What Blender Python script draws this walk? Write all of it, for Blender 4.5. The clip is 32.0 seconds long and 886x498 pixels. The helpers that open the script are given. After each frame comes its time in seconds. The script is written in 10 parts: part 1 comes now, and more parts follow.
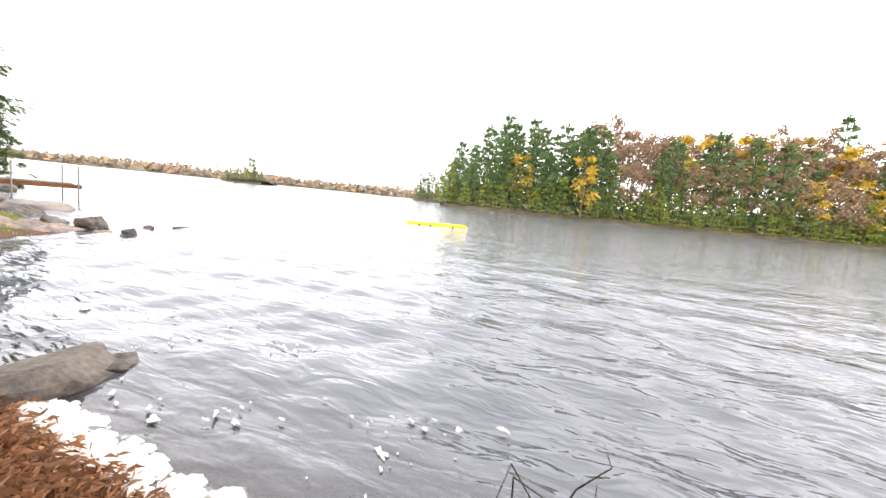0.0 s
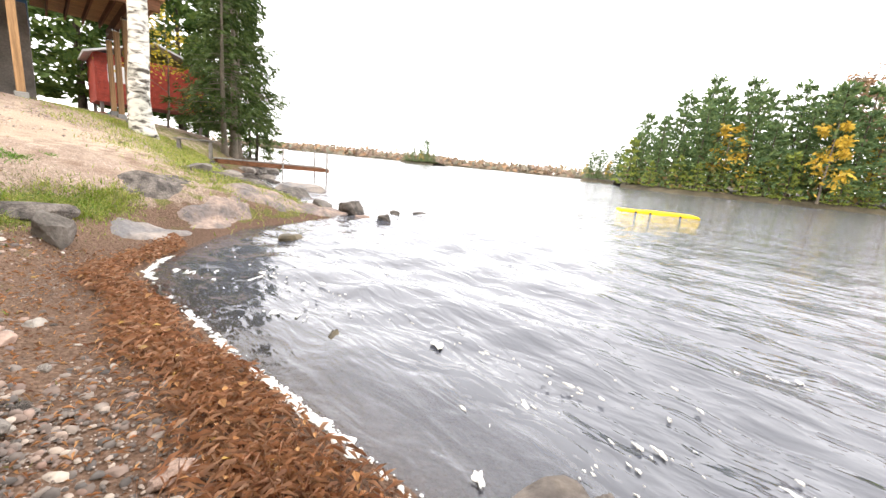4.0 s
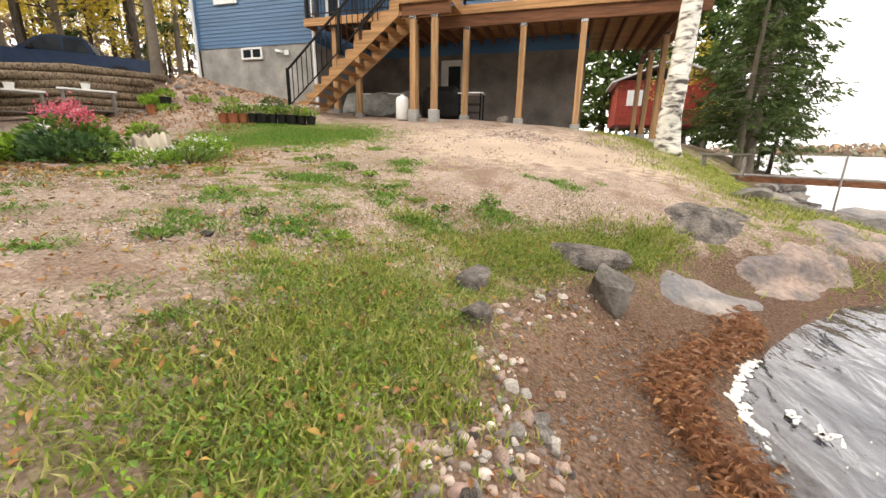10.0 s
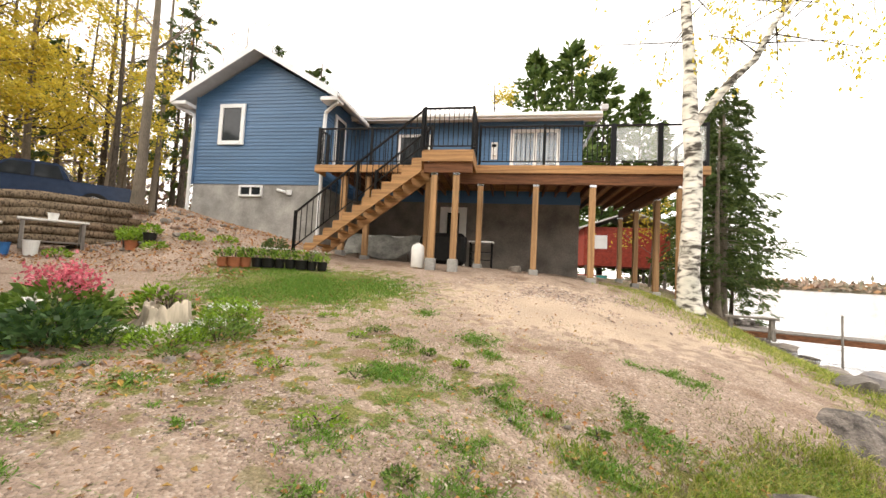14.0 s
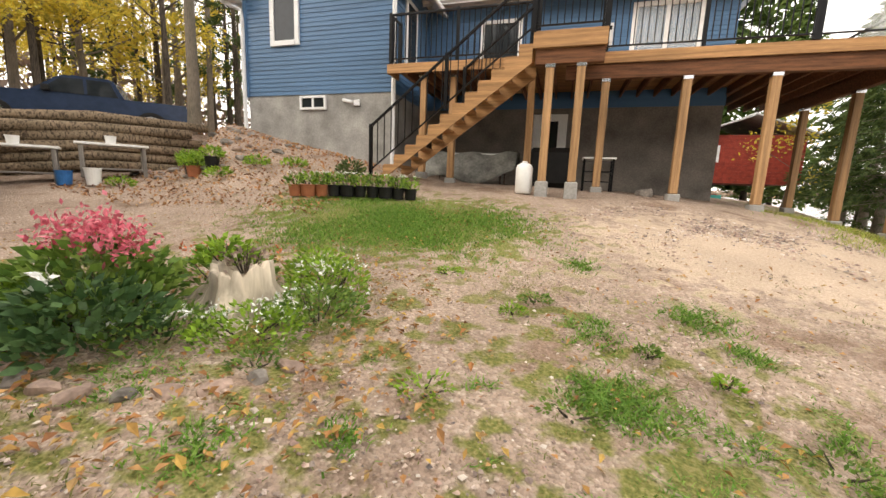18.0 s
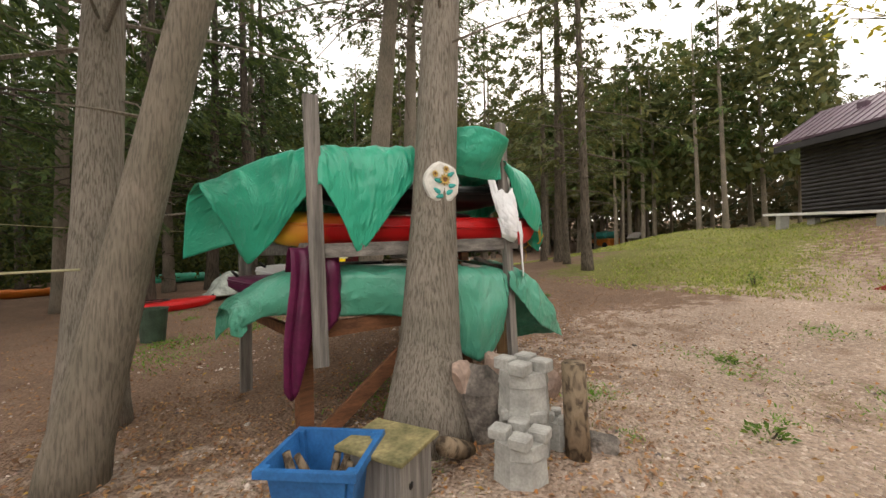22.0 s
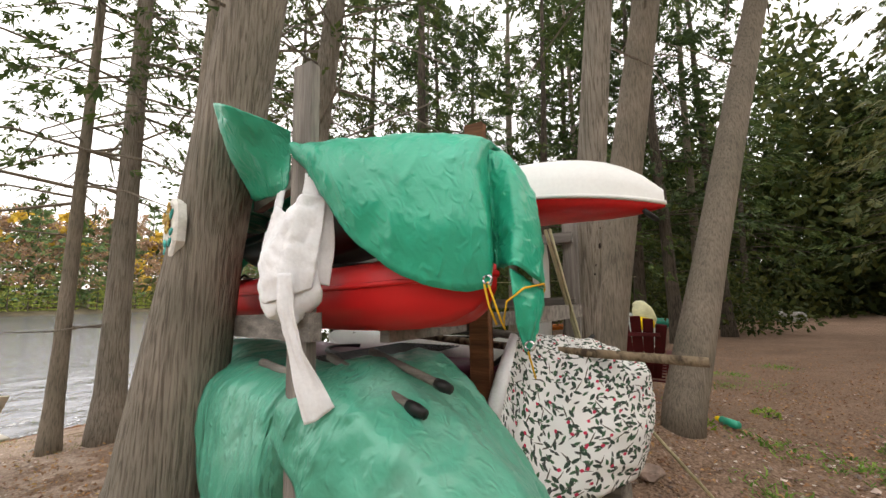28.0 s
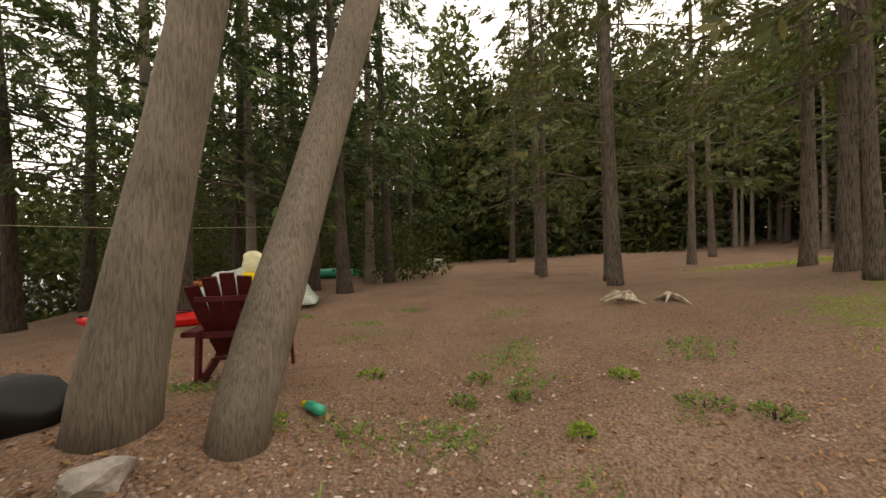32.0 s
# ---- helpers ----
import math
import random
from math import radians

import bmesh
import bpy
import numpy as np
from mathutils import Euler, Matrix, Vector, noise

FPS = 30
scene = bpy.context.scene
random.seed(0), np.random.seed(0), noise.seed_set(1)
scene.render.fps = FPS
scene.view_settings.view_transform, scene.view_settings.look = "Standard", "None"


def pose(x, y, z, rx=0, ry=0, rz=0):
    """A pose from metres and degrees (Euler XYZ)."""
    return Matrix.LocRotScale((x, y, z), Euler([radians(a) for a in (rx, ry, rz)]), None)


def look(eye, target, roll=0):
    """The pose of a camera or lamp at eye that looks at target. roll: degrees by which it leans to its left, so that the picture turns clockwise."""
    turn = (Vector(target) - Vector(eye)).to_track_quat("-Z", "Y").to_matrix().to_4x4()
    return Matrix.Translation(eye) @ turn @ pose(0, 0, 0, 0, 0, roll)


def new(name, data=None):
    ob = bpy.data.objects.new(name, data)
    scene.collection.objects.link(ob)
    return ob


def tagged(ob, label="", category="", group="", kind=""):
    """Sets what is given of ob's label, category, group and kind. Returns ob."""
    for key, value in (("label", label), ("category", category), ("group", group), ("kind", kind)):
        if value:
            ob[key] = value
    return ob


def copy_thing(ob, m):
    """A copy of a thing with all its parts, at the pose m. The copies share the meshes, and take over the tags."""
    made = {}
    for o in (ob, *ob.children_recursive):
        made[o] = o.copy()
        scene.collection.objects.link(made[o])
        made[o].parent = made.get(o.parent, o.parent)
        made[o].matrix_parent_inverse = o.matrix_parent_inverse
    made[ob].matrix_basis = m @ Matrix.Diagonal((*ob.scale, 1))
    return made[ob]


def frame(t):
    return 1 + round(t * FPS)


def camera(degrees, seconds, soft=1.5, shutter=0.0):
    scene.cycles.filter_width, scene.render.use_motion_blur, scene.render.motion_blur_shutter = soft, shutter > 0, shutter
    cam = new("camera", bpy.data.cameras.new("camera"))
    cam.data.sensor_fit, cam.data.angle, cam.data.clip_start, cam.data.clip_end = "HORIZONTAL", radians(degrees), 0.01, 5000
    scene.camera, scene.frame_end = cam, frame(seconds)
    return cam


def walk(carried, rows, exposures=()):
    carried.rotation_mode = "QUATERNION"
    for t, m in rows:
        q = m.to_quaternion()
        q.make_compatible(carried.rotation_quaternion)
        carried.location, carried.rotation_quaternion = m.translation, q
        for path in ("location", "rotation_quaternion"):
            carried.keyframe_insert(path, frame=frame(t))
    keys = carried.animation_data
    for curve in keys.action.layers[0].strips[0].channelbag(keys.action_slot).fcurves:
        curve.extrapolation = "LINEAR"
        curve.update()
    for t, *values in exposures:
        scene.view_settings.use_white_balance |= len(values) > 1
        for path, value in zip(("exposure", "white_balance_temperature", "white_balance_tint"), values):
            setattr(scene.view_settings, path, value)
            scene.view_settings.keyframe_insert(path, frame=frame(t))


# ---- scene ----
cam = camera(97.5, 32.0)
PATH = [
    (0, (0.307, -0.7, 1.428), (2.155, 0.025, 1.183), 5.8),
    (0.5, (0.219, -0.452, 1.385), (2.057, 0.322, 1.241), 4.0),
    (1, (0.147, 0.049, 1.377), (1.978, 0.854, 1.346), 2.3),
    (1.5, (0.137, 0.478, 1.339), (1.959, 1.304, 1.331), 2.0),
    (2, (0.193, 0.897, 1.339), (2.033, 1.68, 1.282), 2.6),
    (2.5, (0.269, 1.193, 1.285), (2.119, 1.95, 1.215), 3.0),
    (3, (0.446, 1.498, 1.215), (2.235, 2.387, 1.111), 3.1),
    (3.5, (0.55, 1.829, 1.312), (2.166, 2.972, 1.03), 5.1),
    (4, (0.581, 2.09, 1.308), (1.986, 3.449, 0.885), 5.7),
    (4.5, (0.553, 2.306, 1.321), (1.69, 3.83, 0.702), 6.1),
    (6.5, (0.574, 3.18, 1.12), (1.361, 4.595, -0.053), 6.0),
    (7, (0.536, 3.291, 1.103), (1.304, 4.636, -0.162), 5.2),
    (7.5, (0.61, 3.444, 1.123), (1.33, 4.828, -0.128), 3.3),
    (8, (0.668, 3.605, 1.158), (1.324, 5.113, 0.02), 1.2),
    (8.5, (0.611, 3.835, 1.217), (1.136, 5.517, 0.271), 0.6),
    (9, (0.536, 4.079, 1.274), (0.81, 5.903, 0.501), 0.7),
    (9.5, (0.436, 4.278, 1.303), (0.322, 6.179, 0.693), 0.9),
    (10, (0.146, 4.359, 1.338), (-0.411, 6.213, 0.833), 1.1),
    (10.5, (-0.067, 4.353, 1.393), (-1.038, 6.05, 0.971), 0.2),
    (11, (-0.271, 4.426, 1.429), (-1.575, 5.897, 1.059), -0.8),
    (11.5, (-0.545, 4.36, 1.407), (-2.094, 5.58, 1.069), 0.8),
    (12, (-0.918, 4.312, 1.534), (-2.49, 5.476, 1.115), 4.3),
    (12.5, (-1.151, 4.422, 1.611), (-2.509, 5.855, 1.296), 4.7),
    (13, (-1.404, 4.59, 1.731), (-2.362, 6.325, 1.458), 5.1),
    (13.5, (-1.637, 4.694, 1.918), (-2.164, 6.621, 1.837), 5.3),
    (14, (-1.748, 4.794, 1.964), (-2.087, 6.762, 2.077), 2.9),
    (14.5, (-1.93, 4.956, 1.987), (-2.156, 6.934, 2.177), 1.7),
    (16.5, (-2.616, 5.818, 2.145), (-2.623, 7.818, 2.124), 0.2),
    (17, (-2.809, 5.978, 2.138), (-2.745, 7.97, 1.973), 1.8),
    (17.5, (-3.002, 6.207, 2.126), (-3.173, 8.182, 1.856), 2.0),
    (18, (-3.239, 6.306, 2.114), (-3.808, 8.196, 1.791), 2.2),
    (18.5, (-3.553, 6.35, 2.114), (-4.556, 8.043, 1.755), 3.1),
    (19, (-3.842, 6.405, 2.106), (-5.255, 7.769, 1.727), 4.0),
    (19.5, (-4.137, 6.34, 2.125), (-5.905, 7.185, 1.725), 4.5),
    (20, (-4.44, 6.169, 2.102), (-6.398, 6.318, 1.721), 4.4),
    (20.5, (-4.612, 6.045, 2.121), (-6.481, 5.407, 1.806), 3.7),
    (21, (-4.823, 5.97, 2.136), (-6.508, 4.913, 1.922), 2.4),
    (21.5, (-5.073, 5.762, 2.253), (-6.559, 4.428, 2.143), 0.1),
    (22, (-5.406, 5.721, 2.311), (-6.724, 4.216, 2.333), -1.0),
    (22.5, (-5.753, 5.612, 2.299), (-6.932, 4.001, 2.419), -0.8),
    (23, (-6.041, 5.495, 2.335), (-7.056, 3.778, 2.483), -0.8),
    (23.5, (-6.356, 5.417, 2.396), (-7.192, 3.608, 2.561), -1.1),
    (24, (-6.659, 5.311, 2.364), (-7.325, 3.441, 2.609), -1.0),
    (24.5, (-7.015, 5.289, 2.372), (-7.62, 3.399, 2.624), -0.6),
    (26.5, (-8.395, 4.935, 2.425), (-8.249, 2.951, 2.635), -1.9),
    (27, (-8.657, 4.767, 2.468), (-8.173, 2.842, 2.714), -2.4),
    (27.5, (-8.97, 4.695, 2.499), (-8.171, 2.878, 2.738), -1.4),
    (28, (-9.148, 4.553, 2.473), (-8.157, 2.837, 2.739), -0.6),
    (28.5, (-9.278, 4.323, 2.475), (-8.101, 2.728, 2.745), -0.0),
    (29, (-9.425, 4.142, 2.492), (-8.099, 2.666, 2.743), 0.5),
    (29.5, (-9.473, 3.957, 2.483), (-8.054, 2.567, 2.727), 0.1),
    (30, (-9.415, 3.776, 2.493), (-8.04, 2.34, 2.711), 0.0),
    (30.5, (-9.484, 3.603, 2.475), (-8.395, 1.939, 2.688), -0.2),
    (31, (-9.624, 3.356, 2.471), (-8.98, 1.472, 2.667), -0.8),
    (31.5, (-9.728, 3.116, 2.453), (-9.613, 1.122, 2.565), -1.4),
    (32, (-9.869, 2.914, 2.442), (-10.267, 0.954, 2.436), -1.3),
]
EXPOSURES = [(0, 1.3, 6600, 10), (4, 1.3, 6700, 10), (9, 1.05, 6900, 10), (12, 0.85, 7200, 10), (16, 0.95, 7200, 10), (20, 0.75, 7300, 10), (22, 0.78, 7200, 10), (24.5, 0.8, 7200, 10), (27, 0.95, 7000, 10), (29.5, 0.95, 6900, 10), (31, 0.75, 7000, 10), (32, 0.85, 7900, 12)]
walk(cam, [(t, look(eye, target, roll)) for t, eye, target, roll in PATH], EXPOSURES)

# ---- world and sun: overcast autumn afternoon, low sun behind the western hills ----
SUN_AZ, SUN_EL = radians(215), radians(28)
world = bpy.data.worlds.new("world")
scene.world = world
world.use_nodes = True
wn, wl = world.node_tree.nodes, world.node_tree.links
wn.clear()
w_out, w_bg = wn.new("ShaderNodeOutputWorld"), wn.new("ShaderNodeBackground")
w_sky, w_mix = wn.new("ShaderNodeTexSky"), wn.new("ShaderNodeMix")
w_sky.sky_type, w_sky.sun_disc = "NISHITA", False
w_sky.sun_elevation, w_sky.sun_rotation = SUN_EL, math.pi / 2 - SUN_AZ
w_mix.data_type = "RGBA"
w_mix.inputs["Factor"].default_value = 0.88
w_mix.inputs[7].default_value = (12.6, 12.4, 12.6, 1)
wl.new(w_sky.outputs[0], w_mix.inputs[6])
wl.new(w_mix.outputs[2], w_bg.inputs["Color"])
w_bg.inputs["Strength"].default_value = 0.12
wl.new(w_bg.outputs[0], w_out.inputs["Surface"])
sun = new("sun", bpy.data.lights.new("sun", "SUN"))
sun.data.energy, sun.data.angle, sun.data.color = 1.0, radians(25), (1.0, 0.93, 0.82)
sun.matrix_basis = look((60 * math.cos(SUN_EL) * math.cos(SUN_AZ), 60 * math.cos(SUN_EL) * math.sin(SUN_AZ), 60 * math.sin(SUN_EL)), (0, 0, 0))

# ---- materials ----
MATS = {}


def ramp(nodes, stops):
    r = nodes.new("ShaderNodeValToRGB")
    el = r.color_ramp.elements
    while len(el) < len(stops):
        el.new(0.5)
    for e, (p, c) in zip(el, stops):
        e.position, e.color = p, (*c, 1)
    return r


def shade(c, k):
    return tuple(max(0.0, min(1.0, v * k)) for v in c)


def mat(name, color, rough=0.7, metal=0.0, vary=0.25, scale=6.0, fine=60.0, bump=0.15, stretch=(1, 1, 1), alt=None, rand=0.0,
        spec=0.4, island=0.0, dist=0.01, alpha=1.0, trans=0.0, ior=1.45, sheen=0.0):
    """A surface of one colour with stains at two scales, fine relief and, if asked, a shift from piece to piece."""
    m = bpy.data.materials.new(name)
    m.use_nodes = True
    n, l = m.node_tree.nodes, m.node_tree.links
    b = n["Principled BSDF"]
    b.inputs["Roughness"].default_value, b.inputs["Metallic"].default_value = rough, metal
    b.inputs["Specular IOR Level"].default_value = spec
    b.inputs["Alpha"].default_value, b.inputs["Transmission Weight"].default_value, b.inputs["IOR"].default_value = alpha, trans, ior
    tc, mp = n.new("ShaderNodeTexCoord"), n.new("ShaderNodeMapping")
    mp.inputs["Scale"].default_value = stretch
    l.new(tc.outputs["Object"], mp.inputs["Vector"])
    big, small = n.new("ShaderNodeTexNoise"), n.new("ShaderNodeTexNoise")
    big.inputs["Scale"].default_value, big.inputs["Detail"].default_value = scale, 4
    small.inputs["Scale"].default_value, small.inputs["Detail"].default_value = fine, 3
    for t in (big, small):
        l.new(mp.outputs[0], t.inputs["Vector"])
    other = alt or shade(color, 1 - vary * 1.6)
    r = ramp(n, [(0.33, other), (0.66, shade(color, 1 + vary * 0.5))])
    l.new(big.outputs["Fac"], r.inputs["Fac"])
    mx = n.new("ShaderNodeMix")
    mx.data_type, mx.blend_type = "RGBA", "MULTIPLY"
    r2 = ramp(n, [(0.3, (1 - vary,) * 3), (0.7, (1 + vary * 0.3,) * 3)])
    l.new(small.outputs["Fac"], r2.inputs["Fac"])
    mx.inputs["Factor"].default_value = 1.0
    l.new(r.outputs["Color"], mx.inputs[6])
    l.new(r2.outputs["Color"], mx.inputs[7])
    out = mx.outputs[2]
    for amount, node, socket in ((rand, "ShaderNodeObjectInfo", "Random"), (island, "ShaderNodeNewGeometry", "Random Per Island")):
        if amount:
            src, hs, mr = n.new(node), n.new("ShaderNodeHueSaturation"), n.new("ShaderNodeMapRange")
            l.new(src.outputs[socket], mr.inputs["Value"])
            mr.inputs["To Min"].default_value, mr.inputs["To Max"].default_value = 1 - amount, 1 + amount
            l.new(mr.outputs[0], hs.inputs["Value"])
            l.new(out, hs.inputs["Color"])
            out = hs.outputs["Color"]
    l.new(out, b.inputs["Base Color"])
    if bump:
        bp = n.new("ShaderNodeBump")
        bp.inputs["Strength"].default_value, bp.inputs["Distance"].default_value = bump, dist
        l.new(small.outputs["Fac"], bp.inputs["Height"])
        l.new(bp.outputs[0], b.inputs["Normal"])
    MATS[name] = m
    return m


def island_mat(name, colors, rough=0.6, spec=0.3, bump=0.0, translucent=0.0):
    """Leaves, chips and stones: each loose piece takes one of the colours."""
    m = bpy.data.materials.new(name)
    m.use_nodes = True
    n, l = m.node_tree.nodes, m.node_tree.links
    b = n["Principled BSDF"]
    b.inputs["Roughness"].default_value, b.inputs["Specular IOR Level"].default_value = rough, spec
    g = n.new("ShaderNodeNewGeometry")
    r = ramp(n, [(i / max(1, len(colors) - 1), c) for i, c in enumerate(colors)])
    l.new(g.outputs["Random Per Island"], r.inputs["Fac"])
    t, c, mx = n.new("ShaderNodeTexNoise"), n.new("ShaderNodeTexCoord"), n.new("ShaderNodeMix")
    l.new(c.outputs["Object"], t.inputs["Vector"])
    t.inputs["Scale"].default_value = 25
    r2 = ramp(n, [(0.3, (0.7,) * 3), (0.7, (1.15,) * 3)])
    l.new(t.outputs["Fac"], r2.inputs["Fac"])
    mx.data_type, mx.blend_type = "RGBA", "MULTIPLY"
    mx.inputs["Factor"].default_value = 1
    l.new(r.outputs[0], mx.inputs[6])
    l.new(r2.outputs[0], mx.inputs[7])
    l.new(mx.outputs[2], b.inputs["Base Color"])
    if bump:
        bp = n.new("ShaderNodeBump")
        bp.inputs["Strength"].default_value, bp.inputs["Distance"].default_value = bump, 0.01
        l.new(t.outputs["Fac"], bp.inputs["Height"])
        l.new(bp.outputs[0], b.inputs["Normal"])
    if translucent:
        tr, ms = n.new("ShaderNodeBsdfTranslucent"), n.new("ShaderNodeMixShader")
        l.new(mx.outputs[2], tr.inputs["Color"])
        ms.inputs["Fac"].default_value = translucent
        l.new(b.outputs[0], ms.inputs[1])
        l.new(tr.outputs[0], ms.inputs[2])
        l.new(ms.outputs[0], n["Material Output"].inputs["Surface"])
    MATS[name] = m
    return m


def bark_mat(name, color, dark, zs=0.12, scale=30.0, bump=0.9, dist=0.03):
    """Furrowed bark: ridges drawn out along the trunk."""
    m = bpy.data.materials.new(name)
    m.use_nodes = True
    n, l = m.node_tree.nodes, m.node_tree.links
    b = n["Principled BSDF"]
    b.inputs["Roughness"].default_value, b.inputs["Specular IOR Level"].default_value = 0.9, 0.2
    tc, mp = n.new("ShaderNodeTexCoord"), n.new("ShaderNodeMapping")
    mp.inputs["Scale"].default_value = (1, 1, zs)
    l.new(tc.outputs["Object"], mp.inputs["Vector"])
    t1, t2 = n.new("ShaderNodeTexNoise"), n.new("ShaderNodeTexNoise")
    t1.inputs["Scale"].default_value, t1.inputs["Detail"].default_value, t1.inputs["Distortion"].default_value = scale, 6, 0.6
    t2.inputs["Scale"].default_value, t2.inputs["Detail"].default_value = 2.0, 3
    l.new(mp.outputs[0], t1.inputs["Vector"])
    l.new(tc.outputs["Object"], t2.inputs["Vector"])
    r = ramp(n, [(0.38, dark), (0.52, color), (0.75, shade(color, 1.25))])
    l.new(t1.outputs["Fac"], r.inputs["Fac"])
    r2 = ramp(n, [(0.3, (0.72, 0.74, 0.7)), (0.7, (1.1, 1.08, 1.05))])
    l.new(t2.outputs["Fac"], r2.inputs["Fac"])
    mx = n.new("ShaderNodeMix")
    mx.data_type, mx.blend_type = "RGBA", "MULTIPLY"
    mx.inputs["Factor"].default_value = 1
    l.new(r.outputs[0], mx.inputs[6])
    l.new(r2.outputs[0], mx.inputs[7])
    l.new(mx.outputs[2], b.inputs["Base Color"])
    bp = n.new("ShaderNodeBump")
    bp.inputs["Strength"].default_value, bp.inputs["Distance"].default_value = bump, dist
    l.new(t1.outputs["Fac"], bp.inputs["Height"])
    l.new(bp.outputs[0], b.inputs["Normal"])
    MATS[name] = m
    return m


def tarp_mat(name, color, worn):
    """Woven plastic sheeting: crinkles at two sizes, rubbed paler along them."""
    m = bpy.data.materials.new(name)
    m.use_nodes = True
    n, l = m.node_tree.nodes, m.node_tree.links
    b = n["Principled BSDF"]
    b.inputs["Roughness"].default_value, b.inputs["Specular IOR Level"].default_value = 0.34, 0.55
    tc = n.new("ShaderNodeTexCoord")
    prev = None
    for scale, strength, dist, stretch in ((5.0, 1.0, 0.034, (1.0, 0.30, 1.0)), (13.0, 1.0, 0.020, (0.8, 0.5, 1.0)), (34.0, 0.9, 0.007, (1.0, 0.8, 1.0))):
        mp, v, bp = n.new("ShaderNodeMapping"), n.new("ShaderNodeTexNoise"), n.new("ShaderNodeBump")
        v.noise_type = "RIDGED_MULTIFRACTAL"
        v.inputs["Scale"].default_value, v.inputs["Detail"].default_value, v.inputs["Distortion"].default_value = scale, 3, 0.7
        mp.inputs["Scale"].default_value, mp.inputs["Rotation"].default_value = stretch, (0, 0, 0.35 if scale < 10 else -0.5)
        l.new(tc.outputs["UV"], mp.inputs["Vector"])
        l.new(mp.outputs[0], v.inputs["Vector"])
        bp.inputs["Strength"].default_value, bp.inputs["Distance"].default_value = strength, dist
        l.new(v.outputs["Fac"], bp.inputs["Height"])
        if prev:
            l.new(prev.outputs[0], bp.inputs["Normal"])
        prev = bp
    fine, bp = n.new("ShaderNodeTexNoise"), n.new("ShaderNodeBump")
    fine.inputs["Scale"].default_value, fine.inputs["Detail"].default_value = 60, 3
    l.new(tc.outputs["Object"], fine.inputs["Vector"])
    bp.inputs["Strength"].default_value, bp.inputs["Distance"].default_value = 0.35, 0.004
    l.new(fine.outputs["Fac"], bp.inputs["Height"])
    l.new(prev.outputs[0], bp.inputs["Normal"])
    l.new(bp.outputs[0], b.inputs["Normal"])
    stain = n.new("ShaderNodeTexNoise")
    stain.inputs["Scale"].default_value, stain.inputs["Detail"].default_value = 2.2, 5
    l.new(tc.outputs["Object"], stain.inputs["Vector"])
    base = ramp(n, [(0.3, shade(color, 0.8)), (0.55, color), (0.75, worn)])
    l.new(stain.outputs["Fac"], base.inputs["Fac"])
    l.new(base.outputs[0], b.inputs["Base Color"])
    MATS[name] = m
    return m


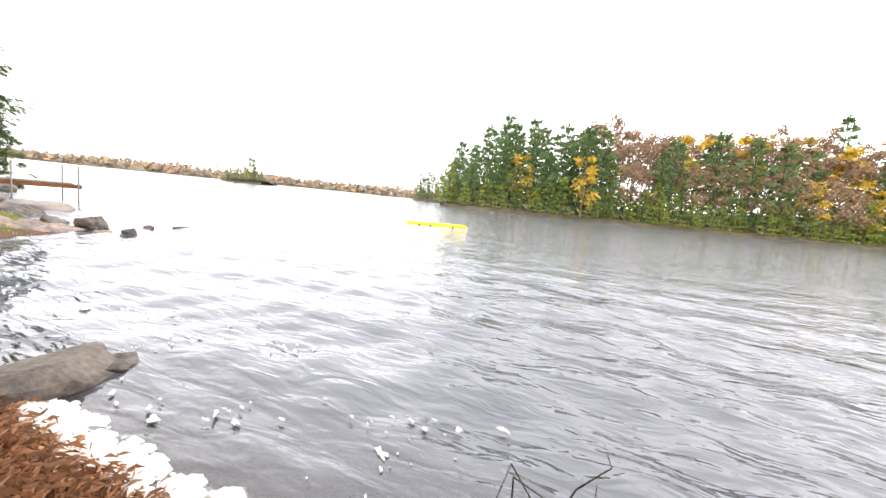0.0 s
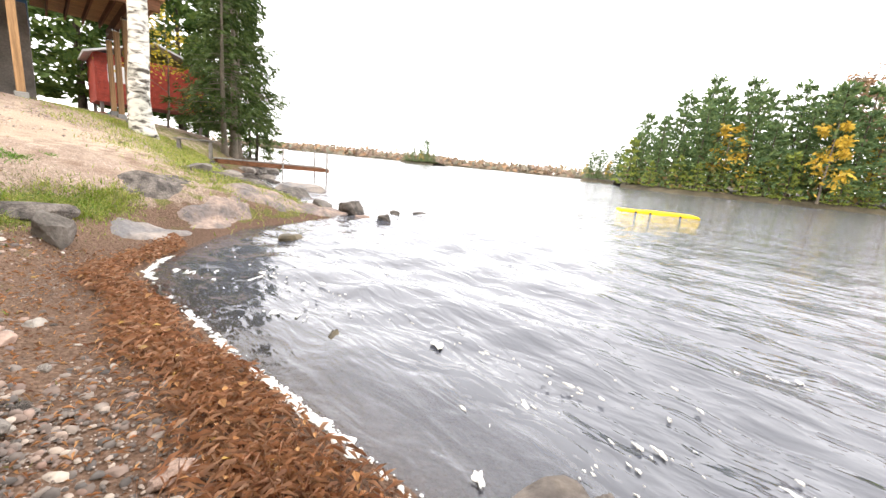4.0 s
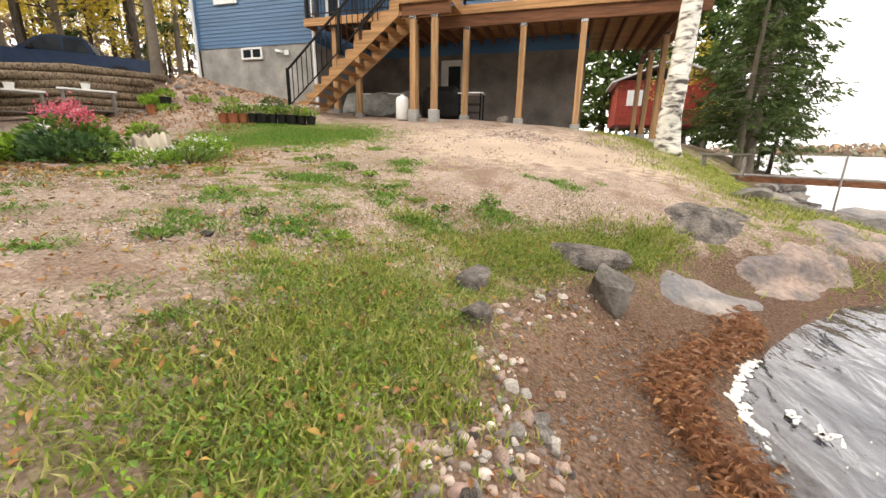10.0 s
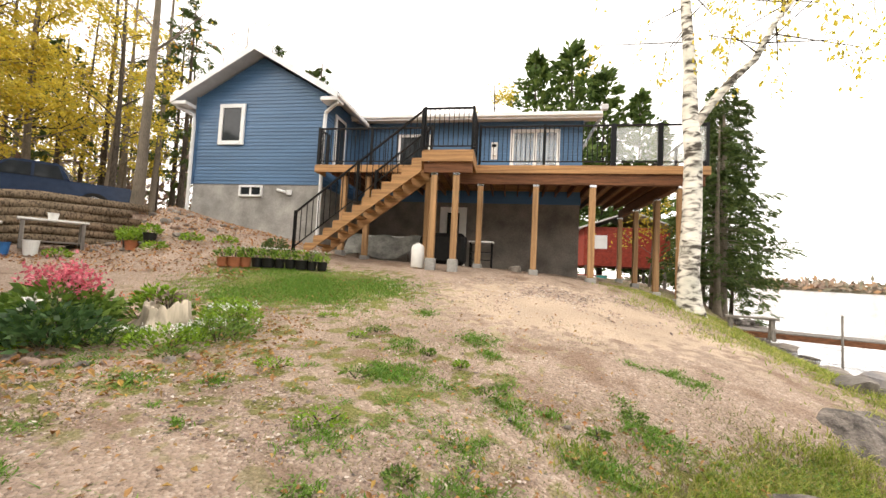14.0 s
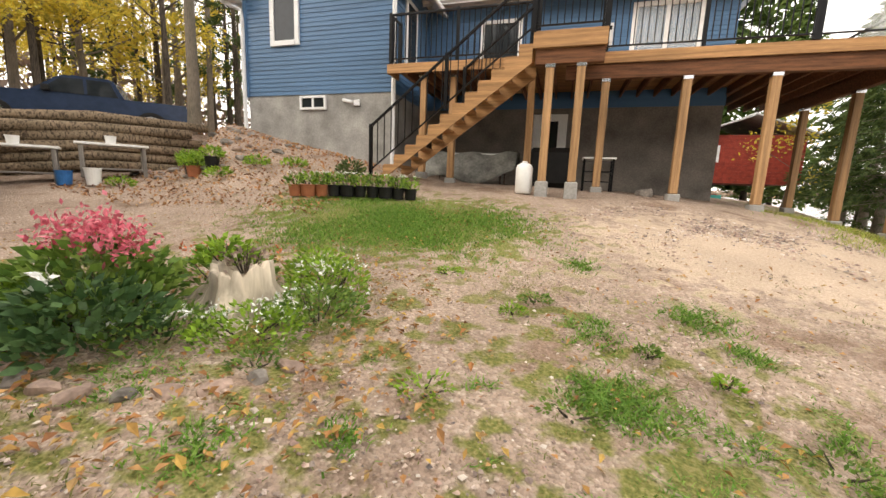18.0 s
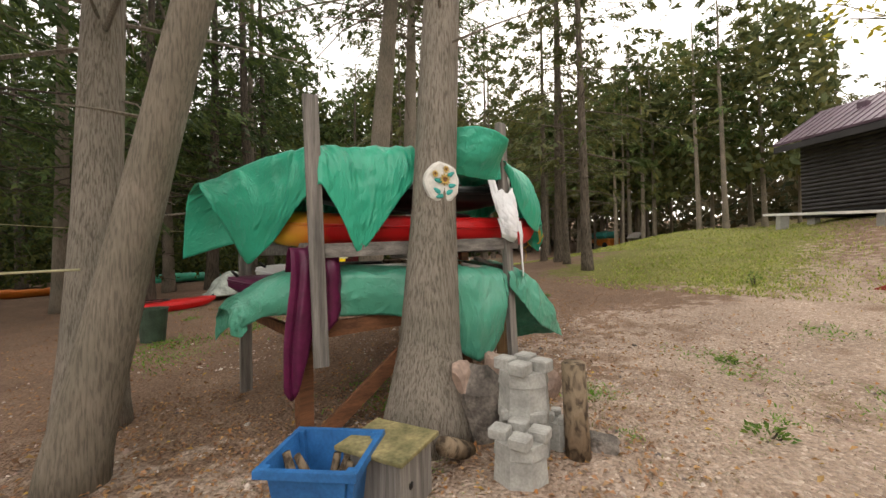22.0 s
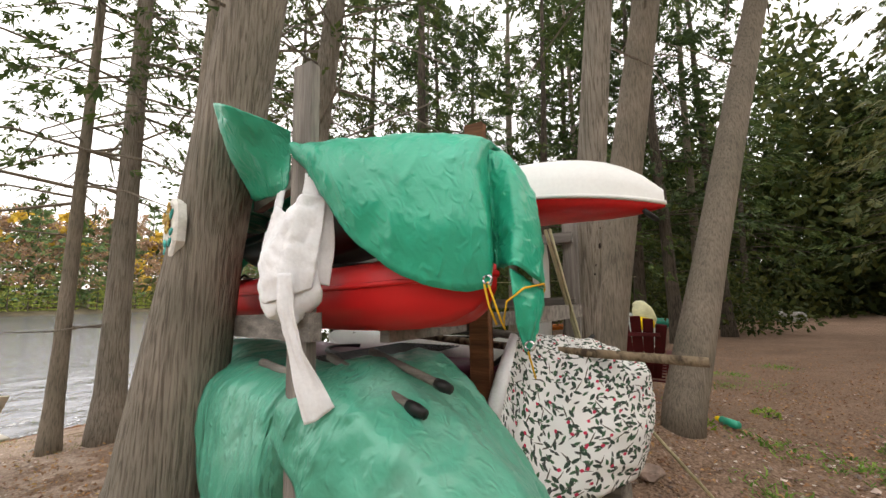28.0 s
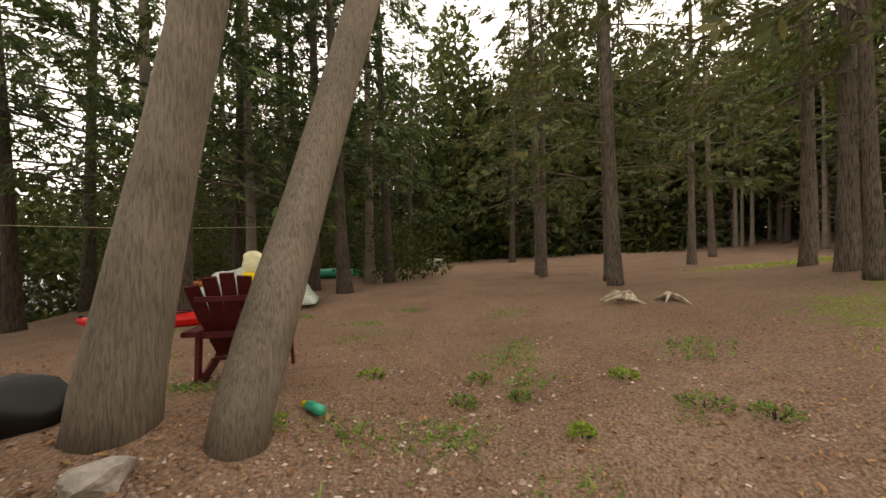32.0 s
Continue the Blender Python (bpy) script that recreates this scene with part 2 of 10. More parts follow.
def ground_mat():
    """Gravelly soil whose mix of sand, soil, leaf litter and thin turf follows the lie of the land."""
    m = bpy.data.materials.new("ground")
    m.use_nodes = True
    n, l = m.node_tree.nodes, m.node_tree.links
    b = n["Principled BSDF"]
    b.inputs["Roughness"].default_value, b.inputs["Specular IOR Level"].default_value = 0.95, 0.15
    tc = n.new("ShaderNodeTexCoord")

    def tex(scale, detail=5, kind="ShaderNodeTexNoise"):
        t = n.new(kind)
        t.inputs["Scale"].default_value = scale
        if kind == "ShaderNodeTexNoise":
            t.inputs["Detail"].default_value = detail
        l.new(tc.outputs["Object"], t.inputs["Vector"])
        return t

    def mix(fac, a, c, blend="MIX"):
        k = n.new("ShaderNodeMix")
        k.data_type, k.blend_type = "RGBA", blend
        for s, v in ((0, fac), (6, a), (7, c)):
            if isinstance(v, (int, float)):
                k.inputs[s].default_value = v
            elif isinstance(v, tuple):
                k.inputs[s].default_value = (*v, 1)
            else:
                l.new(v, k.inputs[s])
        return k.outputs[2]

    def math_node(op, a, c):
        k = n.new("ShaderNodeMath")
        k.operation, k.use_clamp = op, True
        for s, v in ((0, a), (1, c)):
            if isinstance(v, (int, float)):
                k.inputs[s].default_value = v
            else:
                l.new(v, k.inputs[s])
        return k.outputs[0]

    att = n.new("ShaderNodeAttribute")
    att.attribute_name = "cover"
    sep = n.new("ShaderNodeSeparateColor")
    l.new(att.outputs["Color"], sep.inputs[0])
    big, mid, fine = tex(0.9), tex(5.0), tex(45.0, 4)
    patchy = tex(1.7, 6)
    pebble = tex(44.0, kind="ShaderNodeTexVoronoi")
    pebble2 = tex(95.0, kind="ShaderNodeTexVoronoi")
    stones = ramp(n, [(0.0, (0.25, 0.19, 0.155)), (0.35, (0.48, 0.37, 0.30)), (0.7, (0.17, 0.13, 0.11)), (1.0, (0.74, 0.63, 0.54))])
    pick, pick2 = n.new("ShaderNodeSeparateColor"), n.new("ShaderNodeSeparateColor")
    l.new(pebble.outputs["Color"], pick.inputs[0])
    l.new(pebble2.outputs["Color"], pick2.inputs[0])
    l.new(pick.outputs[0], stones.inputs["Fac"])
    stones2 = ramp(n, [(0.0, (0.15, 0.105, 0.088)), (0.5, (0.38, 0.28, 0.22)), (1.0, (0.23, 0.17, 0.14))])
    l.new(pick2.outputs[0], stones2.inputs["Fac"])
    gravel = mix(0.35, stones.outputs[0], stones2.outputs[0])
    sand_r = ramp(n, [(0.3, (0.46, 0.36, 0.27)), (0.7, (0.62, 0.51, 0.40))])
    l.new(fine.outputs["Fac"], sand_r.inputs["Fac"])
    soil_r = ramp(n, [(0.25, (0.12, 0.08, 0.057)), (0.5, (0.23, 0.155, 0.11)), (0.78, (0.37, 0.265, 0.20))])
    l.new(fine.outputs["Fac"], soil_r.inputs["Fac"])
    turf_r = ramp(n, [(0.25, (0.09, 0.11, 0.03)), (0.5, (0.19, 0.20, 0.06)), (0.75, (0.36, 0.31, 0.14))])
    l.new(fine.outputs["Fac"], turf_r.inputs["Fac"])
    edge = ramp(n, [(0.40, (0, 0, 0)), (0.60, (1, 1, 1))])
    l.new(mid.outputs["Fac"], edge.inputs["Fac"])
    wobble = math_node("MULTIPLY", edge.outputs[0], 0.6)

    def cover(channel):
        s = math_node("ADD", sep.outputs[channel], 0.0)
        a = n.new("ShaderNodeMapRange")
        a.interpolation_type = "SMOOTHSTEP"
        l.new(s, a.inputs["Value"])
        l.new(wobble, a.inputs["From Min"])
        top = math_node("ADD", wobble, 0.4)
        l.new(top, a.inputs["From Max"])
        return a.outputs[0]

    c = mix(0.27, gravel, sand_r.outputs[0])
    worn = ramp(n, [(0.53, (0, 0, 0)), (0.66, (1, 1, 1))])
    l.new(patchy.outputs["Fac"], worn.inputs["Fac"])
    c = mix(math_node("MULTIPLY", worn.outputs[0], 0.75), c, soil_r.outputs[0])
    c = mix(cover("Red"), c, soil_r.outputs[0])
    c = mix(cover("Blue"), c, sand_r.outputs[0])
    c = mix(cover("Green"), c, turf_r.outputs[0])
    shadev = ramp(n, [(0.3, (0.82, 0.79, 0.77)), (0.7, (1.12, 1.09, 1.07))])
    l.new(big.outputs["Fac"], shadev.inputs["Fac"])
    c = mix(1.0, c, shadev.outputs[0], "MULTIPLY")
    c = mix(math_node("MULTIPLY", att.outputs["Alpha"], 1.0), mix(1.0, c, (0.66, 0.62, 0.60), "MULTIPLY"), c)
    l.new(c, b.inputs["Base Color"])
    bp, bp2 = n.new("ShaderNodeBump"), n.new("ShaderNodeBump")
    bp.inputs["Strength"].default_value, bp.inputs["Distance"].default_value, bp.invert = 0.9, 0.025, True
    l.new(pebble.outputs["Distance"], bp.inputs["Height"])
    bp2.inputs["Strength"].default_value, bp2.inputs["Distance"].default_value = 0.5, 0.012
    l.new(fine.outputs["Fac"], bp2.inputs["Height"])
    l.new(bp.outputs[0], bp2.inputs["Normal"])
    l.new(bp2.outputs[0], b.inputs["Normal"])
    MATS["ground"] = m
    return m


def water_mat():
    """Lake water: clear over the shallows, dark where deep, with wind ripples of four sizes and sky on it."""
    m = bpy.data.materials.new("lake_water")
    m.use_nodes = True
    n, l = m.node_tree.nodes, m.node_tree.links
    n.remove(n["Principled BSDF"])
    tc = n.new("ShaderNodeTexCoord")
    prev = None
    for scale, turn, sx, sy, strength, d in ((0.6, 32, 1.0, 0.28, 0.6, 0.12), (2.4, 24, 1.0, 0.34, 0.8, 0.064), (6.5, 34, 1.0, 0.38, 0.9, 0.034), (17.0, 22, 1.0, 0.4, 0.6, 0.009)):
        mp, t, bp = n.new("ShaderNodeMapping"), n.new("ShaderNodeTexNoise"), n.new("ShaderNodeBump")
        mp.inputs["Rotation"].default_value, mp.inputs["Scale"].default_value = (0, 0, radians(turn)), (sx, sy, 1)
        l.new(tc.outputs["Object"], mp.inputs["Vector"])
        t.inputs["Scale"].default_value, t.inputs["Detail"].default_value, t.inputs["Distortion"].default_value = scale, 2.0, 0.6
        l.new(mp.outputs[0], t.inputs["Vector"])
        bp.inputs["Strength"].default_value, bp.inputs["Distance"].default_value = strength, d
        l.new(t.outputs["Fac"], bp.inputs["Height"])
        if prev:
            l.new(prev.outputs[0], bp.inputs["Normal"])
        prev = bp
    clear, body, gloss, fr = n.new("ShaderNodeBsdfTransparent"), n.new("ShaderNodeBsdfDiffuse"), n.new("ShaderNodeBsdfGlossy"), n.new("ShaderNodeFresnel")
    clear.inputs["Color"].default_value = (0.80, 0.74, 0.66, 1)
    body.inputs["Color"].default_value = (0.090, 0.096, 0.116, 1)
    gloss.inputs["Color"].default_value, gloss.inputs["Roughness"].default_value = (1, 1, 1, 1), 0.06
    fr.inputs["IOR"].default_value = 1.63
    att, deep, top = n.new("ShaderNodeAttribute"), n.new("ShaderNodeMixShader"), n.new("ShaderNodeMixShader")
    att.attribute_name = "murk"
    for k in (body, gloss, fr):
        l.new(prev.outputs[0], k.inputs["Normal"])
    l.new(att.outputs["Fac"], deep.inputs["Fac"])
    l.new(clear.outputs[0], deep.inputs[1])
    l.new(body.outputs[0], deep.inputs[2])
    l.new(fr.outputs[0], top.inputs["Fac"])
    l.new(deep.outputs[0], top.inputs[1])
    l.new(gloss.outputs[0], top.inputs[2])
    l.new(top.outputs[0], n["Material Output"].inputs["Surface"])
    MATS["lake_water"] = m
    return m


ground_mat(), water_mat()
mat("siding", (0.075, 0.165, 0.30), 0.5, vary=0.1, scale=1.5, fine=40, bump=0.05, stretch=(0.3, 1, 3), island=0.05)
mat("concrete", (0.38, 0.37, 0.35), 0.9, vary=0.22, scale=1.6, fine=30, bump=0.2)
# foundation below the deck: darker, browner concrete with the deck's shade in the colour
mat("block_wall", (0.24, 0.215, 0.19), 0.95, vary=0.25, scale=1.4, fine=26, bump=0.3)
mat("white_trim", (0.78, 0.79, 0.80), 0.45, vary=0.06, scale=3, bump=0.03)
mat("soffit", (0.55, 0.56, 0.57), 0.6, vary=0.08, scale=3, bump=0.03)
mat("shingle", (0.06, 0.06, 0.065), 0.95, vary=0.3, scale=20, bump=0.4)
mat("cedar_deck", (0.46, 0.25, 0.11), 0.7, vary=0.25, scale=3, fine=25, bump=0.12, stretch=(0.25, 6, 6), rand=0.12)
mat("cedar_post", (0.43, 0.25, 0.12), 0.7, vary=0.25, scale=3, fine=25, bump=0.12, stretch=(6, 6, 0.25), rand=0.12)
mat("black_metal", (0.012, 0.012, 0.013), 0.4, metal=0.6, vary=0.1, bump=0.02)
mat("white_steel", (0.82, 0.81, 0.77), 0.45, vary=0.06, scale=2, fine=20, bump=0.03)
mat("flag_blue", (0.012, 0.03, 0.19), 0.6, vary=0.12, scale=4, bump=0.1)
mat("flag_white", (0.70, 0.74, 0.78), 0.6, vary=0.06, scale=4, bump=0.1)
mat("grey_wood", (0.27, 0.245, 0.22), 0.85, vary=0.3, scale=4, fine=30, bump=0.3, stretch=(7, 7, 0.3), rand=0.1)
mat("grey_wood_flat", (0.27, 0.245, 0.22), 0.85, vary=0.3, scale=4, fine=30, bump=0.3, stretch=(0.3, 7, 7), rand=0.1)
mat("brown_wood", (0.20, 0.085, 0.04), 0.8, vary=0.3, scale=4, fine=30, bump=0.2, stretch=(0.4, 6, 6), rand=0.1)
mat("dark_cladding", (0.04, 0.037, 0.038), 0.6, vary=0.2, scale=3, bump=0.1, island=0.12)
mat("red_paint", (0.36, 0.055, 0.035), 0.6, vary=0.2, scale=5, bump=0.1)
mat("purple_roof", (0.13, 0.085, 0.11), 0.35, metal=0.3, vary=0.15, scale=3)
tarp_mat("tarp_faded", (0.075, 0.345, 0.235), (0.20, 0.46, 0.36))
tarp_mat("tarp_green", (0.018, 0.38, 0.235), (0.05, 0.46, 0.31))
mat("tarp_purple", (0.12, 0.012, 0.055), 0.35, vary=0.2, scale=5, fine=30, bump=0.2)
mat("cloth_white", (0.82, 0.82, 0.84), 0.85, vary=0.06, scale=8, fine=90, bump=0.2)
mat("kayak_red", (0.62, 0.012, 0.014), 0.35, vary=0.1, scale=2, bump=0.03)
mat("kayak_white", (0.82, 0.82, 0.80), 0.35, vary=0.04, scale=2, bump=0.03)
mat("kayak_orange", (0.70, 0.20, 0.03), 0.4, vary=0.1, scale=2, bump=0.03)
mat("raft_yellow", (0.80, 0.55, 0.0), 0.75, vary=0.08, bump=0.05)
mat("blue_plastic", (0.03, 0.16, 0.42), 0.4, vary=0.2, scale=6, bump=0.08)
mat("white_plastic", (0.80, 0.80, 0.78), 0.4, vary=0.05, bump=0.03)
mat("black_plastic", (0.012, 0.012, 0.012), 0.45, vary=0.2, bump=0.05)
mat("terracotta", (0.36, 0.13, 0.06), 0.8, vary=0.15)
mat("grey_stone", (0.255, 0.225, 0.197), 0.85, vary=0.3, scale=4, fine=30, bump=0.5, dist=0.02, rand=0.25)
mat("dark_stone", (0.185, 0.158, 0.136), 0.85, vary=0.45, scale=7, fine=45, bump=0.8, dist=0.02, rand=0.25)
mat("pink_stone", (0.42, 0.30, 0.24), 0.85, vary=0.25, scale=4, fine=30, bump=0.4, dist=0.02, rand=0.2)
mat("castle_stone", (0.40, 0.39, 0.36), 0.9, vary=0.2, scale=8, fine=60, bump=0.3)
mat("stump_wood", (0.55, 0.47, 0.36), 0.9, vary=0.3, scale=8, fine=20, bump=0.5, stretch=(1, 1, 0.15))
mat("foam", (0.74, 0.72, 0.67), 0.9, vary=0.1, scale=20, fine=90, bump=0.5, dist=0.01)
mat("glass", (0.9, 0.95, 0.95), 0.03, vary=0.0, bump=0.0, alpha=0.22, spec=0.6)
mat("window_glass", (0.02, 0.025, 0.03), 0.05, vary=0.1, bump=0.0, spec=0.6)
mat("curtain", (0.62, 0.62, 0.62), 0.9, vary=0.1)
mat("truck_paint", (0.03, 0.05, 0.10), 0.22, metal=0.2, vary=0.1, bump=0.0, spec=0.6)
mat("rubber", (0.015, 0.015, 0.015), 0.9, vary=0.2)
mat("chrome", (0.6, 0.6, 0.62), 0.25, metal=1.0, vary=0.1, bump=0.02)
mat("chair_plastic", (0.62, 0.56, 0.45), 0.55, vary=0.12, scale=5, bump=0.05, rand=0.08)
mat("chair_red", (0.09, 0.008, 0.010), 0.5, vary=0.15, scale=5, bump=0.05)
mat("yellow_rope", (0.75, 0.42, 0.02), 0.7, vary=0.1, bump=0.2)
mat("pale_rope", (0.50, 0.46, 0.28), 0.8, vary=0.15, bump=0.2)
mat("tail_red", (0.5, 0.01, 0.01), 0.3, bump=0.0)
mat("clear_plastic", (0.50, 0.56, 0.50), 0.25, vary=0.3, scale=5, fine=25, bump=0.4, spec=0.6)
mat("barrel_green", (0.05, 0.085, 0.055), 0.6, vary=0.25, scale=6)
mat("tarp_grey", (0.20, 0.20, 0.18), 0.6, vary=0.3, scale=4, fine=20, bump=0.3)
mat("float_cream", (0.72, 0.70, 0.42), 0.35, vary=0.15, scale=6, bump=0.1)
mat("pit_dark", (0.03, 0.022, 0.016), 0.95, vary=0.3)
mat("turquoise", (0.05, 0.40, 0.36), 0.6, vary=0.15, scale=20)
mat("sun_yellow", (0.62, 0.42, 0.12), 0.7, vary=0.15, scale=20)
mat("sun_brown", (0.20, 0.09, 0.04), 0.8, vary=0.2, scale=30)
bark_mat("bark_cedar", (0.27, 0.235, 0.20), (0.15, 0.125, 0.103), zs=0.05, scale=95, bump=1.0, dist=0.02)
bark_mat("bark_brown", (0.17, 0.14, 0.115), (0.06, 0.05, 0.04), zs=0.09, scale=60)
bark_mat("bark_grey", (0.225, 0.19, 0.155), (0.155, 0.13, 0.105), zs=0.10, scale=85, bump=0.9, dist=0.012)
bark_mat("bark_dark", (0.10, 0.08, 0.065), (0.035, 0.03, 0.022), zs=0.09, scale=48)
bark_mat("bark_birch", (0.72, 0.69, 0.64), (0.09, 0.08, 0.07), zs=2.6, scale=3.5, bump=0.25)
bark_mat("log_bark", (0.24, 0.18, 0.125), (0.075, 0.055, 0.04), zs=0.5, scale=22)
island_mat("needles_dark", [(0.025, 0.045, 0.016), (0.045, 0.075, 0.025), (0.075, 0.11, 0.035)], 0.7, translucent=0.3)
island_mat("needles_mid", [(0.045, 0.08, 0.022), (0.08, 0.125, 0.035), (0.13, 0.17, 0.045)], 0.7, translucent=0.3)
island_mat("needles_olive", [(0.06, 0.08, 0.03), (0.11, 0.13, 0.045), (0.17, 0.16, 0.05)], 0.7, translucent=0.3)
island_mat("leaves_yellow", [(0.60, 0.46, 0.05), (0.80, 0.64, 0.09), (0.46, 0.42, 0.07), (0.70, 0.48, 0.05)], 0.6, translucent=0.45)
island_mat("leaves_orange", [(0.42, 0.17, 0.02), (0.55, 0.28, 0.03), (0.30, 0.10, 0.03)], 0.6, translucent=0.3)
island_mat("leaves_green", [(0.07, 0.14, 0.025), (0.14, 0.24, 0.04), (0.24, 0.34, 0.07)], 0.55, translucent=0.3)
island_mat("leaves_dark", [(0.04, 0.09, 0.03), (0.07, 0.14, 0.05), (0.10, 0.18, 0.06)], 0.5, translucent=0.25)
island_mat("leaves_lime", [(0.16, 0.30, 0.025), (0.30, 0.46, 0.05), (0.11, 0.21, 0.025)], 0.5, translucent=0.3)
island_mat("twigs_bare", [(0.20, 0.15, 0.12), (0.30, 0.23, 0.19), (0.24, 0.16, 0.12)], 0.9)
island_mat("grass_blades", [(0.15, 0.23, 0.03), (0.28, 0.37, 0.05), (0.40, 0.43, 0.09), (0.50, 0.44, 0.18), (0.22, 0.30, 0.04)], 0.6, translucent=0.3)
island_mat("fallen_leaves", [(0.36, 0.15, 0.05), (0.45, 0.26, 0.10), (0.24, 0.10, 0.04), (0.50, 0.33, 0.08), (0.30, 0.18, 0.10)], 0.7)
island_mat("leaf_litter", [(0.32, 0.13, 0.055), (0.50, 0.25, 0.10), (0.17, 0.075, 0.045), (0.60, 0.36, 0.16), (0.40, 0.17, 0.07)], 0.75)
island_mat("needle_litter", [(0.52, 0.27, 0.14), (0.40, 0.20, 0.10), (0.66, 0.42, 0.27), (0.22, 0.11, 0.065), (0.46, 0.22, 0.11), (0.34, 0.19, 0.12)], 0.75)
island_mat("forest_litter", [(0.28, 0.14, 0.075), (0.42, 0.23, 0.12), (0.20, 0.11, 0.065), (0.48, 0.28, 0.12), (0.26, 0.16, 0.10)], 0.8)
island_mat("gravel_chips", [(0.10, 0.085, 0.075), (0.20, 0.16, 0.135), (0.33, 0.27, 0.22), (0.15, 0.115, 0.095), (0.42, 0.35, 0.30), (0.12, 0.10, 0.09)], 0.85, bump=0.4)
island_mat("pale_chips", [(0.36, 0.25, 0.20), (0.56, 0.45, 0.37), (0.18, 0.135, 0.115), (0.72, 0.64, 0.56), (0.44, 0.29, 0.24), (0.27, 0.19, 0.16), (0.14, 0.12, 0.115)], 0.9, bump=0.3)
island_mat("flowers_pink", [(0.66, 0.12, 0.18), (0.78, 0.24, 0.30), (0.55, 0.06, 0.11)], 0.6, translucent=0.2)
island_mat("flowers_white", [(0.75, 0.75, 0.68), (0.80, 0.80, 0.76)], 0.6)
island_mat("flowers_orange", [(0.62, 0.12, 0.05), (0.55, 0.18, 0.06)], 0.6)

# ---- mesh helpers ----
def part(name, bm, material, parent=None, label="", smooth=False):
    """Links a bmesh as one mesh object, under a thing or part if one is given."""
    me = bpy.data.meshes.new(name)
    bm.to_mesh(me)
    bm.free()
    if smooth:
        for p in me.polygons:
            p.use_smooth = True
    for k in (material if isinstance(material, (list, tuple)) else [material]):
        me.materials.append(MATS[k])
    ob = new(name, me)
    if parent is not None:
        ob.parent = parent
    if label:
        ob["label"] = label
    return ob


def raw(name, verts, faces, material, parent=None, smooth=False, label=""):
    me = bpy.data.meshes.new(name)
    me.from_pydata([tuple(v) for v in verts], [], faces)
    me.update()
    if smooth:
        me.polygons.foreach_set("use_smooth", [True] * len(me.polygons))
    for k in (material if isinstance(material, (list, tuple)) else [material]):
        me.materials.append(MATS[k])
    ob = new(name, me)
    if parent is not None:
        ob.parent = parent
    if label:
        ob["label"] = label
    return ob


def thing(name, m, label, category, group="", kind=""):
    ob = new(name)
    ob.matrix_basis = m
    ob.empty_display_size = 0.1
    return tagged(ob, label, category, group, kind)


def bm_box(x0, y0, z0, x1, y1, z1, bevel=0.0, bm=None):
    b = bm or bmesh.new()
    r = bmesh.ops.create_cube(b, size=1.0)
    vs = r["verts"]
    bmesh.ops.scale(b, vec=(abs(x1 - x0), abs(y1 - y0), abs(z1 - z0)), verts=vs)
    bmesh.ops.translate(b, vec=((x0 + x1) / 2, (y0 + y1) / 2, (z0 + z1) / 2), verts=vs)
    if bevel:
        es = [e for e in b.edges if e.verts[0] in vs]
        bmesh.ops.bevel(b, geom=es, offset=bevel, segments=1, affect="EDGES")
    return b


def box(name, x0, y0, z0, x1, y1, z1, material, parent=None, bevel=0.006, label=""):
    return part(name, bm_box(x0, y0, z0, x1, y1, z1, bevel), material, parent, label)


def tube_data(points, radii, sides=8, jitter=0.0, rng=None, cap=True):
    """Verts and faces of a tube along points, with a radius at each."""
    pts = [Vector(p) for p in points]
    verts, faces = [], []
    ref = Vector((0, 0, 1)) if abs((pts[-1] - pts[0]).normalized().z) < 0.8 else Vector((1, 0, 0))
    for i, p in enumerate(pts):
        d = (pts[min(i + 1, len(pts) - 1)] - pts[max(i - 1, 0)]).normalized()
        u = d.cross(ref).normalized()
        v = d.cross(u).normalized()
        for k in range(sides):
            a = 2 * math.pi * k / sides
            r = radii[i] * (1 + (rng.uniform(-jitter, jitter) if rng else 0))
            verts.append(p + (u * math.cos(a) + v * math.sin(a)) * r)
    for i in range(len(pts) - 1):
        for k in range(sides):
            a, b = i * sides + k, i * sides + (k + 1) % sides
            faces.append((a, a + sides, b + sides, b))
    if cap:
        faces.append(tuple(range(sides)))
        faces.append(tuple(range(len(verts) - 1, len(verts) - 1 - sides, -1)))
    return verts, faces


def tube(name, points, radii, material, parent=None, sides=8, jitter=0.0, rng=None, label="", smooth=True):
    if isinstance(radii, (int, float)):
        radii = [radii] * len(points)
    v, f = tube_data(points, radii, sides, jitter, rng)
    return raw(name, v, f, material, parent, smooth, label)


def beam(name, a, b, w, t, material, parent=None, up=(0, 0, 1), bevel=0.004, label=""):
    """A sawn board from a to b, w wide (along up) and t thick."""
    a, b = Vector(a), Vector(b)
    d = b - a
    bm = bm_box(-0.5, -0.5, -0.5, 0.5, 0.5, 0.5)
    x = d.normalized()
    y = Vector(up).cross(x)
    y = y.normalized() if y.length > 1e-4 else Vector((0, 1, 0)).cross(x).normalized()
    z = x.cross(y)
    for v in bm.verts:
        v.co = (a + b) / 2 + x * v.co.x * d.length + y * v.co.y * t + z * v.co.z * w
    if bevel:
        bmesh.ops.bevel(bm, geom=list(bm.edges), offset=min(bevel, t * 0.2), segments=1, affect="EDGES")
    return part(name, bm, material, parent, label)


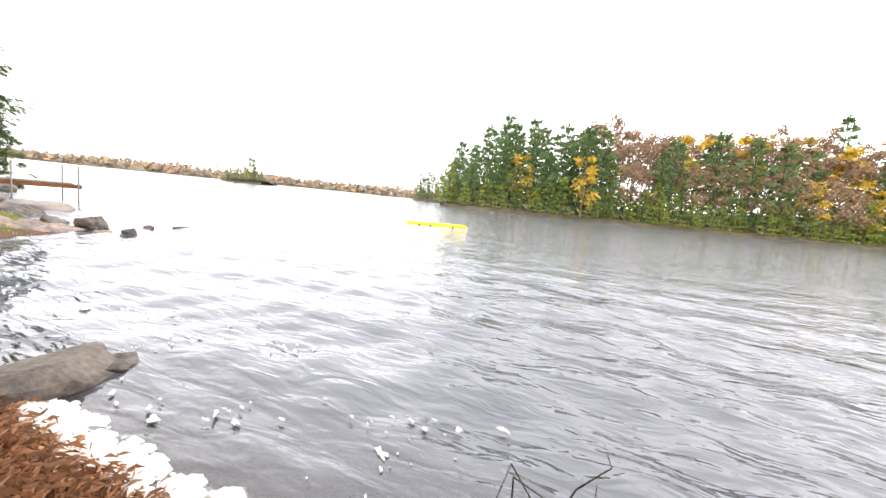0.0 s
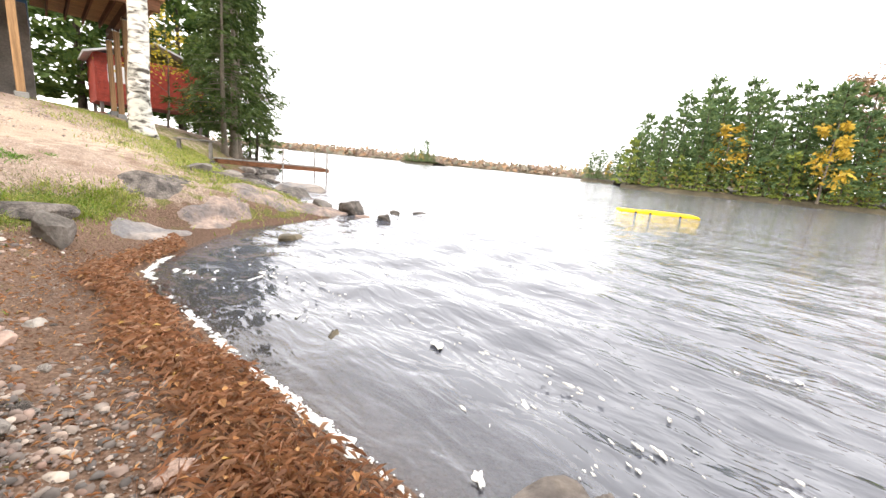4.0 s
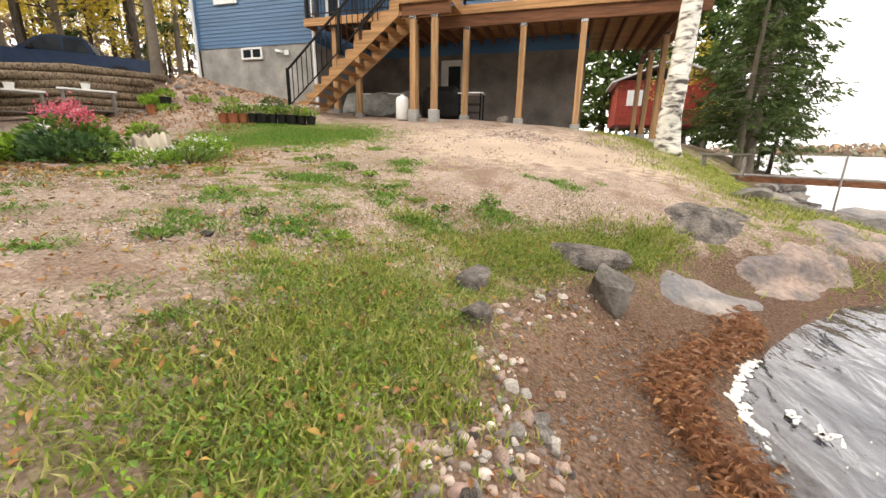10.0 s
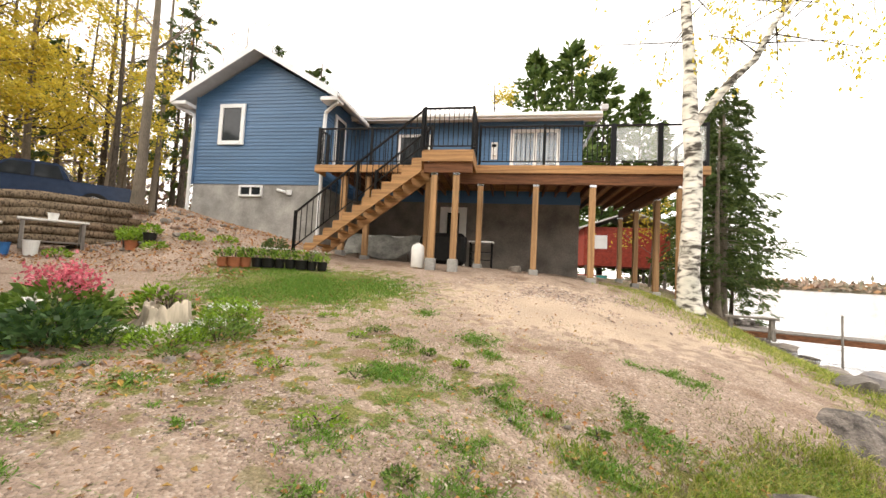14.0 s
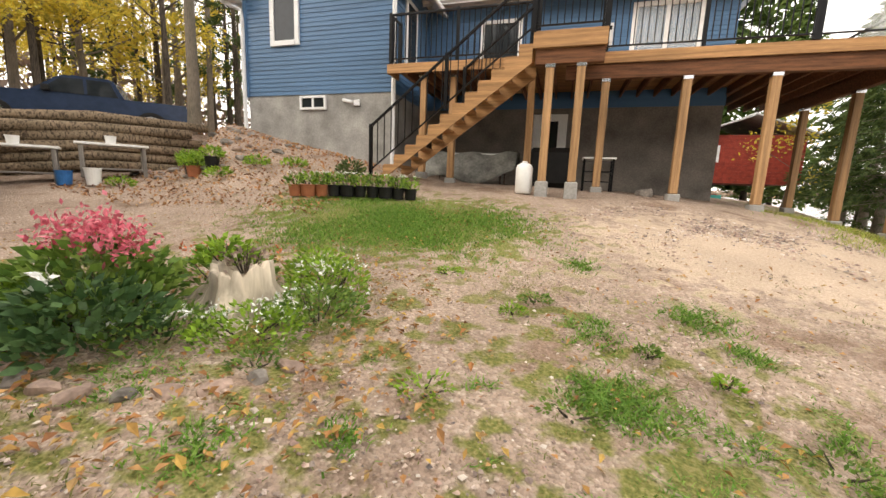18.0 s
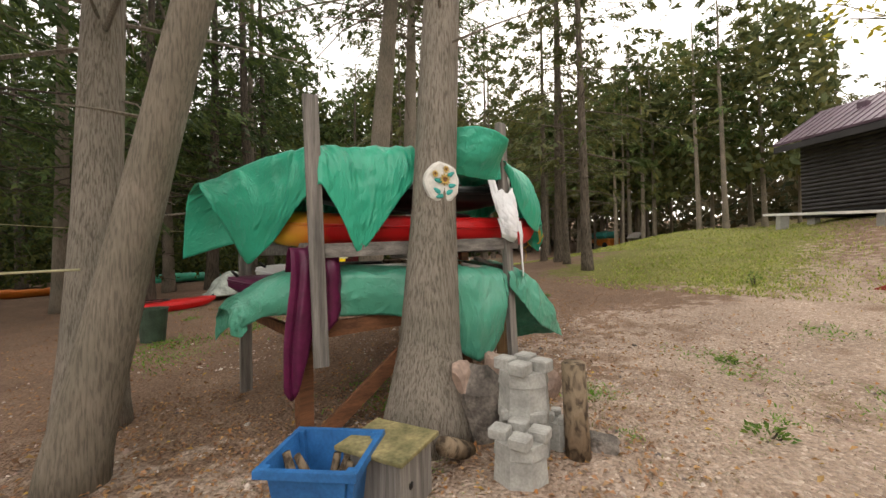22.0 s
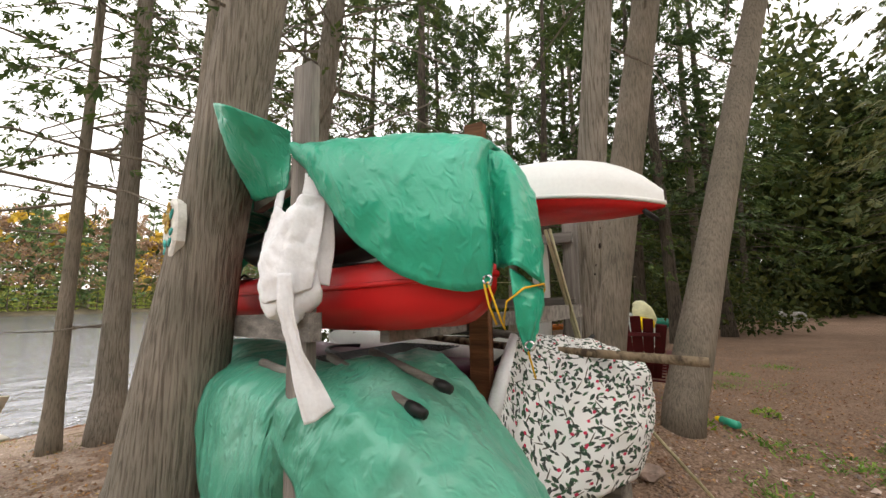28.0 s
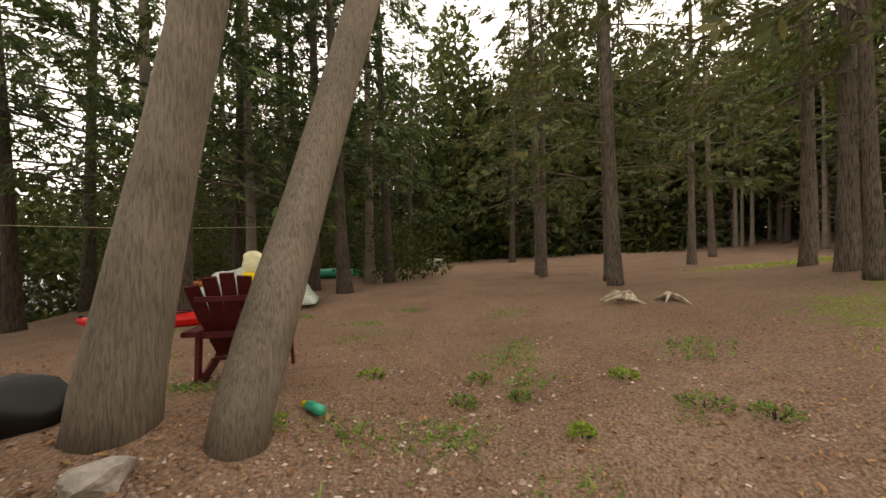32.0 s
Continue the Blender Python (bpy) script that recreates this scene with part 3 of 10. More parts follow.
def rock_bm(sx, sy, sz, seed, detail=2, rough=0.2, flat=0.0):
    """A broken, angular stone: a ball cut by a dozen planes, then roughened."""
    rng = random.Random(seed)
    bm = bmesh.new()
    bmesh.ops.create_icosphere(bm, subdivisions=detail, radius=1.0)
    planes = [(Vector((rng.uniform(-1, 1), rng.uniform(-1, 1), rng.uniform(-0.5, 0.9))).normalized(), rng.uniform(0.52, 0.85)) for _ in range(11)]
    planes.append((Vector((rng.uniform(-.25, .25), rng.uniform(-.25, .25), 1)).normalized(), rng.uniform(0.5, 0.7)))
    off = Vector((rng.uniform(0, 50), rng.uniform(0, 50), rng.uniform(0, 50)))
    for v in bm.verts:
        p = v.co.copy()
        for _ in range(2):
            for nrm, dist in planes:
                k = p.dot(nrm)
                if k > dist:
                    p -= nrm * (k - dist)
        p *= 1 + rough * 0.55 * noise.noise(p * 1.6 + off)
        p += Vector((noise.noise(p * 5 + off), noise.noise(p * 5 - off), noise.noise(p * 5 + off))) * 0.035
        p += Vector((noise.noise(p * 12 + off), noise.noise(p * 12 - off), noise.noise(p * 13 + off))) * 0.02
        v.co = Vector((p.x * sx * 1.2, p.y * sy * 1.2, p.z * sz * 1.2 * (1 - flat * 0.5)))
    return bm


# ---- lie of the land ----
SHORE_Y = (-400, -60, -20, -4, 1.0, 2.1, 3.0, 4.0, 5.0, 6.2, 6.7, 7.1, 7.8, 8.6, 9.3, 10.2, 11.5, 13.5, 17, 20, 30, 60, 90)
SHORE_X = (60, 6, 2.6, 1.7, 1.42, 1.5, 1.52, 1.40, 1.30, 1.20, 1.20, 1.42, 1.95, 2.8, 4.6, 5.4, 5.0, 4.9, 5.6, 7.0, 11.0, 12, -20)


def sstep(a, b, v):
    u = np.clip((np.asarray(v, float) - a) / (b - a), 0, 1)
    return u * u * (3 - 2 * u)


def shore(y):
    return np.interp(y, SHORE_Y, SHORE_X)


def land(x, y):
    """Height of the ground above the lake."""
    x, y = np.asarray(x, float), np.asarray(y, float)
    d = shore(y) - x
    dp = np.maximum(d, 0)
    z = 0.98 * (1 - np.exp(-np.maximum(dp - 0.9, 0) / 2.8)) + 0.12 * np.minimum(dp, 1.2)
    z = z + 1.1 * sstep(8.5, 16, y) * (1 - np.exp(-dp / 2.2))
    f = (x + 15.6) * -0.835 + (y - 11.0) * 0.55
    hold = 1 - sstep(12.4, 13.2, -x) * (1 - sstep(0.22, 0.5, f)) * 0.95
    hold = hold * sstep(-0.3, 1.2, ((x + 4.6) * 8.5 + (y - 6.1) * 8.6) / 12.1)
    z = z + 0.2 * np.maximum(0, np.minimum(-x, 12.8) - 6) * sstep(10, 15, y) * hold
    z = z + 0.5 * np.exp(-((x + 23.3) / 4.0) ** 2 - ((y - 6.5) / 2.6) ** 2) + 0.14 * np.maximum(0, np.minimum(-x, 25) - 11) * (1 - 0.5 * sstep(9, 14, y)) * (0.3 + 0.7 * sstep(-8, 1, y))
    z = z + 0.30 * np.exp(-((x + 8.3) / 1.5) ** 2 - ((y - 0.3) / 1.3) ** 2) + 0.10 * sstep(-6.5, -8.5, x) * sstep(2.2, 0.2, y)
    shelf = sstep(0.22, 0.5, f) * sstep(12.4, 13.2, -x) * sstep(21, 17, y) * sstep(9.5, 11.5, y) * sstep(21, 19, -x)
    z = z * (1 - shelf) + 3.28 * shelf
    z = z + 0.10 * np.maximum(0, np.minimum(-x, 110) - 32) + 0.10 * np.maximum(0, np.minimum(-y, 150) - 35)
    return np.where(d > 0, z, np.maximum(np.minimum(0, d) * 0.16, -4))


def gz(x, y):
    return float(land(x, y))


def grid_lines(lo, hi, step, far):
    mid = list(np.arange(lo, hi + 1e-6, step))
    a, s = [lo], step
    while a[-1] > -far:
        s *= 1.22
        a.append(a[-1] - s)
    b, s = [mid[-1]], step
    while b[-1] < far:
        s *= 1.22
        b.append(b[-1] + s)
    return np.array(a[:0:-1] + mid + b[1:])


def build_ground():
    xs, ys = grid_lines(-17.0, 6.5, 0.11, 2600), grid_lines(-5.0, 17.0, 0.11, 2600)
    X, Y = np.meshgrid(xs, ys)
    Z = land(X, Y)
    d = shore(Y) - X
    bump = np.sin(X * 2.1 + 0.7 * np.sin(Y * 1.7)) * np.sin(Y * 2.6 + 1.1 * np.sin(X * 1.3)) * 0.02 + np.sin(X * 7.3 + Y * 3.1) * np.sin(Y * 8.1 - X * 2.7) * 0.007
    Z = Z + bump * np.clip(d / 1.5, 0.1, 1)
    verts = np.stack([X.ravel(), Y.ravel(), Z.ravel()], 1)
    nx, ny = len(xs), len(ys)
    i = (np.arange(ny - 1)[:, None] * nx + np.arange(nx - 1)[None, :]).ravel()
    faces = np.stack([i, i + 1, i + nx + 1, i + nx], 1)
    me = bpy.data.meshes.new("ground")
    me.from_pydata(verts.tolist(), [], faces.tolist())
    me.update()
    me.polygons.foreach_set("use_smooth", [True] * len(me.polygons))
    # red: dark soil, green: turf, blue: pale sand
    wet = 1 - sstep(0.0, 1.5, d)
    wood = np.maximum(np.where(X < -3.6, sstep(0.9, -2.2, Y - 4.0 + 0.5 * np.sin(X) + 0.4 * np.sin(Y * 2 + X * 3)), sstep(-0.5, -3.5, Y - 4.0)) * 0.92, sstep(1.9, 1.35, d))
    wood = np.where(d < 0, 1.0, wood)
    wood = np.maximum(wood, sstep(13, 22, -X) * 0.8)
    turf = np.exp(-((d - 2.1) / 0.75) ** 2) * sstep(2.5, 4.5, Y) * (1 - sstep(8.0, 9.5, Y)) * (0.55 + 0.45 * np.sin(X * 3.3 + 2 * np.sin(Y * 2.1)) * np.sin(Y * 3.9 + X))
    lawn = np.exp(-(((X + 5.6) / 2.2) ** 2 + ((Y - 11.8) / 1.6) ** 2))
    field = sstep(-13.5, -15, X) * sstep(5.5, 3.5, Y) * np.maximum(sstep(-1.5, 0.5, Y), sstep(-8, -5, Y) * sstep(-17.5, -20, X))
    patch = 0.45 * np.exp(-(((X + 3.2) / 2.2) ** 2 + ((Y - 8.6) / 2.0) ** 2))
    dry = 0.62 * np.exp(-(((X + 6.6) / 3.6) ** 2 + ((Y - 8.4) / 2.4) ** 2)) * (0.4 + 0.6 * (np.sin(X * 1.9 + 2 * np.sin(Y * .8)) * np.sin(Y * 1.6 + X * .5) > -0.1))
    turf = np.maximum.reduce([turf * 1.1, dry, lawn * 1.2, field, patch, 0.55 * sstep(11, 8, np.abs(Y - 15)) * sstep(1.0, 3.0, X) * (d > 0.6)])
    far = sstep(25, 60, np.hypot(X, Y))
    turf, wood = np.maximum(turf * (1 - far), 0), np.maximum(wood, far)
    sand = np.exp(-(((X + 0.6) / 2.9) ** 2 + ((Y - 12.0) / 1.7) ** 2)) * 1.15
    col = np.stack([wood.ravel(), turf.ravel(), sand.ravel(), sstep(0.3, 2.0, d).ravel()], 1).clip(0, 1)
    at = me.attributes.new("cover", "FLOAT_COLOR", "POINT")
    at.data.foreach_set("color", col.ravel())
    me.materials.append(MATS["ground"])
    tagged(new("ground", me), "bare gravelly shore rising from the lake to a yard", "ground", kind="structure")


def build_water():
    xs, ys = grid_lines(0.9, 9.0, 0.07, 3000), grid_lines(-4.0, 13.0, 0.07, 3000)
    X, Y = np.meshgrid(xs, ys)
    d = X - shore(Y)
    amp = np.exp(-np.maximum(d - 4, 0) / 6) * np.clip((d + 0.3) / 1.5, 0.0, 1)
    ph = d * 1.0 + 0.35 * Y
    Z = amp * (0.022 * np.sin(ph * 4.2 + 0.8 * np.sin(Y * 0.9)) + 0.012 * np.sin(X * 6.3 - Y * 4.1 + np.sin(Y * 2.1)) + 0.008 * np.sin(X * 3.1 + Y * 9.7 + 1.3 * np.sin(X * 1.9)))
    verts = np.stack([X.ravel(), Y.ravel(), Z.ravel() + 0.004], 1)
    nx, ny = len(xs), len(ys)
    i = (np.arange(ny - 1)[:, None] * nx + np.arange(nx - 1)[None, :]).ravel()
    faces = np.stack([i, i + 1, i + nx + 1, i + nx], 1)
    keep = (d.ravel()[faces].max(1) > -0.5)
    lake = raw("water", verts.tolist(), faces[keep].tolist(), "lake_water", smooth=True)
    murk = lake.data.attributes.new("murk", "FLOAT", "POINT")
    murk.data.foreach_set("value", (1 - 0.75 * np.exp(-np.maximum(d, 0) / 0.5)).ravel())
    tagged(lake, "rippled grey lake with bright sky on it", "water", kind="structure")


build_ground()
build_water()

# ---- the blue house, its deck and stairs ----
def build_house():
    hs = thing("house", pose(-7.6, 16.5, 2.4), "blue vinyl-sided house on a concrete basement above the yard", "house")
    inv = hs.matrix_basis.inverted()

    def here(ob, parent=hs):
        ob.parent = parent
        ob.matrix_parent_inverse = inv if parent is hs else parent.matrix_world.inverted()
        return ob

    wx0, wx1, wy, eave, peak, sill = -12.15, -7.6, 15.85, 7.32, 8.62, 4.42
    mid = (wx0 + wx1) / 2
    here(box("foundation", wx0 + 0.03, wy + 0.03, 1.4, wx1 - 0.03, 24, sill, "concrete", bevel=0.0))
    # this stretch stands under the deck; its shade is painted into the material
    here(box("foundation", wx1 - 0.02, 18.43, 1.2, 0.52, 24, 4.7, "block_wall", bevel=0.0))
    # gable body under the siding
    bm = bmesh.new()
    a = [bm.verts.new(p) for p in ((wx0 + .02, wy + .02, sill), (wx1 - .02, wy + .02, sill), (wx1 - .02, wy + .02, eave), (mid, wy + .02, peak - .03), (wx0 + .02, wy + .02, eave))]
    b = [bm.verts.new((v.co.x, 24, v.co.z)) for v in a]
    bm.faces.new(a), bm.faces.new(b[::-1])
    for k in range(5):
        bm.faces.new((a[k], b[k], b[(k + 1) % 5], a[(k + 1) % 5]))
    bmesh.ops.recalc_face_normals(bm, faces=bm.faces)
    here(part("wall", bm, "siding"))
    here(box("wall", wx1 - 0.04, 18.42, sill, 0.55, 24, 7.4, "siding", bevel=0.0))

    def course(x0, x1, y, z, hgt, along="x"):
        """One lap of siding, thicker at its lower edge."""
        bm = bmesh.new()
        prof = ((0.0, 0), (0.016, 0.004), (0.012, hgt * 0.62), (0.004, hgt * 0.66), (0.003, hgt))
        rows = []
        for t in (x0, x1):
            rows.append([bm.verts.new((t, y - o, z + k) if along == "x" else (y + o, t, z + k)) for o, k in prof])
        for i in range(len(prof) - 1):
            bm.faces.new((rows[0][i], rows[1][i], rows[1][i + 1], rows[0][i + 1]))
        bmesh.ops.recalc_face_normals(bm, faces=bm.faces)
        return bm

    step, z = 0.114, sill
    while z < peak - 0.12:
        half = (wx1 - wx0) / 2 if z + step < eave else (wx1 - wx0) / 2 * max(0.03, (peak - z - step) / (peak - eave))
        spans = [(mid - half, mid + half)]
        if z + step > 5.70 and z < 7.05:
            spans = [(mid - half, -11.29), (-10.36, mid + half)]
        for s0, s1 in spans:
            here(part("siding_board", course(s0, s1, wy + 0.02, z, step), "siding"))
        z += step
    z = sill
    while z < 7.3:
        here(part("siding_board", course(wy, 18.42, wx1 - 0.02, z, step, "y"), "siding"))
        if z > 4.8:
            for s0, s1 in ([(wx1, -6.0), (-4.7, -1.95), (-0.2, 0.56)] if z < 7.05 else [(wx1, 0.56)]):
                here(part("siding_board", course(s0, s1, 18.42, z, step), "siding"))
        z += step
    for x in (wx0, wx1):
        here(box("corner_trim", x - 0.05, wy - 0.02, sill - 0.02, x + 0.05, wy + 0.04, eave, "siding"))

    # roofs
    def slab(p, thick, material, name):
        bm = bmesh.new()
        top = [bm.verts.new(q) for q in p]
        bot = [bm.verts.new((q[0], q[1], q[2] - thick)) for q in p]
        bm.faces.new(top), bm.faces.new(bot[::-1])
        for k in range(len(p)):
            bm.faces.new((top[k], bot[k], bot[(k + 1) % len(p)], top[(k + 1) % len(p)]))
        bmesh.ops.recalc_face_normals(bm, faces=bm.faces)
        return here(part(name, bm, material))

    fy, ex0, ex1 = wy - 0.45, wx0 - 0.6, wx1 + 0.6
    drop = (peak - eave) / ((wx1 - wx0) / 2) * 0.6
    for e, s in ((ex0, -1), (ex1, 1)):
        slab(((e, fy, eave - drop + 0.2), (mid, fy, peak + 0.2), (mid, 24.5, peak + 0.2), (e, 24.5, eave - drop + 0.2)), 0.05, "shingle", "roof")
        slab(((e, fy + .02, eave - drop + 0.147), (mid, fy + .02, peak + 0.147), (mid, 24.5, peak + 0.147), (e, 24.5, eave - drop + 0.147)), 0.06, "soffit", "soffit")
        slab(((e, fy - 0.03, eave - drop + 0.19), (mid, fy - 0.03, peak + 0.19), (mid, fy - 0.002, peak + 0.19), (e, fy - 0.002, eave - drop + 0.19)), 0.21, "white_trim", "fascia")
        # box end of the eave
        here(box("eave_return", min(e, e - s * 0.55), fy, eave - drop - 0.06, max(e, e - s * 0.55), wy, eave - drop + 0.05, "white_trim"))
        here(box("gutter", e - 0.07 if s < 0 else e, fy, eave - drop + 0.02, e if s < 0 else e + 0.07, 24 if s < 0 else 17.9, eave - drop + 0.16, "white_trim", bevel=0.02))
    # low roof of the long wing
    slab(((wx1 - 0.5, 17.85, 7.45), (1.05, 17.85, 7.45), (1.05, 21.5, 8.4), (wx1 - 0.5, 21.5, 8.4)), 0.05, "shingle", "roof")
    slab(((wx1 - 0.5, 17.87, 7.39), (1.03, 17.87, 7.39), (1.03, 18.5, 7.39), (wx1 - 0.5, 18.5, 7.39)), 0.04, "soffit", "soffit")
    here(box("fascia", wx1, 17.82, 7.22, 1.05, 17.85, 7.42, "white_trim"))
    here(box("gutter", wx1, 17.74, 7.28, 1.05, 17.82, 7.41, "white_trim", bevel=0.02))
    here(box("fascia", 1.03, 17.85, 7.25, 1.07, 21.5, 7.42, "white_trim"))

    # downspouts
    def spout(x, s, foot):
        pts = [(x + s * 0.55, wy - 0.3, eave - drop + 0.05), (x + s * 0.52, wy - 0.28, eave - drop - 0.08), (x + s * 0.06, wy - 0.06, eave - drop - 0.28), (x + s * 0.04, wy - 0.06, eave - 0.9), (x + s * 0.04, wy - 0.06, foot)]
        here(tube("downspout", pts, 0.055, "white_trim", sides=6, smooth=False))

    spout(wx0, -1, 3.35), spout(wx1, 1, 2.5)

    def window(x0, z0, x1, z1, y, frame_w=0.075, bars=()):
        w = new("window")
        here(w)
        for n_, q in (("window_frame", (x0, y - 0.05, z0, x0 + frame_w, y + 0.03, z1)), ("window_frame", (x1 - frame_w, y - 0.05, z0, x1, y + 0.03, z1)),
                      ("window_frame", (x0 + frame_w, y - 0.05, z1 - frame_w, x1 - frame_w, y + 0.03, z1)), ("window_sill", (x0 + frame_w, y - 0.06, z0, x1 - frame_w, y + 0.03, z0 + frame_w))):
            ob = box(n_, *q, "white_trim")
            ob.parent = w
        for bx in bars:
            ob = box("mullion", bx - 0.03, y - 0.04, z0 + frame_w, bx + 0.03, y + 0.02, z1 - frame_w, "white_trim")
            ob.parent = w
        ob = box("pane", x0 + frame_w, y - 0.012, z0 + frame_w, x1 - frame_w, y + 0.0, z1 - frame_w, "window_glass", bevel=0)
        ob.parent = w
        return w

    window(-11.28, 5.70, -10.36, 7.05, wy + 0.0, 0.13)
    window(-10.38, 4.02, -9.56, 4.38, wy + 0.01, 0.06, (-9.97,))
    window(-5.95, 5.0, -4.75, 6.9, 18.4, 0.1)
    # dryer vent
    here(tube("vent_pipe", [(-9.05, wy + 0.02, 4.26), (-8.85, wy - 0.1, 4.2), (-8.68, wy - 0.14, 4.16)], 0.045, "white_trim"))
    here(box("hose_tap_plate", -8.72, wy - 0.02, 4.10, -8.55, wy + 0.02, 4.25, "white_trim"))
    # side window of the gable wing
    for q in ((15.0 + 1.5, 5.35, 6.95),):
        here(box("window_frame", wx1 - 0.01, 16.55, 5.0, wx1 + 0.05, 17.35, 6.95, "white_trim"))
        here(box("pane", wx1 + 0.04, 16.66, 5.12, wx1 + 0.058, 17.24, 6.83, "window_glass", bevel=0))
    # sliding door
    sd = new("sliding_door")
    here(sd)

    def in_door(ob):
        ob.parent = sd

    for q in ((-1.88, 18.36, 4.92, -1.76, 18.46, 7.05), (-0.30, 18.36, 4.92, -0.20, 18.46, 7.05), (-1.76, 18.36, 6.94, -0.30, 18.46, 7.05), (-1.08, 18.37, 4.92, -0.98, 18.46, 6.94)):
        in_door(box("door_frame", *q, "white_trim"))
    in_door(box("pane", -1.76, 18.40, 5.0, -1.08, 18.41, 6.94, "glass", bevel=0))
    in_door(box("pane", -0.98, 18.40, 5.0, -0.30, 18.41, 6.94, "glass", bevel=0))
    for k in range(13):
        x = -1.72 + k * 0.11
        in_door(box("blind_slat", x, 18.44 + 0.012 * (k % 2), 4.98, x + 0.10, 18.452 + 0.012 * (k % 2), 6.93, "curtain" if k < 6 else "white_trim", bevel=0))
    # basement door and porch lamp
    here(box("basement_door", -4.25, 18.36, 2.15, -3.3, 18.44, 4.25, "white_steel"))
    here(box("pane", -3.98, 18.35, 3.2, -3.55, 18.37, 4.05, "window_glass", bevel=0))
    lamp = here(box("porch_lamp", -2.52, 18.3, 6.42, -2.36, 18.42, 6.5, "black_metal"))
    for q in ((-2.5, 18.28, 6.1, -2.38, 18.38, 6.38),):
        ob = box("lamp_glass", *q, "white_plastic")
        ob.parent = lamp
    here(box("lamp_plate", -2.54, 18.38, 5.98, -2.32, 18.41, 6.6, "white_trim"))
    # dish-like roof lamp at the corner of the eave
    here(box("flood_lamp", 1.0, 17.72, 7.45, 1.2, 17.86, 7.62, "soffit"))


build_house()

DECK_Z = 4.9


def build_deck():
    dk = thing("deck", pose(-2, 16.5, 2.0), "raised cedar deck on tall posts along the house", "deck")
    inv = dk.matrix_basis.inverted()

    def here(ob):
        ob.parent, ob.matrix_parent_inverse = dk, inv
        return ob

    x0, x1, y0, y1 = -7.45, 3.05, 15.2, 20.8
    y = y0 + 0.05
    while y < 18.4:
        here(box("deck_board", x0, y, DECK_Z - 0.035, x1, y + 0.135, DECK_Z, "cedar_deck", bevel=0.004))
        y += 0.142
    while y < y1:
        here(box("deck_board", 0.6, y, DECK_Z - 0.035, x1, y + 0.135, DECK_Z, "cedar_deck", bevel=0.004))
        y += 0.142
    here(box("rim_board", x0, y0 - 0.04, DECK_Z - 0.24, x1, y0, DECK_Z - 0.036, "cedar_deck"))
    here(box("rim_board", x1 - 0.04, y0, DECK_Z - 0.24, x1, y1, DECK_Z - 0.036, "cedar_deck"))
    here(box("rim_board", x0, y0, DECK_Z - 0.24, x0 + 0.04, 15.8, DECK_Z - 0.036, "cedar_deck"))
    here(box("beam", -3.4, y0 + 0.02, DECK_Z - 0.52, x1 - 0.1, y0 + 0.16, DECK_Z - 0.24, "brown_wood"))
    here(box("beam", x1 - 0.68, y0 + 0.16, DECK_Z - 0.52, x1 - 0.54, y1, DECK_Z - 0.24, "brown_wood"))
    x = x0 + 0.4
    while x < x1 - 0.2:
        here(box("joist", x, y0 + 0.17, DECK_Z - 0.24, x + 0.045, 18.36 if x < 0.55 else y1, DECK_Z - 0.037, "brown_wood", bevel=0))
        x += 0.42

    def post(x, y, top, tall=0.24):
        g = gz(x, y)
        pier = max(tall, 0.12)
        here(box("post", x - 0.075, y - 0.075, g + pier, x + 0.075, y + 0.075, top, "cedar_post", bevel=0.01))
        here(box("post_bracket", x - 0.085, y - 0.085, top - 0.07, x + 0.085, y + 0.085, top - 0.002, "chrome", bevel=0.004))
        bm = bm_box(x - 0.12, y - 0.12, g - 0.1, x + 0.12, y + 0.12, g + pier, 0.02)
        here(part("concrete_pier", bm, "concrete"))

    for px_, py_, tp, tl in ((-2.6, y0 + 0.09, DECK_Z - 0.52, 0.1), (-1.13, y0 + 0.09, DECK_Z - 0.52, 0.12), (0.31, y0 + 0.09, DECK_Z - 0.52, 0.12), (2.42, y0 + 0.09, DECK_Z - 0.52, 0.15),
                             (2.42, 16.9, DECK_Z - 0.52, 0.15), (2.42, 18.8, DECK_Z - 0.52, 0.15), (2.42, 20.7, DECK_Z - 0.52, 0.15), (-4.1, 15.5, DECK_Z - 0.24, 0.12),
                             (-6.6, 15.4, DECK_Z - 0.24, 0.12), (-5.9, 15.5, DECK_Z - 0.24, 0.12)):
        post(px_, py_, tp, tl)
    # landing and its two posts
    lx0, lx1, ly0 = -4.0, -2.72, 14.1
    y = ly0
    while y < y0 - 0.1:
        here(box("deck_board", lx0, y, DECK_Z + 0.03, lx1, y + 0.135, DECK_Z + 0.065, "cedar_deck", bevel=0.004))
        y += 0.142
    here(box("rim_board", lx0, ly0 - 0.04, DECK_Z - 0.24, lx1, ly0, DECK_Z + 0.03, "cedar_deck"))
    here(box("rim_board", lx1 - 0.04, ly0, DECK_Z - 0.24, lx1, y0 - 0.045, DECK_Z + 0.03, "cedar_deck"))
    here(box("beam", lx0 + 0.05, ly0 + 0.03, DECK_Z - 0.5, lx1 - 0.02, ly0 + 0.16, DECK_Z - 0.24, "brown_wood"))
    post(-3.67, ly0 + 0.1, DECK_Z - 0.5, 0.28)
    post(-3.12, ly0 + 0.1, DECK_Z - 0.5, 0.3)

    # stairs down to the lawn
    top, foot, n_ = Vector((lx0, ly0, DECK_Z + 0.06)), Vector((-7.25, ly0, 2.32)), 13
    run, rise = (foot.x - top.x) / n_, (top.z - foot.z) / n_
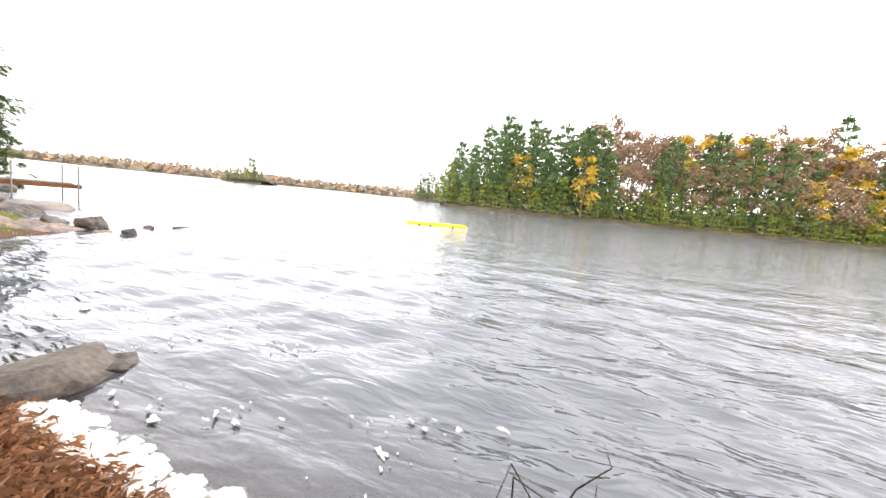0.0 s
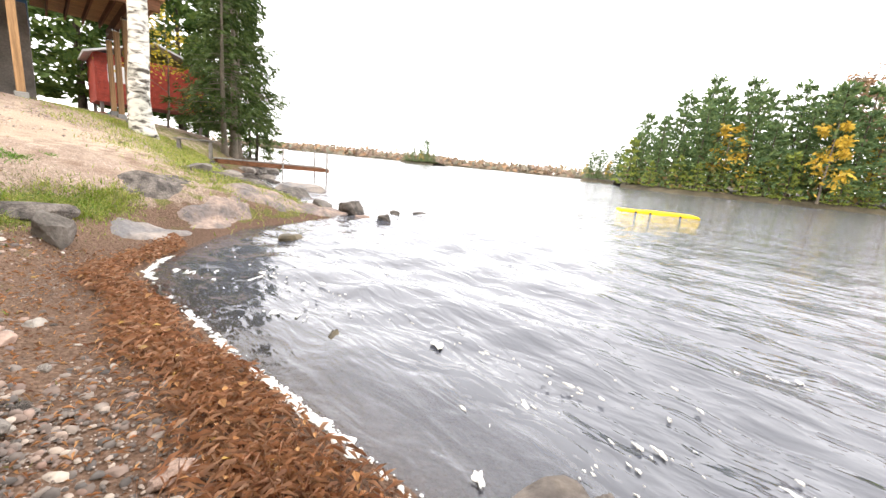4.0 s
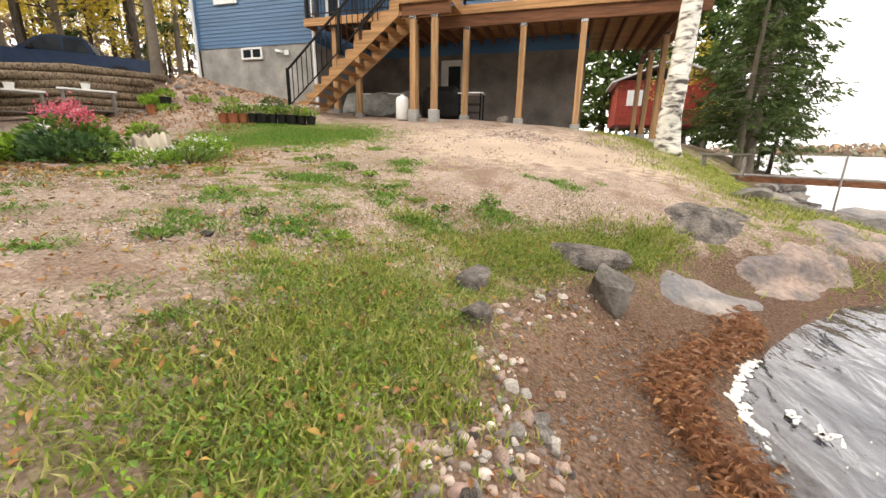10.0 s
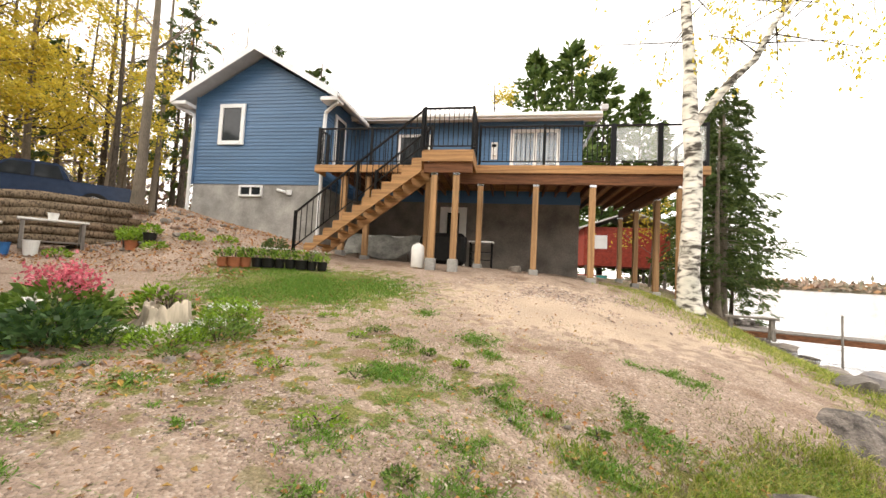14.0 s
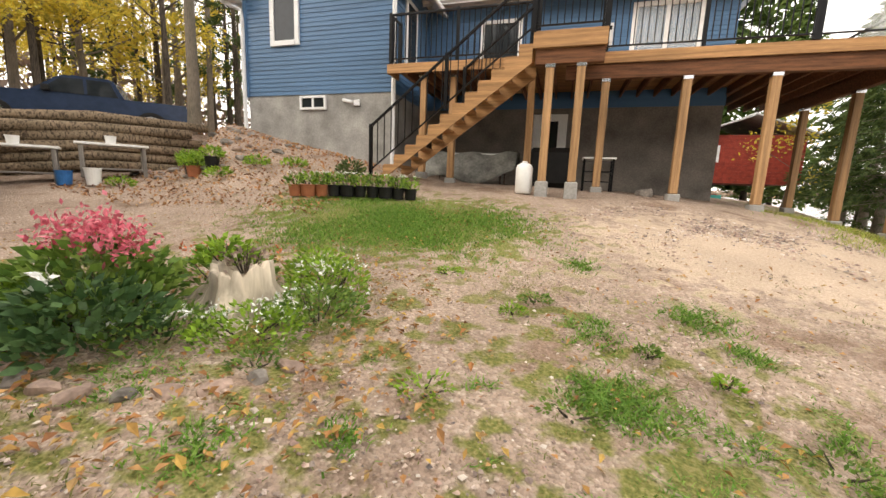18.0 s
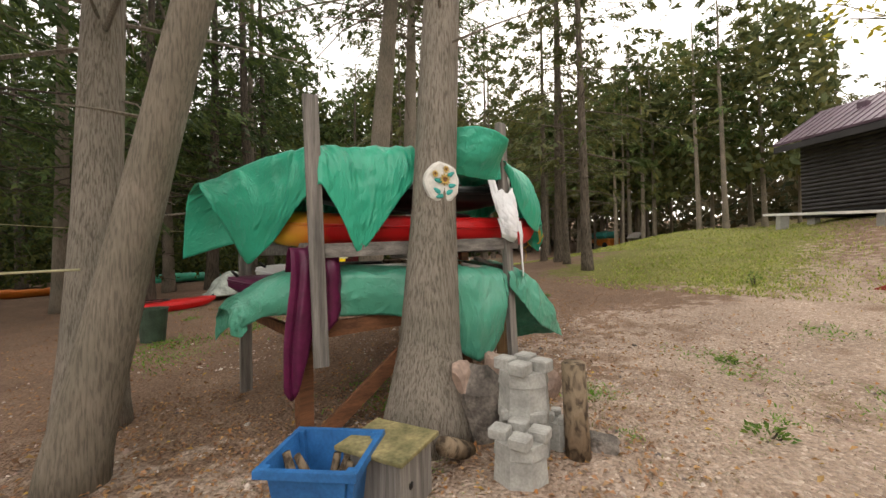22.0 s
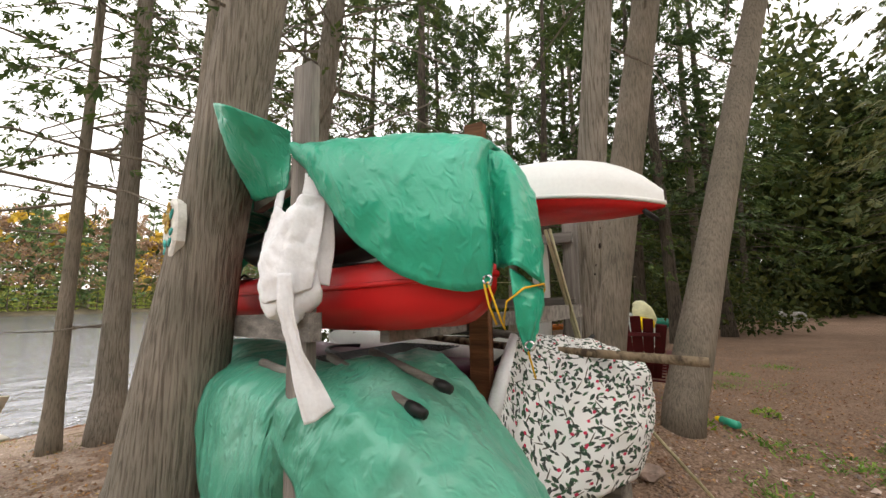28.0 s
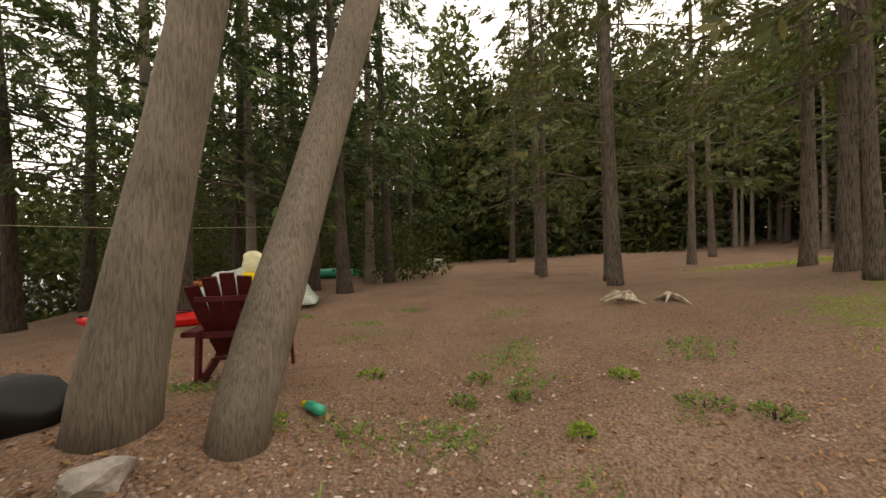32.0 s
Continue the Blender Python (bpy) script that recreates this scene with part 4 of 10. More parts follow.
    for k in range(n_ - 1):
        xa = top.x + run * (k + 1)
        za = top.z - rise * (k + 1)
        here(box("tread", xa, ly0 + 0.0, za - 0.04, xa - run + 0.03, ly0 + 0.98, za, "cedar_deck"))
    for yy in (ly0 - 0.03, ly0 + 0.98):
        bm = bmesh.new()
        pts = [(top.x, top.z - 0.02)]
        for k in range(n_):
            xa = top.x + run * k
            za = top.z - rise * (k + 1) - 0.04
            pts += [(xa, za), (xa + run, za)]
        pts += [(foot.x, foot.z - 0.12), (foot.x + 0.25, foot.z - 0.12), (top.x, top.z - 0.55)]
        f = [bm.verts.new((a, yy, b)) for a, b in pts]
        face = bm.faces.new(f)
        r = bmesh.ops.extrude_face_region(bm, geom=[face])
        bmesh.ops.translate(bm, vec=(0, 0.04, 0), verts=[v for v in r["geom"] if isinstance(v, bmesh.types.BMVert)])
        bmesh.ops.recalc_face_normals(bm, faces=bm.faces)
        here(part("stringer", bm, "cedar_deck"))

    # railings
    def rail(a, b, base_a, base_b, hgt=1.05, step=0.12, glass=False, label="black metal railing with thin upright balusters"):
        rl = thing("railing", Matrix.Translation(a), label, "railing", "deck railings")
        ri = rl.matrix_basis.inverted()

        def put(ob):
            ob.parent, ob.matrix_parent_inverse = rl, ri
            return ob

        a, b = Vector(a), Vector(b)
        za, zb = Vector((0, 0, base_a)), Vector((0, 0, base_b))
        put(beam("top_rail", a + za + Vector((0, 0, hgt)), b + zb + Vector((0, 0, hgt)), 0.045, 0.05, "black_metal"))
        put(beam("bottom_rail", a + za + Vector((0, 0, 0.09)), b + zb + Vector((0, 0, 0.09)), 0.03, 0.03, "black_metal"))
        L = (b - a).length
        for t in (0, 1) if L < 2 else (0, 0.5, 1):
            p = a.lerp(b, t) + za.lerp(zb, t)
            put(beam("newel", p, p + Vector((0, 0, hgt + 0.04)), 0.06, 0.06, "black_metal", up=(1, 0, 0)))
        if glass:
            put(beam("glass_panel", a.lerp(b, 0.03) + za + Vector((0, 0, 0.56)), a.lerp(b, 0.97) + zb + Vector((0, 0, 0.56)), 0.86, 0.008, "glass", bevel=0))
        else:
            n_ = max(2, int(L / step))
            for k in range(1, n_):
                p = a.lerp(b, k / n_) + za.lerp(zb, k / n_)
                put(beam("baluster", p + Vector((0, 0, 0.09)), p + Vector((0, 0, hgt)), 0.018, 0.018, "black_metal", up=(1, 0, 0), bevel=0))

    ly = ly0 + 0.02
    rail((lx0 + 0.03, ly, 0), (lx1 - 0.03, ly, 0), DECK_Z + 0.065, DECK_Z + 0.065)
    rail((lx1 - 0.03, ly + 0.06, 0), (lx1 - 0.03, y0 - 0.02, 0), DECK_Z + 0.065, DECK_Z + 0.065)
    rail((x0 + 0.06, y0 + 0.03, 0), (lx0 - 0.15, y0 + 0.03, 0), DECK_Z, DECK_Z)
    rail((x0 + 0.06, y0 + 0.09, 0), (x0 + 0.06, 15.8, 0), DECK_Z, DECK_Z)
    rail((lx1 + 0.06, y0 + 0.03, 0), (0.75, y0 + 0.03, 0), DECK_Z, DECK_Z)
    for k in range(2):
        rail((0.81 + k * 1.12, y0 + 0.03, 0), (1.87 + k * 1.12, y0 + 0.03, 0), DECK_Z, DECK_Z, glass=True, label="glass railing panel in a black metal frame")
    for k in range(3):
        rail((x1 - 0.06, y0 + 0.1 + k * 1.8, 0), (x1 - 0.06, y0 + 1.85 + k * 1.8, 0), DECK_Z, DECK_Z, glass=True, label="glass railing panel in a black metal frame")
    rail((foot.x - 0.02, ly0 - 0.06, 0), (top.x, ly0 - 0.06, 0), foot.z - 0.02, top.z - 0.02, hgt=1.0, step=0.15, label="sloping black metal stair railing")
    rail((foot.x + 1.7, ly0 + 1.04, 0), (top.x, ly0 + 1.04, 0), foot.z + 1.35, top.z - 0.02, hgt=1.0, step=0.15, label="sloping black metal stair railing")


build_deck()

# ---- trees ----
def sprays(points, dirs, size, rng, flat=0.5, wide=0.2):
    """Small leaf or needle blades, one kite each, at the points and leaning along dirs."""
    n = len(points)
    p, d = np.asarray(points, float), np.asarray(dirs, float)
    d = d + rng.normal(0, 0.45, (n, 3))
    d /= np.linalg.norm(d, axis=1, keepdims=True) + 1e-9
    up = rng.normal(0, 1, (n, 3)) * np.array([1, 1, 1 - flat]) + np.array([0, 0, flat])
    s = np.cross(d, up)
    s /= np.linalg.norm(s, axis=1, keepdims=True) + 1e-9
    k = size * rng.uniform(0.6, 1.4, (n, 1))
    v = np.stack([p, p + d * k * 0.55 + s * k * wide, p + d * k * 1.15, p + d * k * 0.5 - s * k * wide], 1).reshape(-1, 3)
    f = np.arange(n * 4).reshape(n, 4)
    return v, f


def leafy(name, points, dirs, size, material, rng, parent=None, flat=0.5, extra=None, wide=0.28):
    v, f = sprays(points, dirs, size, rng, flat, wide)
    verts, faces = v.tolist(), f.tolist()
    if extra:
        o = len(verts)
        verts += [tuple(q) for q in extra[0]]
        faces += [tuple(i + o for i in q) for q in extra[1]]
    return raw(name, verts, faces, material, parent)


def branch_sticks(segs, sides=4):
    verts, faces = [], []
    for pts, rad in segs:
        v, f = tube_data(pts, rad, sides, cap=False)
        o = len(verts)
        verts += v
        faces += [tuple(i + o for i in q) for q in f]
    return verts, faces


def trunk_points(h, lean, bend, rng, n=9):
    pts = []
    for i in range(n):
        t = i / (n - 1)
        pts.append((lean[0] * h * t + bend * math.sin(t * 3.0) * rng.uniform(0.6, 1.2), lean[1] * h * t + bend * math.cos(t * 2.4 + 1) * rng.uniform(0.6, 1.2) - bend * math.cos(1), h * t))
    pts[0] = (0, 0, -0.15)
    return pts


def make_trunk(h, r, lean, bend, rng, bark, parent, sides=14, flare=1.5, jitter=0.04):
    pts = trunk_points(h, lean, bend, rng)
    rad = [r * (1 - 0.8 * (i / (len(pts) - 1)) ** 1.1) for i in range(len(pts))]
    # root flare
    pts = [pts[0], (pts[1][0] * 0.12, pts[1][1] * 0.12, h / 8 * 0.12)] + [(pts[1][0] * 0.4, pts[1][1] * 0.4, h / 8 * 0.4)] + pts[1:]
    rad = [r * flare, r * (1 + (flare - 1) * 0.62), r * (1 + (flare - 1) * 0.2)] + rad[1:]
    return tube("trunk", pts, rad, bark, parent, sides, jitter, rng), pts


def at_height(pts, z):
    for a, b in zip(pts, pts[1:]):
        if a[2] <= z <= b[2]:
            t = (z - a[2]) / max(1e-6, b[2] - a[2])
            return [a[k] + (b[k] - a[k]) * t for k in range(3)]
    return list(pts[-1])


def fronds(points, dirs, size, rng, wide=0.15, hang=0.25):
    """Feathery sprays: a middle blade and two pairs of side blades each, lying loosely flat and hanging at the tip."""
    p, d = np.asarray(points, float), np.asarray(dirs, float)
    n = len(p)
    d = d + rng.normal(0, 0.30, (n, 3))
    d /= np.linalg.norm(d, axis=1, keepdims=True) + 1e-9
    up = rng.normal(0, 0.55, (n, 3)) + np.array([0, 0, 1.0])
    s = np.cross(d, up)
    s /= np.linalg.norm(s, axis=1, keepdims=True) + 1e-9
    k = size * rng.uniform(0.55, 1.35, (n, 1))
    down = np.array([0, 0, -1.0])
    out = []
    for along, turn, length in ((0.25, 0.0, 0.8), (0.05, 0.75, 0.55), (0.1, -0.75, 0.55), (0.38, 0.6, 0.45), (0.42, -0.6, 0.45)):
        a = turn + rng.normal(0, 0.15, (n, 1))
        b = d * np.cos(a) + s * np.sin(a) + down * hang * rng.uniform(0.2, 1.6, (n, 1)) * (along + 0.5)
        q = np.cross(b, up)
        q /= np.linalg.norm(q, axis=1, keepdims=True) + 1e-9
        o = p + d * k * along
        L = k * length * rng.uniform(0.7, 1.3, (n, 1))
        w = k * wide * rng.uniform(0.7, 1.2, (n, 1))
        out.append(np.stack([o, o + b * L * 0.45 + q * w * 0.5, o + b * L, o + b * L * 0.4 - q * w * 0.5], 1))
    v = np.stack(out, 1).reshape(-1, 3)
    return v, np.arange(n * 20).reshape(n * 5, 4)


def conifer(m, h, r, spread, seed, n, leaf, crown_from=0.25, bark="bark_dark", needle="needles_dark", lean=(0, 0), bend=0.05, droop=0.35, per=14,
            label="tall dark evergreen tree with drooping boughs", dead=0, sides=12, group="evergreens", power=0.8, flare=1.5, wide=0.2, rise=(-0.05, 0.3), seen=0.5, jitter=0.04):
    """Evergreen: a tapered trunk, uneven boughs that sag and turn up, and feathery sprays along their side twigs; dead: bare snags."""
    rng, nr = random.Random(seed), np.random.default_rng(seed)
    t = thing("conifer", m, label, "tree", group)
    _, pts = make_trunk(h, r, lean, bend, rng, bark, t, sides, flare, jitter)
    P, D, segs = [], [], []
    boughs = max(7, n // per)
    for i in range(boughs):
        q = (i + rng.random()) / boughs
        z = h * (crown_from + (0.99 - crown_from) * q)
        L = spread * ((1 - q) ** power) * rng.uniform(0.35, 1.15) + 0.03 * h
        a = i * 2.4 + rng.uniform(-0.8, 0.8)
        c = at_height(pts, z)
        up, sag, curl = rng.uniform(*rise), droop * rng.uniform(0.6, 1.5), rng.uniform(-0.5, 0.5)

        def on(u):
            b = a + curl * u
            return (c[0] + math.cos(b) * L * u, c[1] + math.sin(b) * L * u, c[2] + L * (up * u - sag * u * u + 0.35 * sag * u ** 4))

        for k in range(per):
            u = 0.22 + 0.78 * math.sqrt(rng.random())
            w = rng.gauss(0, 0.16) * L * (1.25 - u)
            x, y, z0 = on(u)
            b = a + curl * u
            P.append((x - math.sin(b) * w, y + math.cos(b) * w, z0 - 0.35 * abs(w) + rng.gauss(0, 0.035) * L))
            side = max(-1.2, min(1.2, 3.0 * w / max(L, 0.1)))
            D.append((math.cos(b + side), math.sin(b + side), up - sag * u - 0.2))
        if rng.random() < seen:
            segs.append(([c, on(0.4), on(0.75), on(0.97)], [0.006 * L + 0.008, 0.0045 * L + 0.005, 0.003 * L + 0.003, 0.002]))
    v, f = fronds(P, D, leaf, nr, wide)
    raw("crown", v.tolist(), f.tolist(), needle, t)
    for i in range(dead):
        z = h * crown_from * rng.uniform(0.3, 1.0)
        a, L = rng.uniform(0, 6.3), rng.uniform(0.4, 1.6)
        c = at_height(pts, z)
        dx, dy = math.cos(a), math.sin(a)
        segs.append(([c, (c[0] + dx * L * .5, c[1] + dy * L * .5, c[2] + rng.uniform(-.1, .12)), (c[0] + dx * L + rng.uniform(-.2, .2), c[1] + dy * L + rng.uniform(-.2, .2), c[2] + rng.uniform(-.5, .1))], [0.014, 0.008, 0.003]))
    if segs:
        v, f = branch_sticks(segs)
        tagged(raw("bough", v, f, bark, t), kind="stuff")
    return t


def dense_conifer(m, h, r, spread, seed, n, leaf, needle, tiers=9, crown_from=0.05, label="dense green cedar", group="dense cedars", power=0.85, bark="bark_dark", ragged=0.35):
    """Evergreen seen from afar: tiers of level boughs of uneven length, each carrying short sprays."""
    rng, nr = random.Random(seed), np.random.default_rng(seed)
    t = thing("conifer", m, label, "tree", group)
    make_trunk(h, r, (0, 0), 0.05, rng, bark, t, 7, 1.4)
    boughs = tiers * 7
    per = max(4, n // boughs)
    P, D = [], []
    for i in range(boughs):
        q = ((i // 7) + 0.5 * rng.random() + 0.25) / tiers
        q = q ** 1.1
        a = i * 0.9 + rng.uniform(-.5, .5) + (i // 7) * 0.4
        L = spread * ((1 - q) ** power * rng.uniform(1 - ragged * 1.6, 1.1) + 0.05)
        z, up = h * (crown_from + (0.97 - crown_from) * q), rng.uniform(-0.12, 0.18) + 0.25 * q
        for k in range(per):
            u = rng.random() ** 0.6
            w = rng.gauss(0, 0.20) * L * (1.15 - 0.6 * u)
            P.append((math.cos(a) * L * u - math.sin(a) * w, math.sin(a) * L * u + math.cos(a) * w, z + L * u * up * 0.6 + rng.gauss(0, 0.010 * h)))
            D.append((math.cos(a), math.sin(a), up + 0.15))
    for k in range(10):
        P.append((rng.gauss(0, .1), rng.gauss(0, .1), h * rng.uniform(0.92, 1.0)))
        D.append((rng.gauss(0, .3), rng.gauss(0, .3), 1))
    v, f = sprays(P, D, leaf, nr, 0.75, 0.26)
    raw("crown", v.tolist(), f.tolist(), needle, t)
    return t


def broadleaf(m, h, r, spread, seed, n, leaf, leaves="leaves_yellow", bark="bark_grey", crown_from=0.4, lean=(0, 0), bend=0.1, label="yellow-leaved autumn tree", limbs=9, twiggy=0, group="autumn trees", sides=10, flare=1.4):
    """Leaf tree: trunk, forking limbs, and leaves in loose clusters round the limb ends."""
    rng, nr = random.Random(seed), np.random.default_rng(seed)
    t = thing("broadleaf_tree", m, label, "tree", group)
    _, pts = make_trunk(h, r, lean, bend, rng, bark, t, sides, flare)
    segs, P, D = [], [], []
    ends = []
    for i in range(limbs):
        q = (i + rng.random()) / limbs
        z = h * (crown_from + (0.97 - crown_from) * q)
        c = at_height(pts, z)
        a, L = i * 2.4 + rng.uniform(-.6, .6), spread * (1 - 0.55 * q) * rng.uniform(0.6, 1.1)
        e = (c[0] + math.cos(a) * L, c[1] + math.sin(a) * L, c[2] + L * rng.uniform(0.25, 0.9))
        mid = tuple((c[k] + e[k]) / 2 + rng.uniform(-.1, .1) * L for k in range(3))
        segs.append(([c, mid, e], [r * 0.32 * (1 - q * .6), r * 0.2 * (1 - q * .6), 0.012]))
        ends.append((e, L))
        for j in range(3):
            u = rng.uniform(0.35, 0.9)
            s = tuple(c[k] + (e[k] - c[k]) * u for k in range(3))
            aa = a + rng.uniform(-1.2, 1.2)
            e2 = (s[0] + math.cos(aa) * L * .5, s[1] + math.sin(aa) * L * .5, s[2] + L * rng.uniform(0.0, 0.5))
            segs.append(([s, e2], [r * 0.12 * (1 - q * .5), 0.008]))
            ends.append((e2, L * 0.6))
    for i in range(twiggy):
        e, L = rng.choice(ends)
        a = rng.uniform(0, 6.3)
        segs.append(([e, (e[0] + math.cos(a) * L * .5, e[1] + math.sin(a) * L * .5, e[2] + L * rng.uniform(0.1, .6))], [0.012, 0.004]))
    for i in range(n):
        e, L = ends[i % len(ends)]
        s = max(0.25, L * 0.32)
        P.append((e[0] + rng.gauss(0, s), e[1] + rng.gauss(0, s), e[2] + rng.gauss(0, s * 0.8)))
        D.append((rng.gauss(0, 1), rng.gauss(0, 1), -0.4))
    v, f = branch_sticks(segs, 5)
    tagged(raw("limb", v, f, bark, t, smooth=True), kind="stuff")
    if n:
        leafy("crown", P, D, leaf, leaves, nr, t, flat=0.3)
    return t


def spot(x, y, turn=0.0, k=1.0, dz=0.0):
    return Matrix.Translation((x, y, gz(x, y) + dz)) @ Matrix.Rotation(turn, 4, "Z") @ Matrix.Diagonal((k, k, k, 1))


def near_trees():
    g = "trees by the boat rack"
    # great cedar that carries the sunflower plaque, leaning west
    conifer(spot(-7.07, 3.62), 13.0, 0.172, 2.4, 11, 2000, 0.16, 0.45, "bark_cedar", "needles_mid", (-0.114, -0.056), 0.01, label="tall cedar with furrowed grey bark beside the boat rack", dead=4, sides=26, group=g, flare=2.1)
    conifer(spot(-5.25, 2.61), 12.0, 0.135, 2.6, 12, 2000, 0.15, 0.45, "bark_grey", "needles_mid", (-0.205, 0.072), 0.01, label="leaning grey trunk of an old cedar", dead=3, sides=22, group=g, flare=1.4)
    conifer(spot(-5.33, 1.65), 13.0, 0.18, 2.6, 13, 2400, 0.16, 0.24, "bark_cedar", "needles_mid", (-0.03, -0.10), 0.02, label="straight grey cedar trunk with dark boughs", dead=5, sides=20, group=g)
    pitted = conifer(spot(-8.48, 1.5), 12.5, 0.118, 2.6, 14, 3000, 0.15, 0.48, "bark_cedar", "needles_mid", (-0.107, 0.032), 0.01, label="cedar trunk pitted by woodpeckers", dead=3, sides=20, group=g, flare=1.35)
    rng = random.Random(31)
    for k in range(18):
        z = 0.35 + k * 0.105 + rng.uniform(-.03, .03)
        a = 2.45 + rng.uniform(-.28, .28)
        bm = bmesh.new()
        bmesh.ops.create_icosphere(bm, subdivisions=2, radius=1)
        w, hh = rng.uniform(.008, .016), rng.uniform(.012, .03)
        for v in bm.verts:
            v.co = Vector((-0.107 * z + (0.106 - .008 * z) * math.cos(a) + v.co.x * w, 0.032 * z + (0.106 - .008 * z) * math.sin(a) + v.co.y * w, z + v.co.z * hh))
        part("pit", bm, "pit_dark", pitted, smooth=True)
    conifer(spot(-8.47, 0.44), 13.0, 0.18, 3.0, 15, 3600, 0.16, 0.40, "bark_grey", "needles_mid", (-0.165, -0.095), 0.01, label="thick leaning cedar trunk by a red chair", dead=3, sides=20, group=g, flare=1.3)
    conifer(spot(-9.14, 0.60), 11.5, 0.155, 2.6, 16, 3200, 0.15, 0.48, "bark_grey", "needles_mid", (-0.252, -0.301), 0.01, label="slender leaning grey cedar trunk", dead=3, sides=20, group=g, flare=1.1)
    conifer(spot(-3.2, 2.34), 11.0, 0.15, 2.8, 17, 2400, 0.17, 0.30, "bark_cedar", "needles_mid", (0.01, 0.01), 0.05, label="straight cedar between the rack and the lake", dead=4, sides=16, group=g)
    conifer(spot(-3.05, 2.80), 9.5, 0.085, 2.2, 18, 1700, 0.16, 0.30, "bark_grey", "needles_mid", (0.02, 0.0), 0.05, label="slim cedar between the rack and the lake", dead=3, sides=12, group=g)
    base = [conifer(spot(-9.29, -8.67), 15, 0.18, 3.4, 21, 1500, 0.33, 0.22, "bark_dark", "needles_dark", (0.02, 0.01), 0.08, dead=8, label="tall forest cedar with dark hanging boughs", group="forest cedars"),
            conifer(spot(-10.06, -11.9), 17, 0.17, 3.2, 22, 1500, 0.33, 0.28, "bark_grey", "needles_mid", (-0.02, 0.02), 0.08, dead=10, label="tall forest cedar with dark hanging boughs", group="forest cedars"),
            conifer(spot(-10.77, -11.52), 16, 0.18, 3.6, 23, 1500, 0.33, 0.18, "bark_dark", "needles_mid", (0.01, -0.03), 0.1, dead=8, label="tall forest cedar with dark hanging boughs", group="forest cedars")]
    slim = conifer(spot(-15.29, -4.73), 14, 0.13, 2.9, 24, 1000, 0.34, 0.22, "bark_brown", "needles_olive", (0.01, 0.01), 0.08, dead=14, label="slender forest cedar with a thin crown", group="slender cedars")
    rng = random.Random(5)
    for x, y, r in ((-8.26, -9.8, 1.0), (-3.1, -4.5, 1.0), (0.4, -6.0, .9), (-4.6, -8.0, 1.0), (-1.5, -11.0, 1.0), (-6.2, -6.0, .9), (-2.4, -7.2, .9), (-5.6, -11.5, 1.0), (-7.4, -13.5, 1.0), (-0.4, -9.0, .9), (-12.6, -21.5, 1.0), (-18.2, -18.2, 1.0), (-20.9, -24.0, 1.0)):
        copy_thing(base[int(x * 7) % 3], spot(x, y, rng.uniform(0, 6), r * rng.uniform(0.85, 1.1)))
    for x, y, k in ((-15.9, -9.75, 1.1), (-16.33, -0.88, .7), (-17.07, -1.65, .95), (-18.29, -3.06, .85), (-15.2, 0.42, .95), (-16.3, -6.4, .9), (-21.3, -8.9, .95), (-24.7, -11.3, 1.0), (-15.65, -9.0, .8), (-2.2, -1.6, .85), (-0.6, -2.6, .9)):
        copy_thing(slim, spot(x, y, rng.uniform(0, 6), k))
    # woods to the south and south-west, beyond the clearing
    n = 0
    while n < 50:
        x, y = rng.uniform(-44, 0), rng.uniform(-46, -9)
        if (x < -13 and y > -18 and x > -34) or shore(y) - x < 1.5:
            continue
        if -14 < x < -9.8 and y > -22:
            continue
        copy_thing(base[n % 3], spot(x, y, rng.uniform(0, 6), rng.uniform(0.75, 1.1)))
        n += 1
    # wooded slope west of the field: pale trunks, high crowns
    tall = [conifer(spot(-33, -6), 14, 0.15, 2.6, 31, 440, 0.54, 0.46, "bark_grey", "needles_olive", (0.01, 0.02), 0.1, dead=14, label="pale-trunked forest tree with a high crown", group="forest edge", power=0.55),
            conifer(spot(-35, 1), 13, 0.14, 2.6, 32, 440, 0.54, 0.42, "bark_grey", "needles_mid", (-0.02, 0.0), 0.1, dead=14, label="pale-trunked forest tree with a high crown", group="forest edge", power=0.5)]
    for i in range(84):
        y = rng.uniform(-30, 6)
        x = -31 - rng.random() ** 1.3 * 16 - max(0, -y - 8) * 0.25
        k = rng.uniform(0.8, 1.05) * (1.0 if y < 2 else 0.75)
        if y > 0 and x > -36:
            continue
        copy_thing(tall[i % 2], spot(x, y, rng.uniform(0, 6), k))


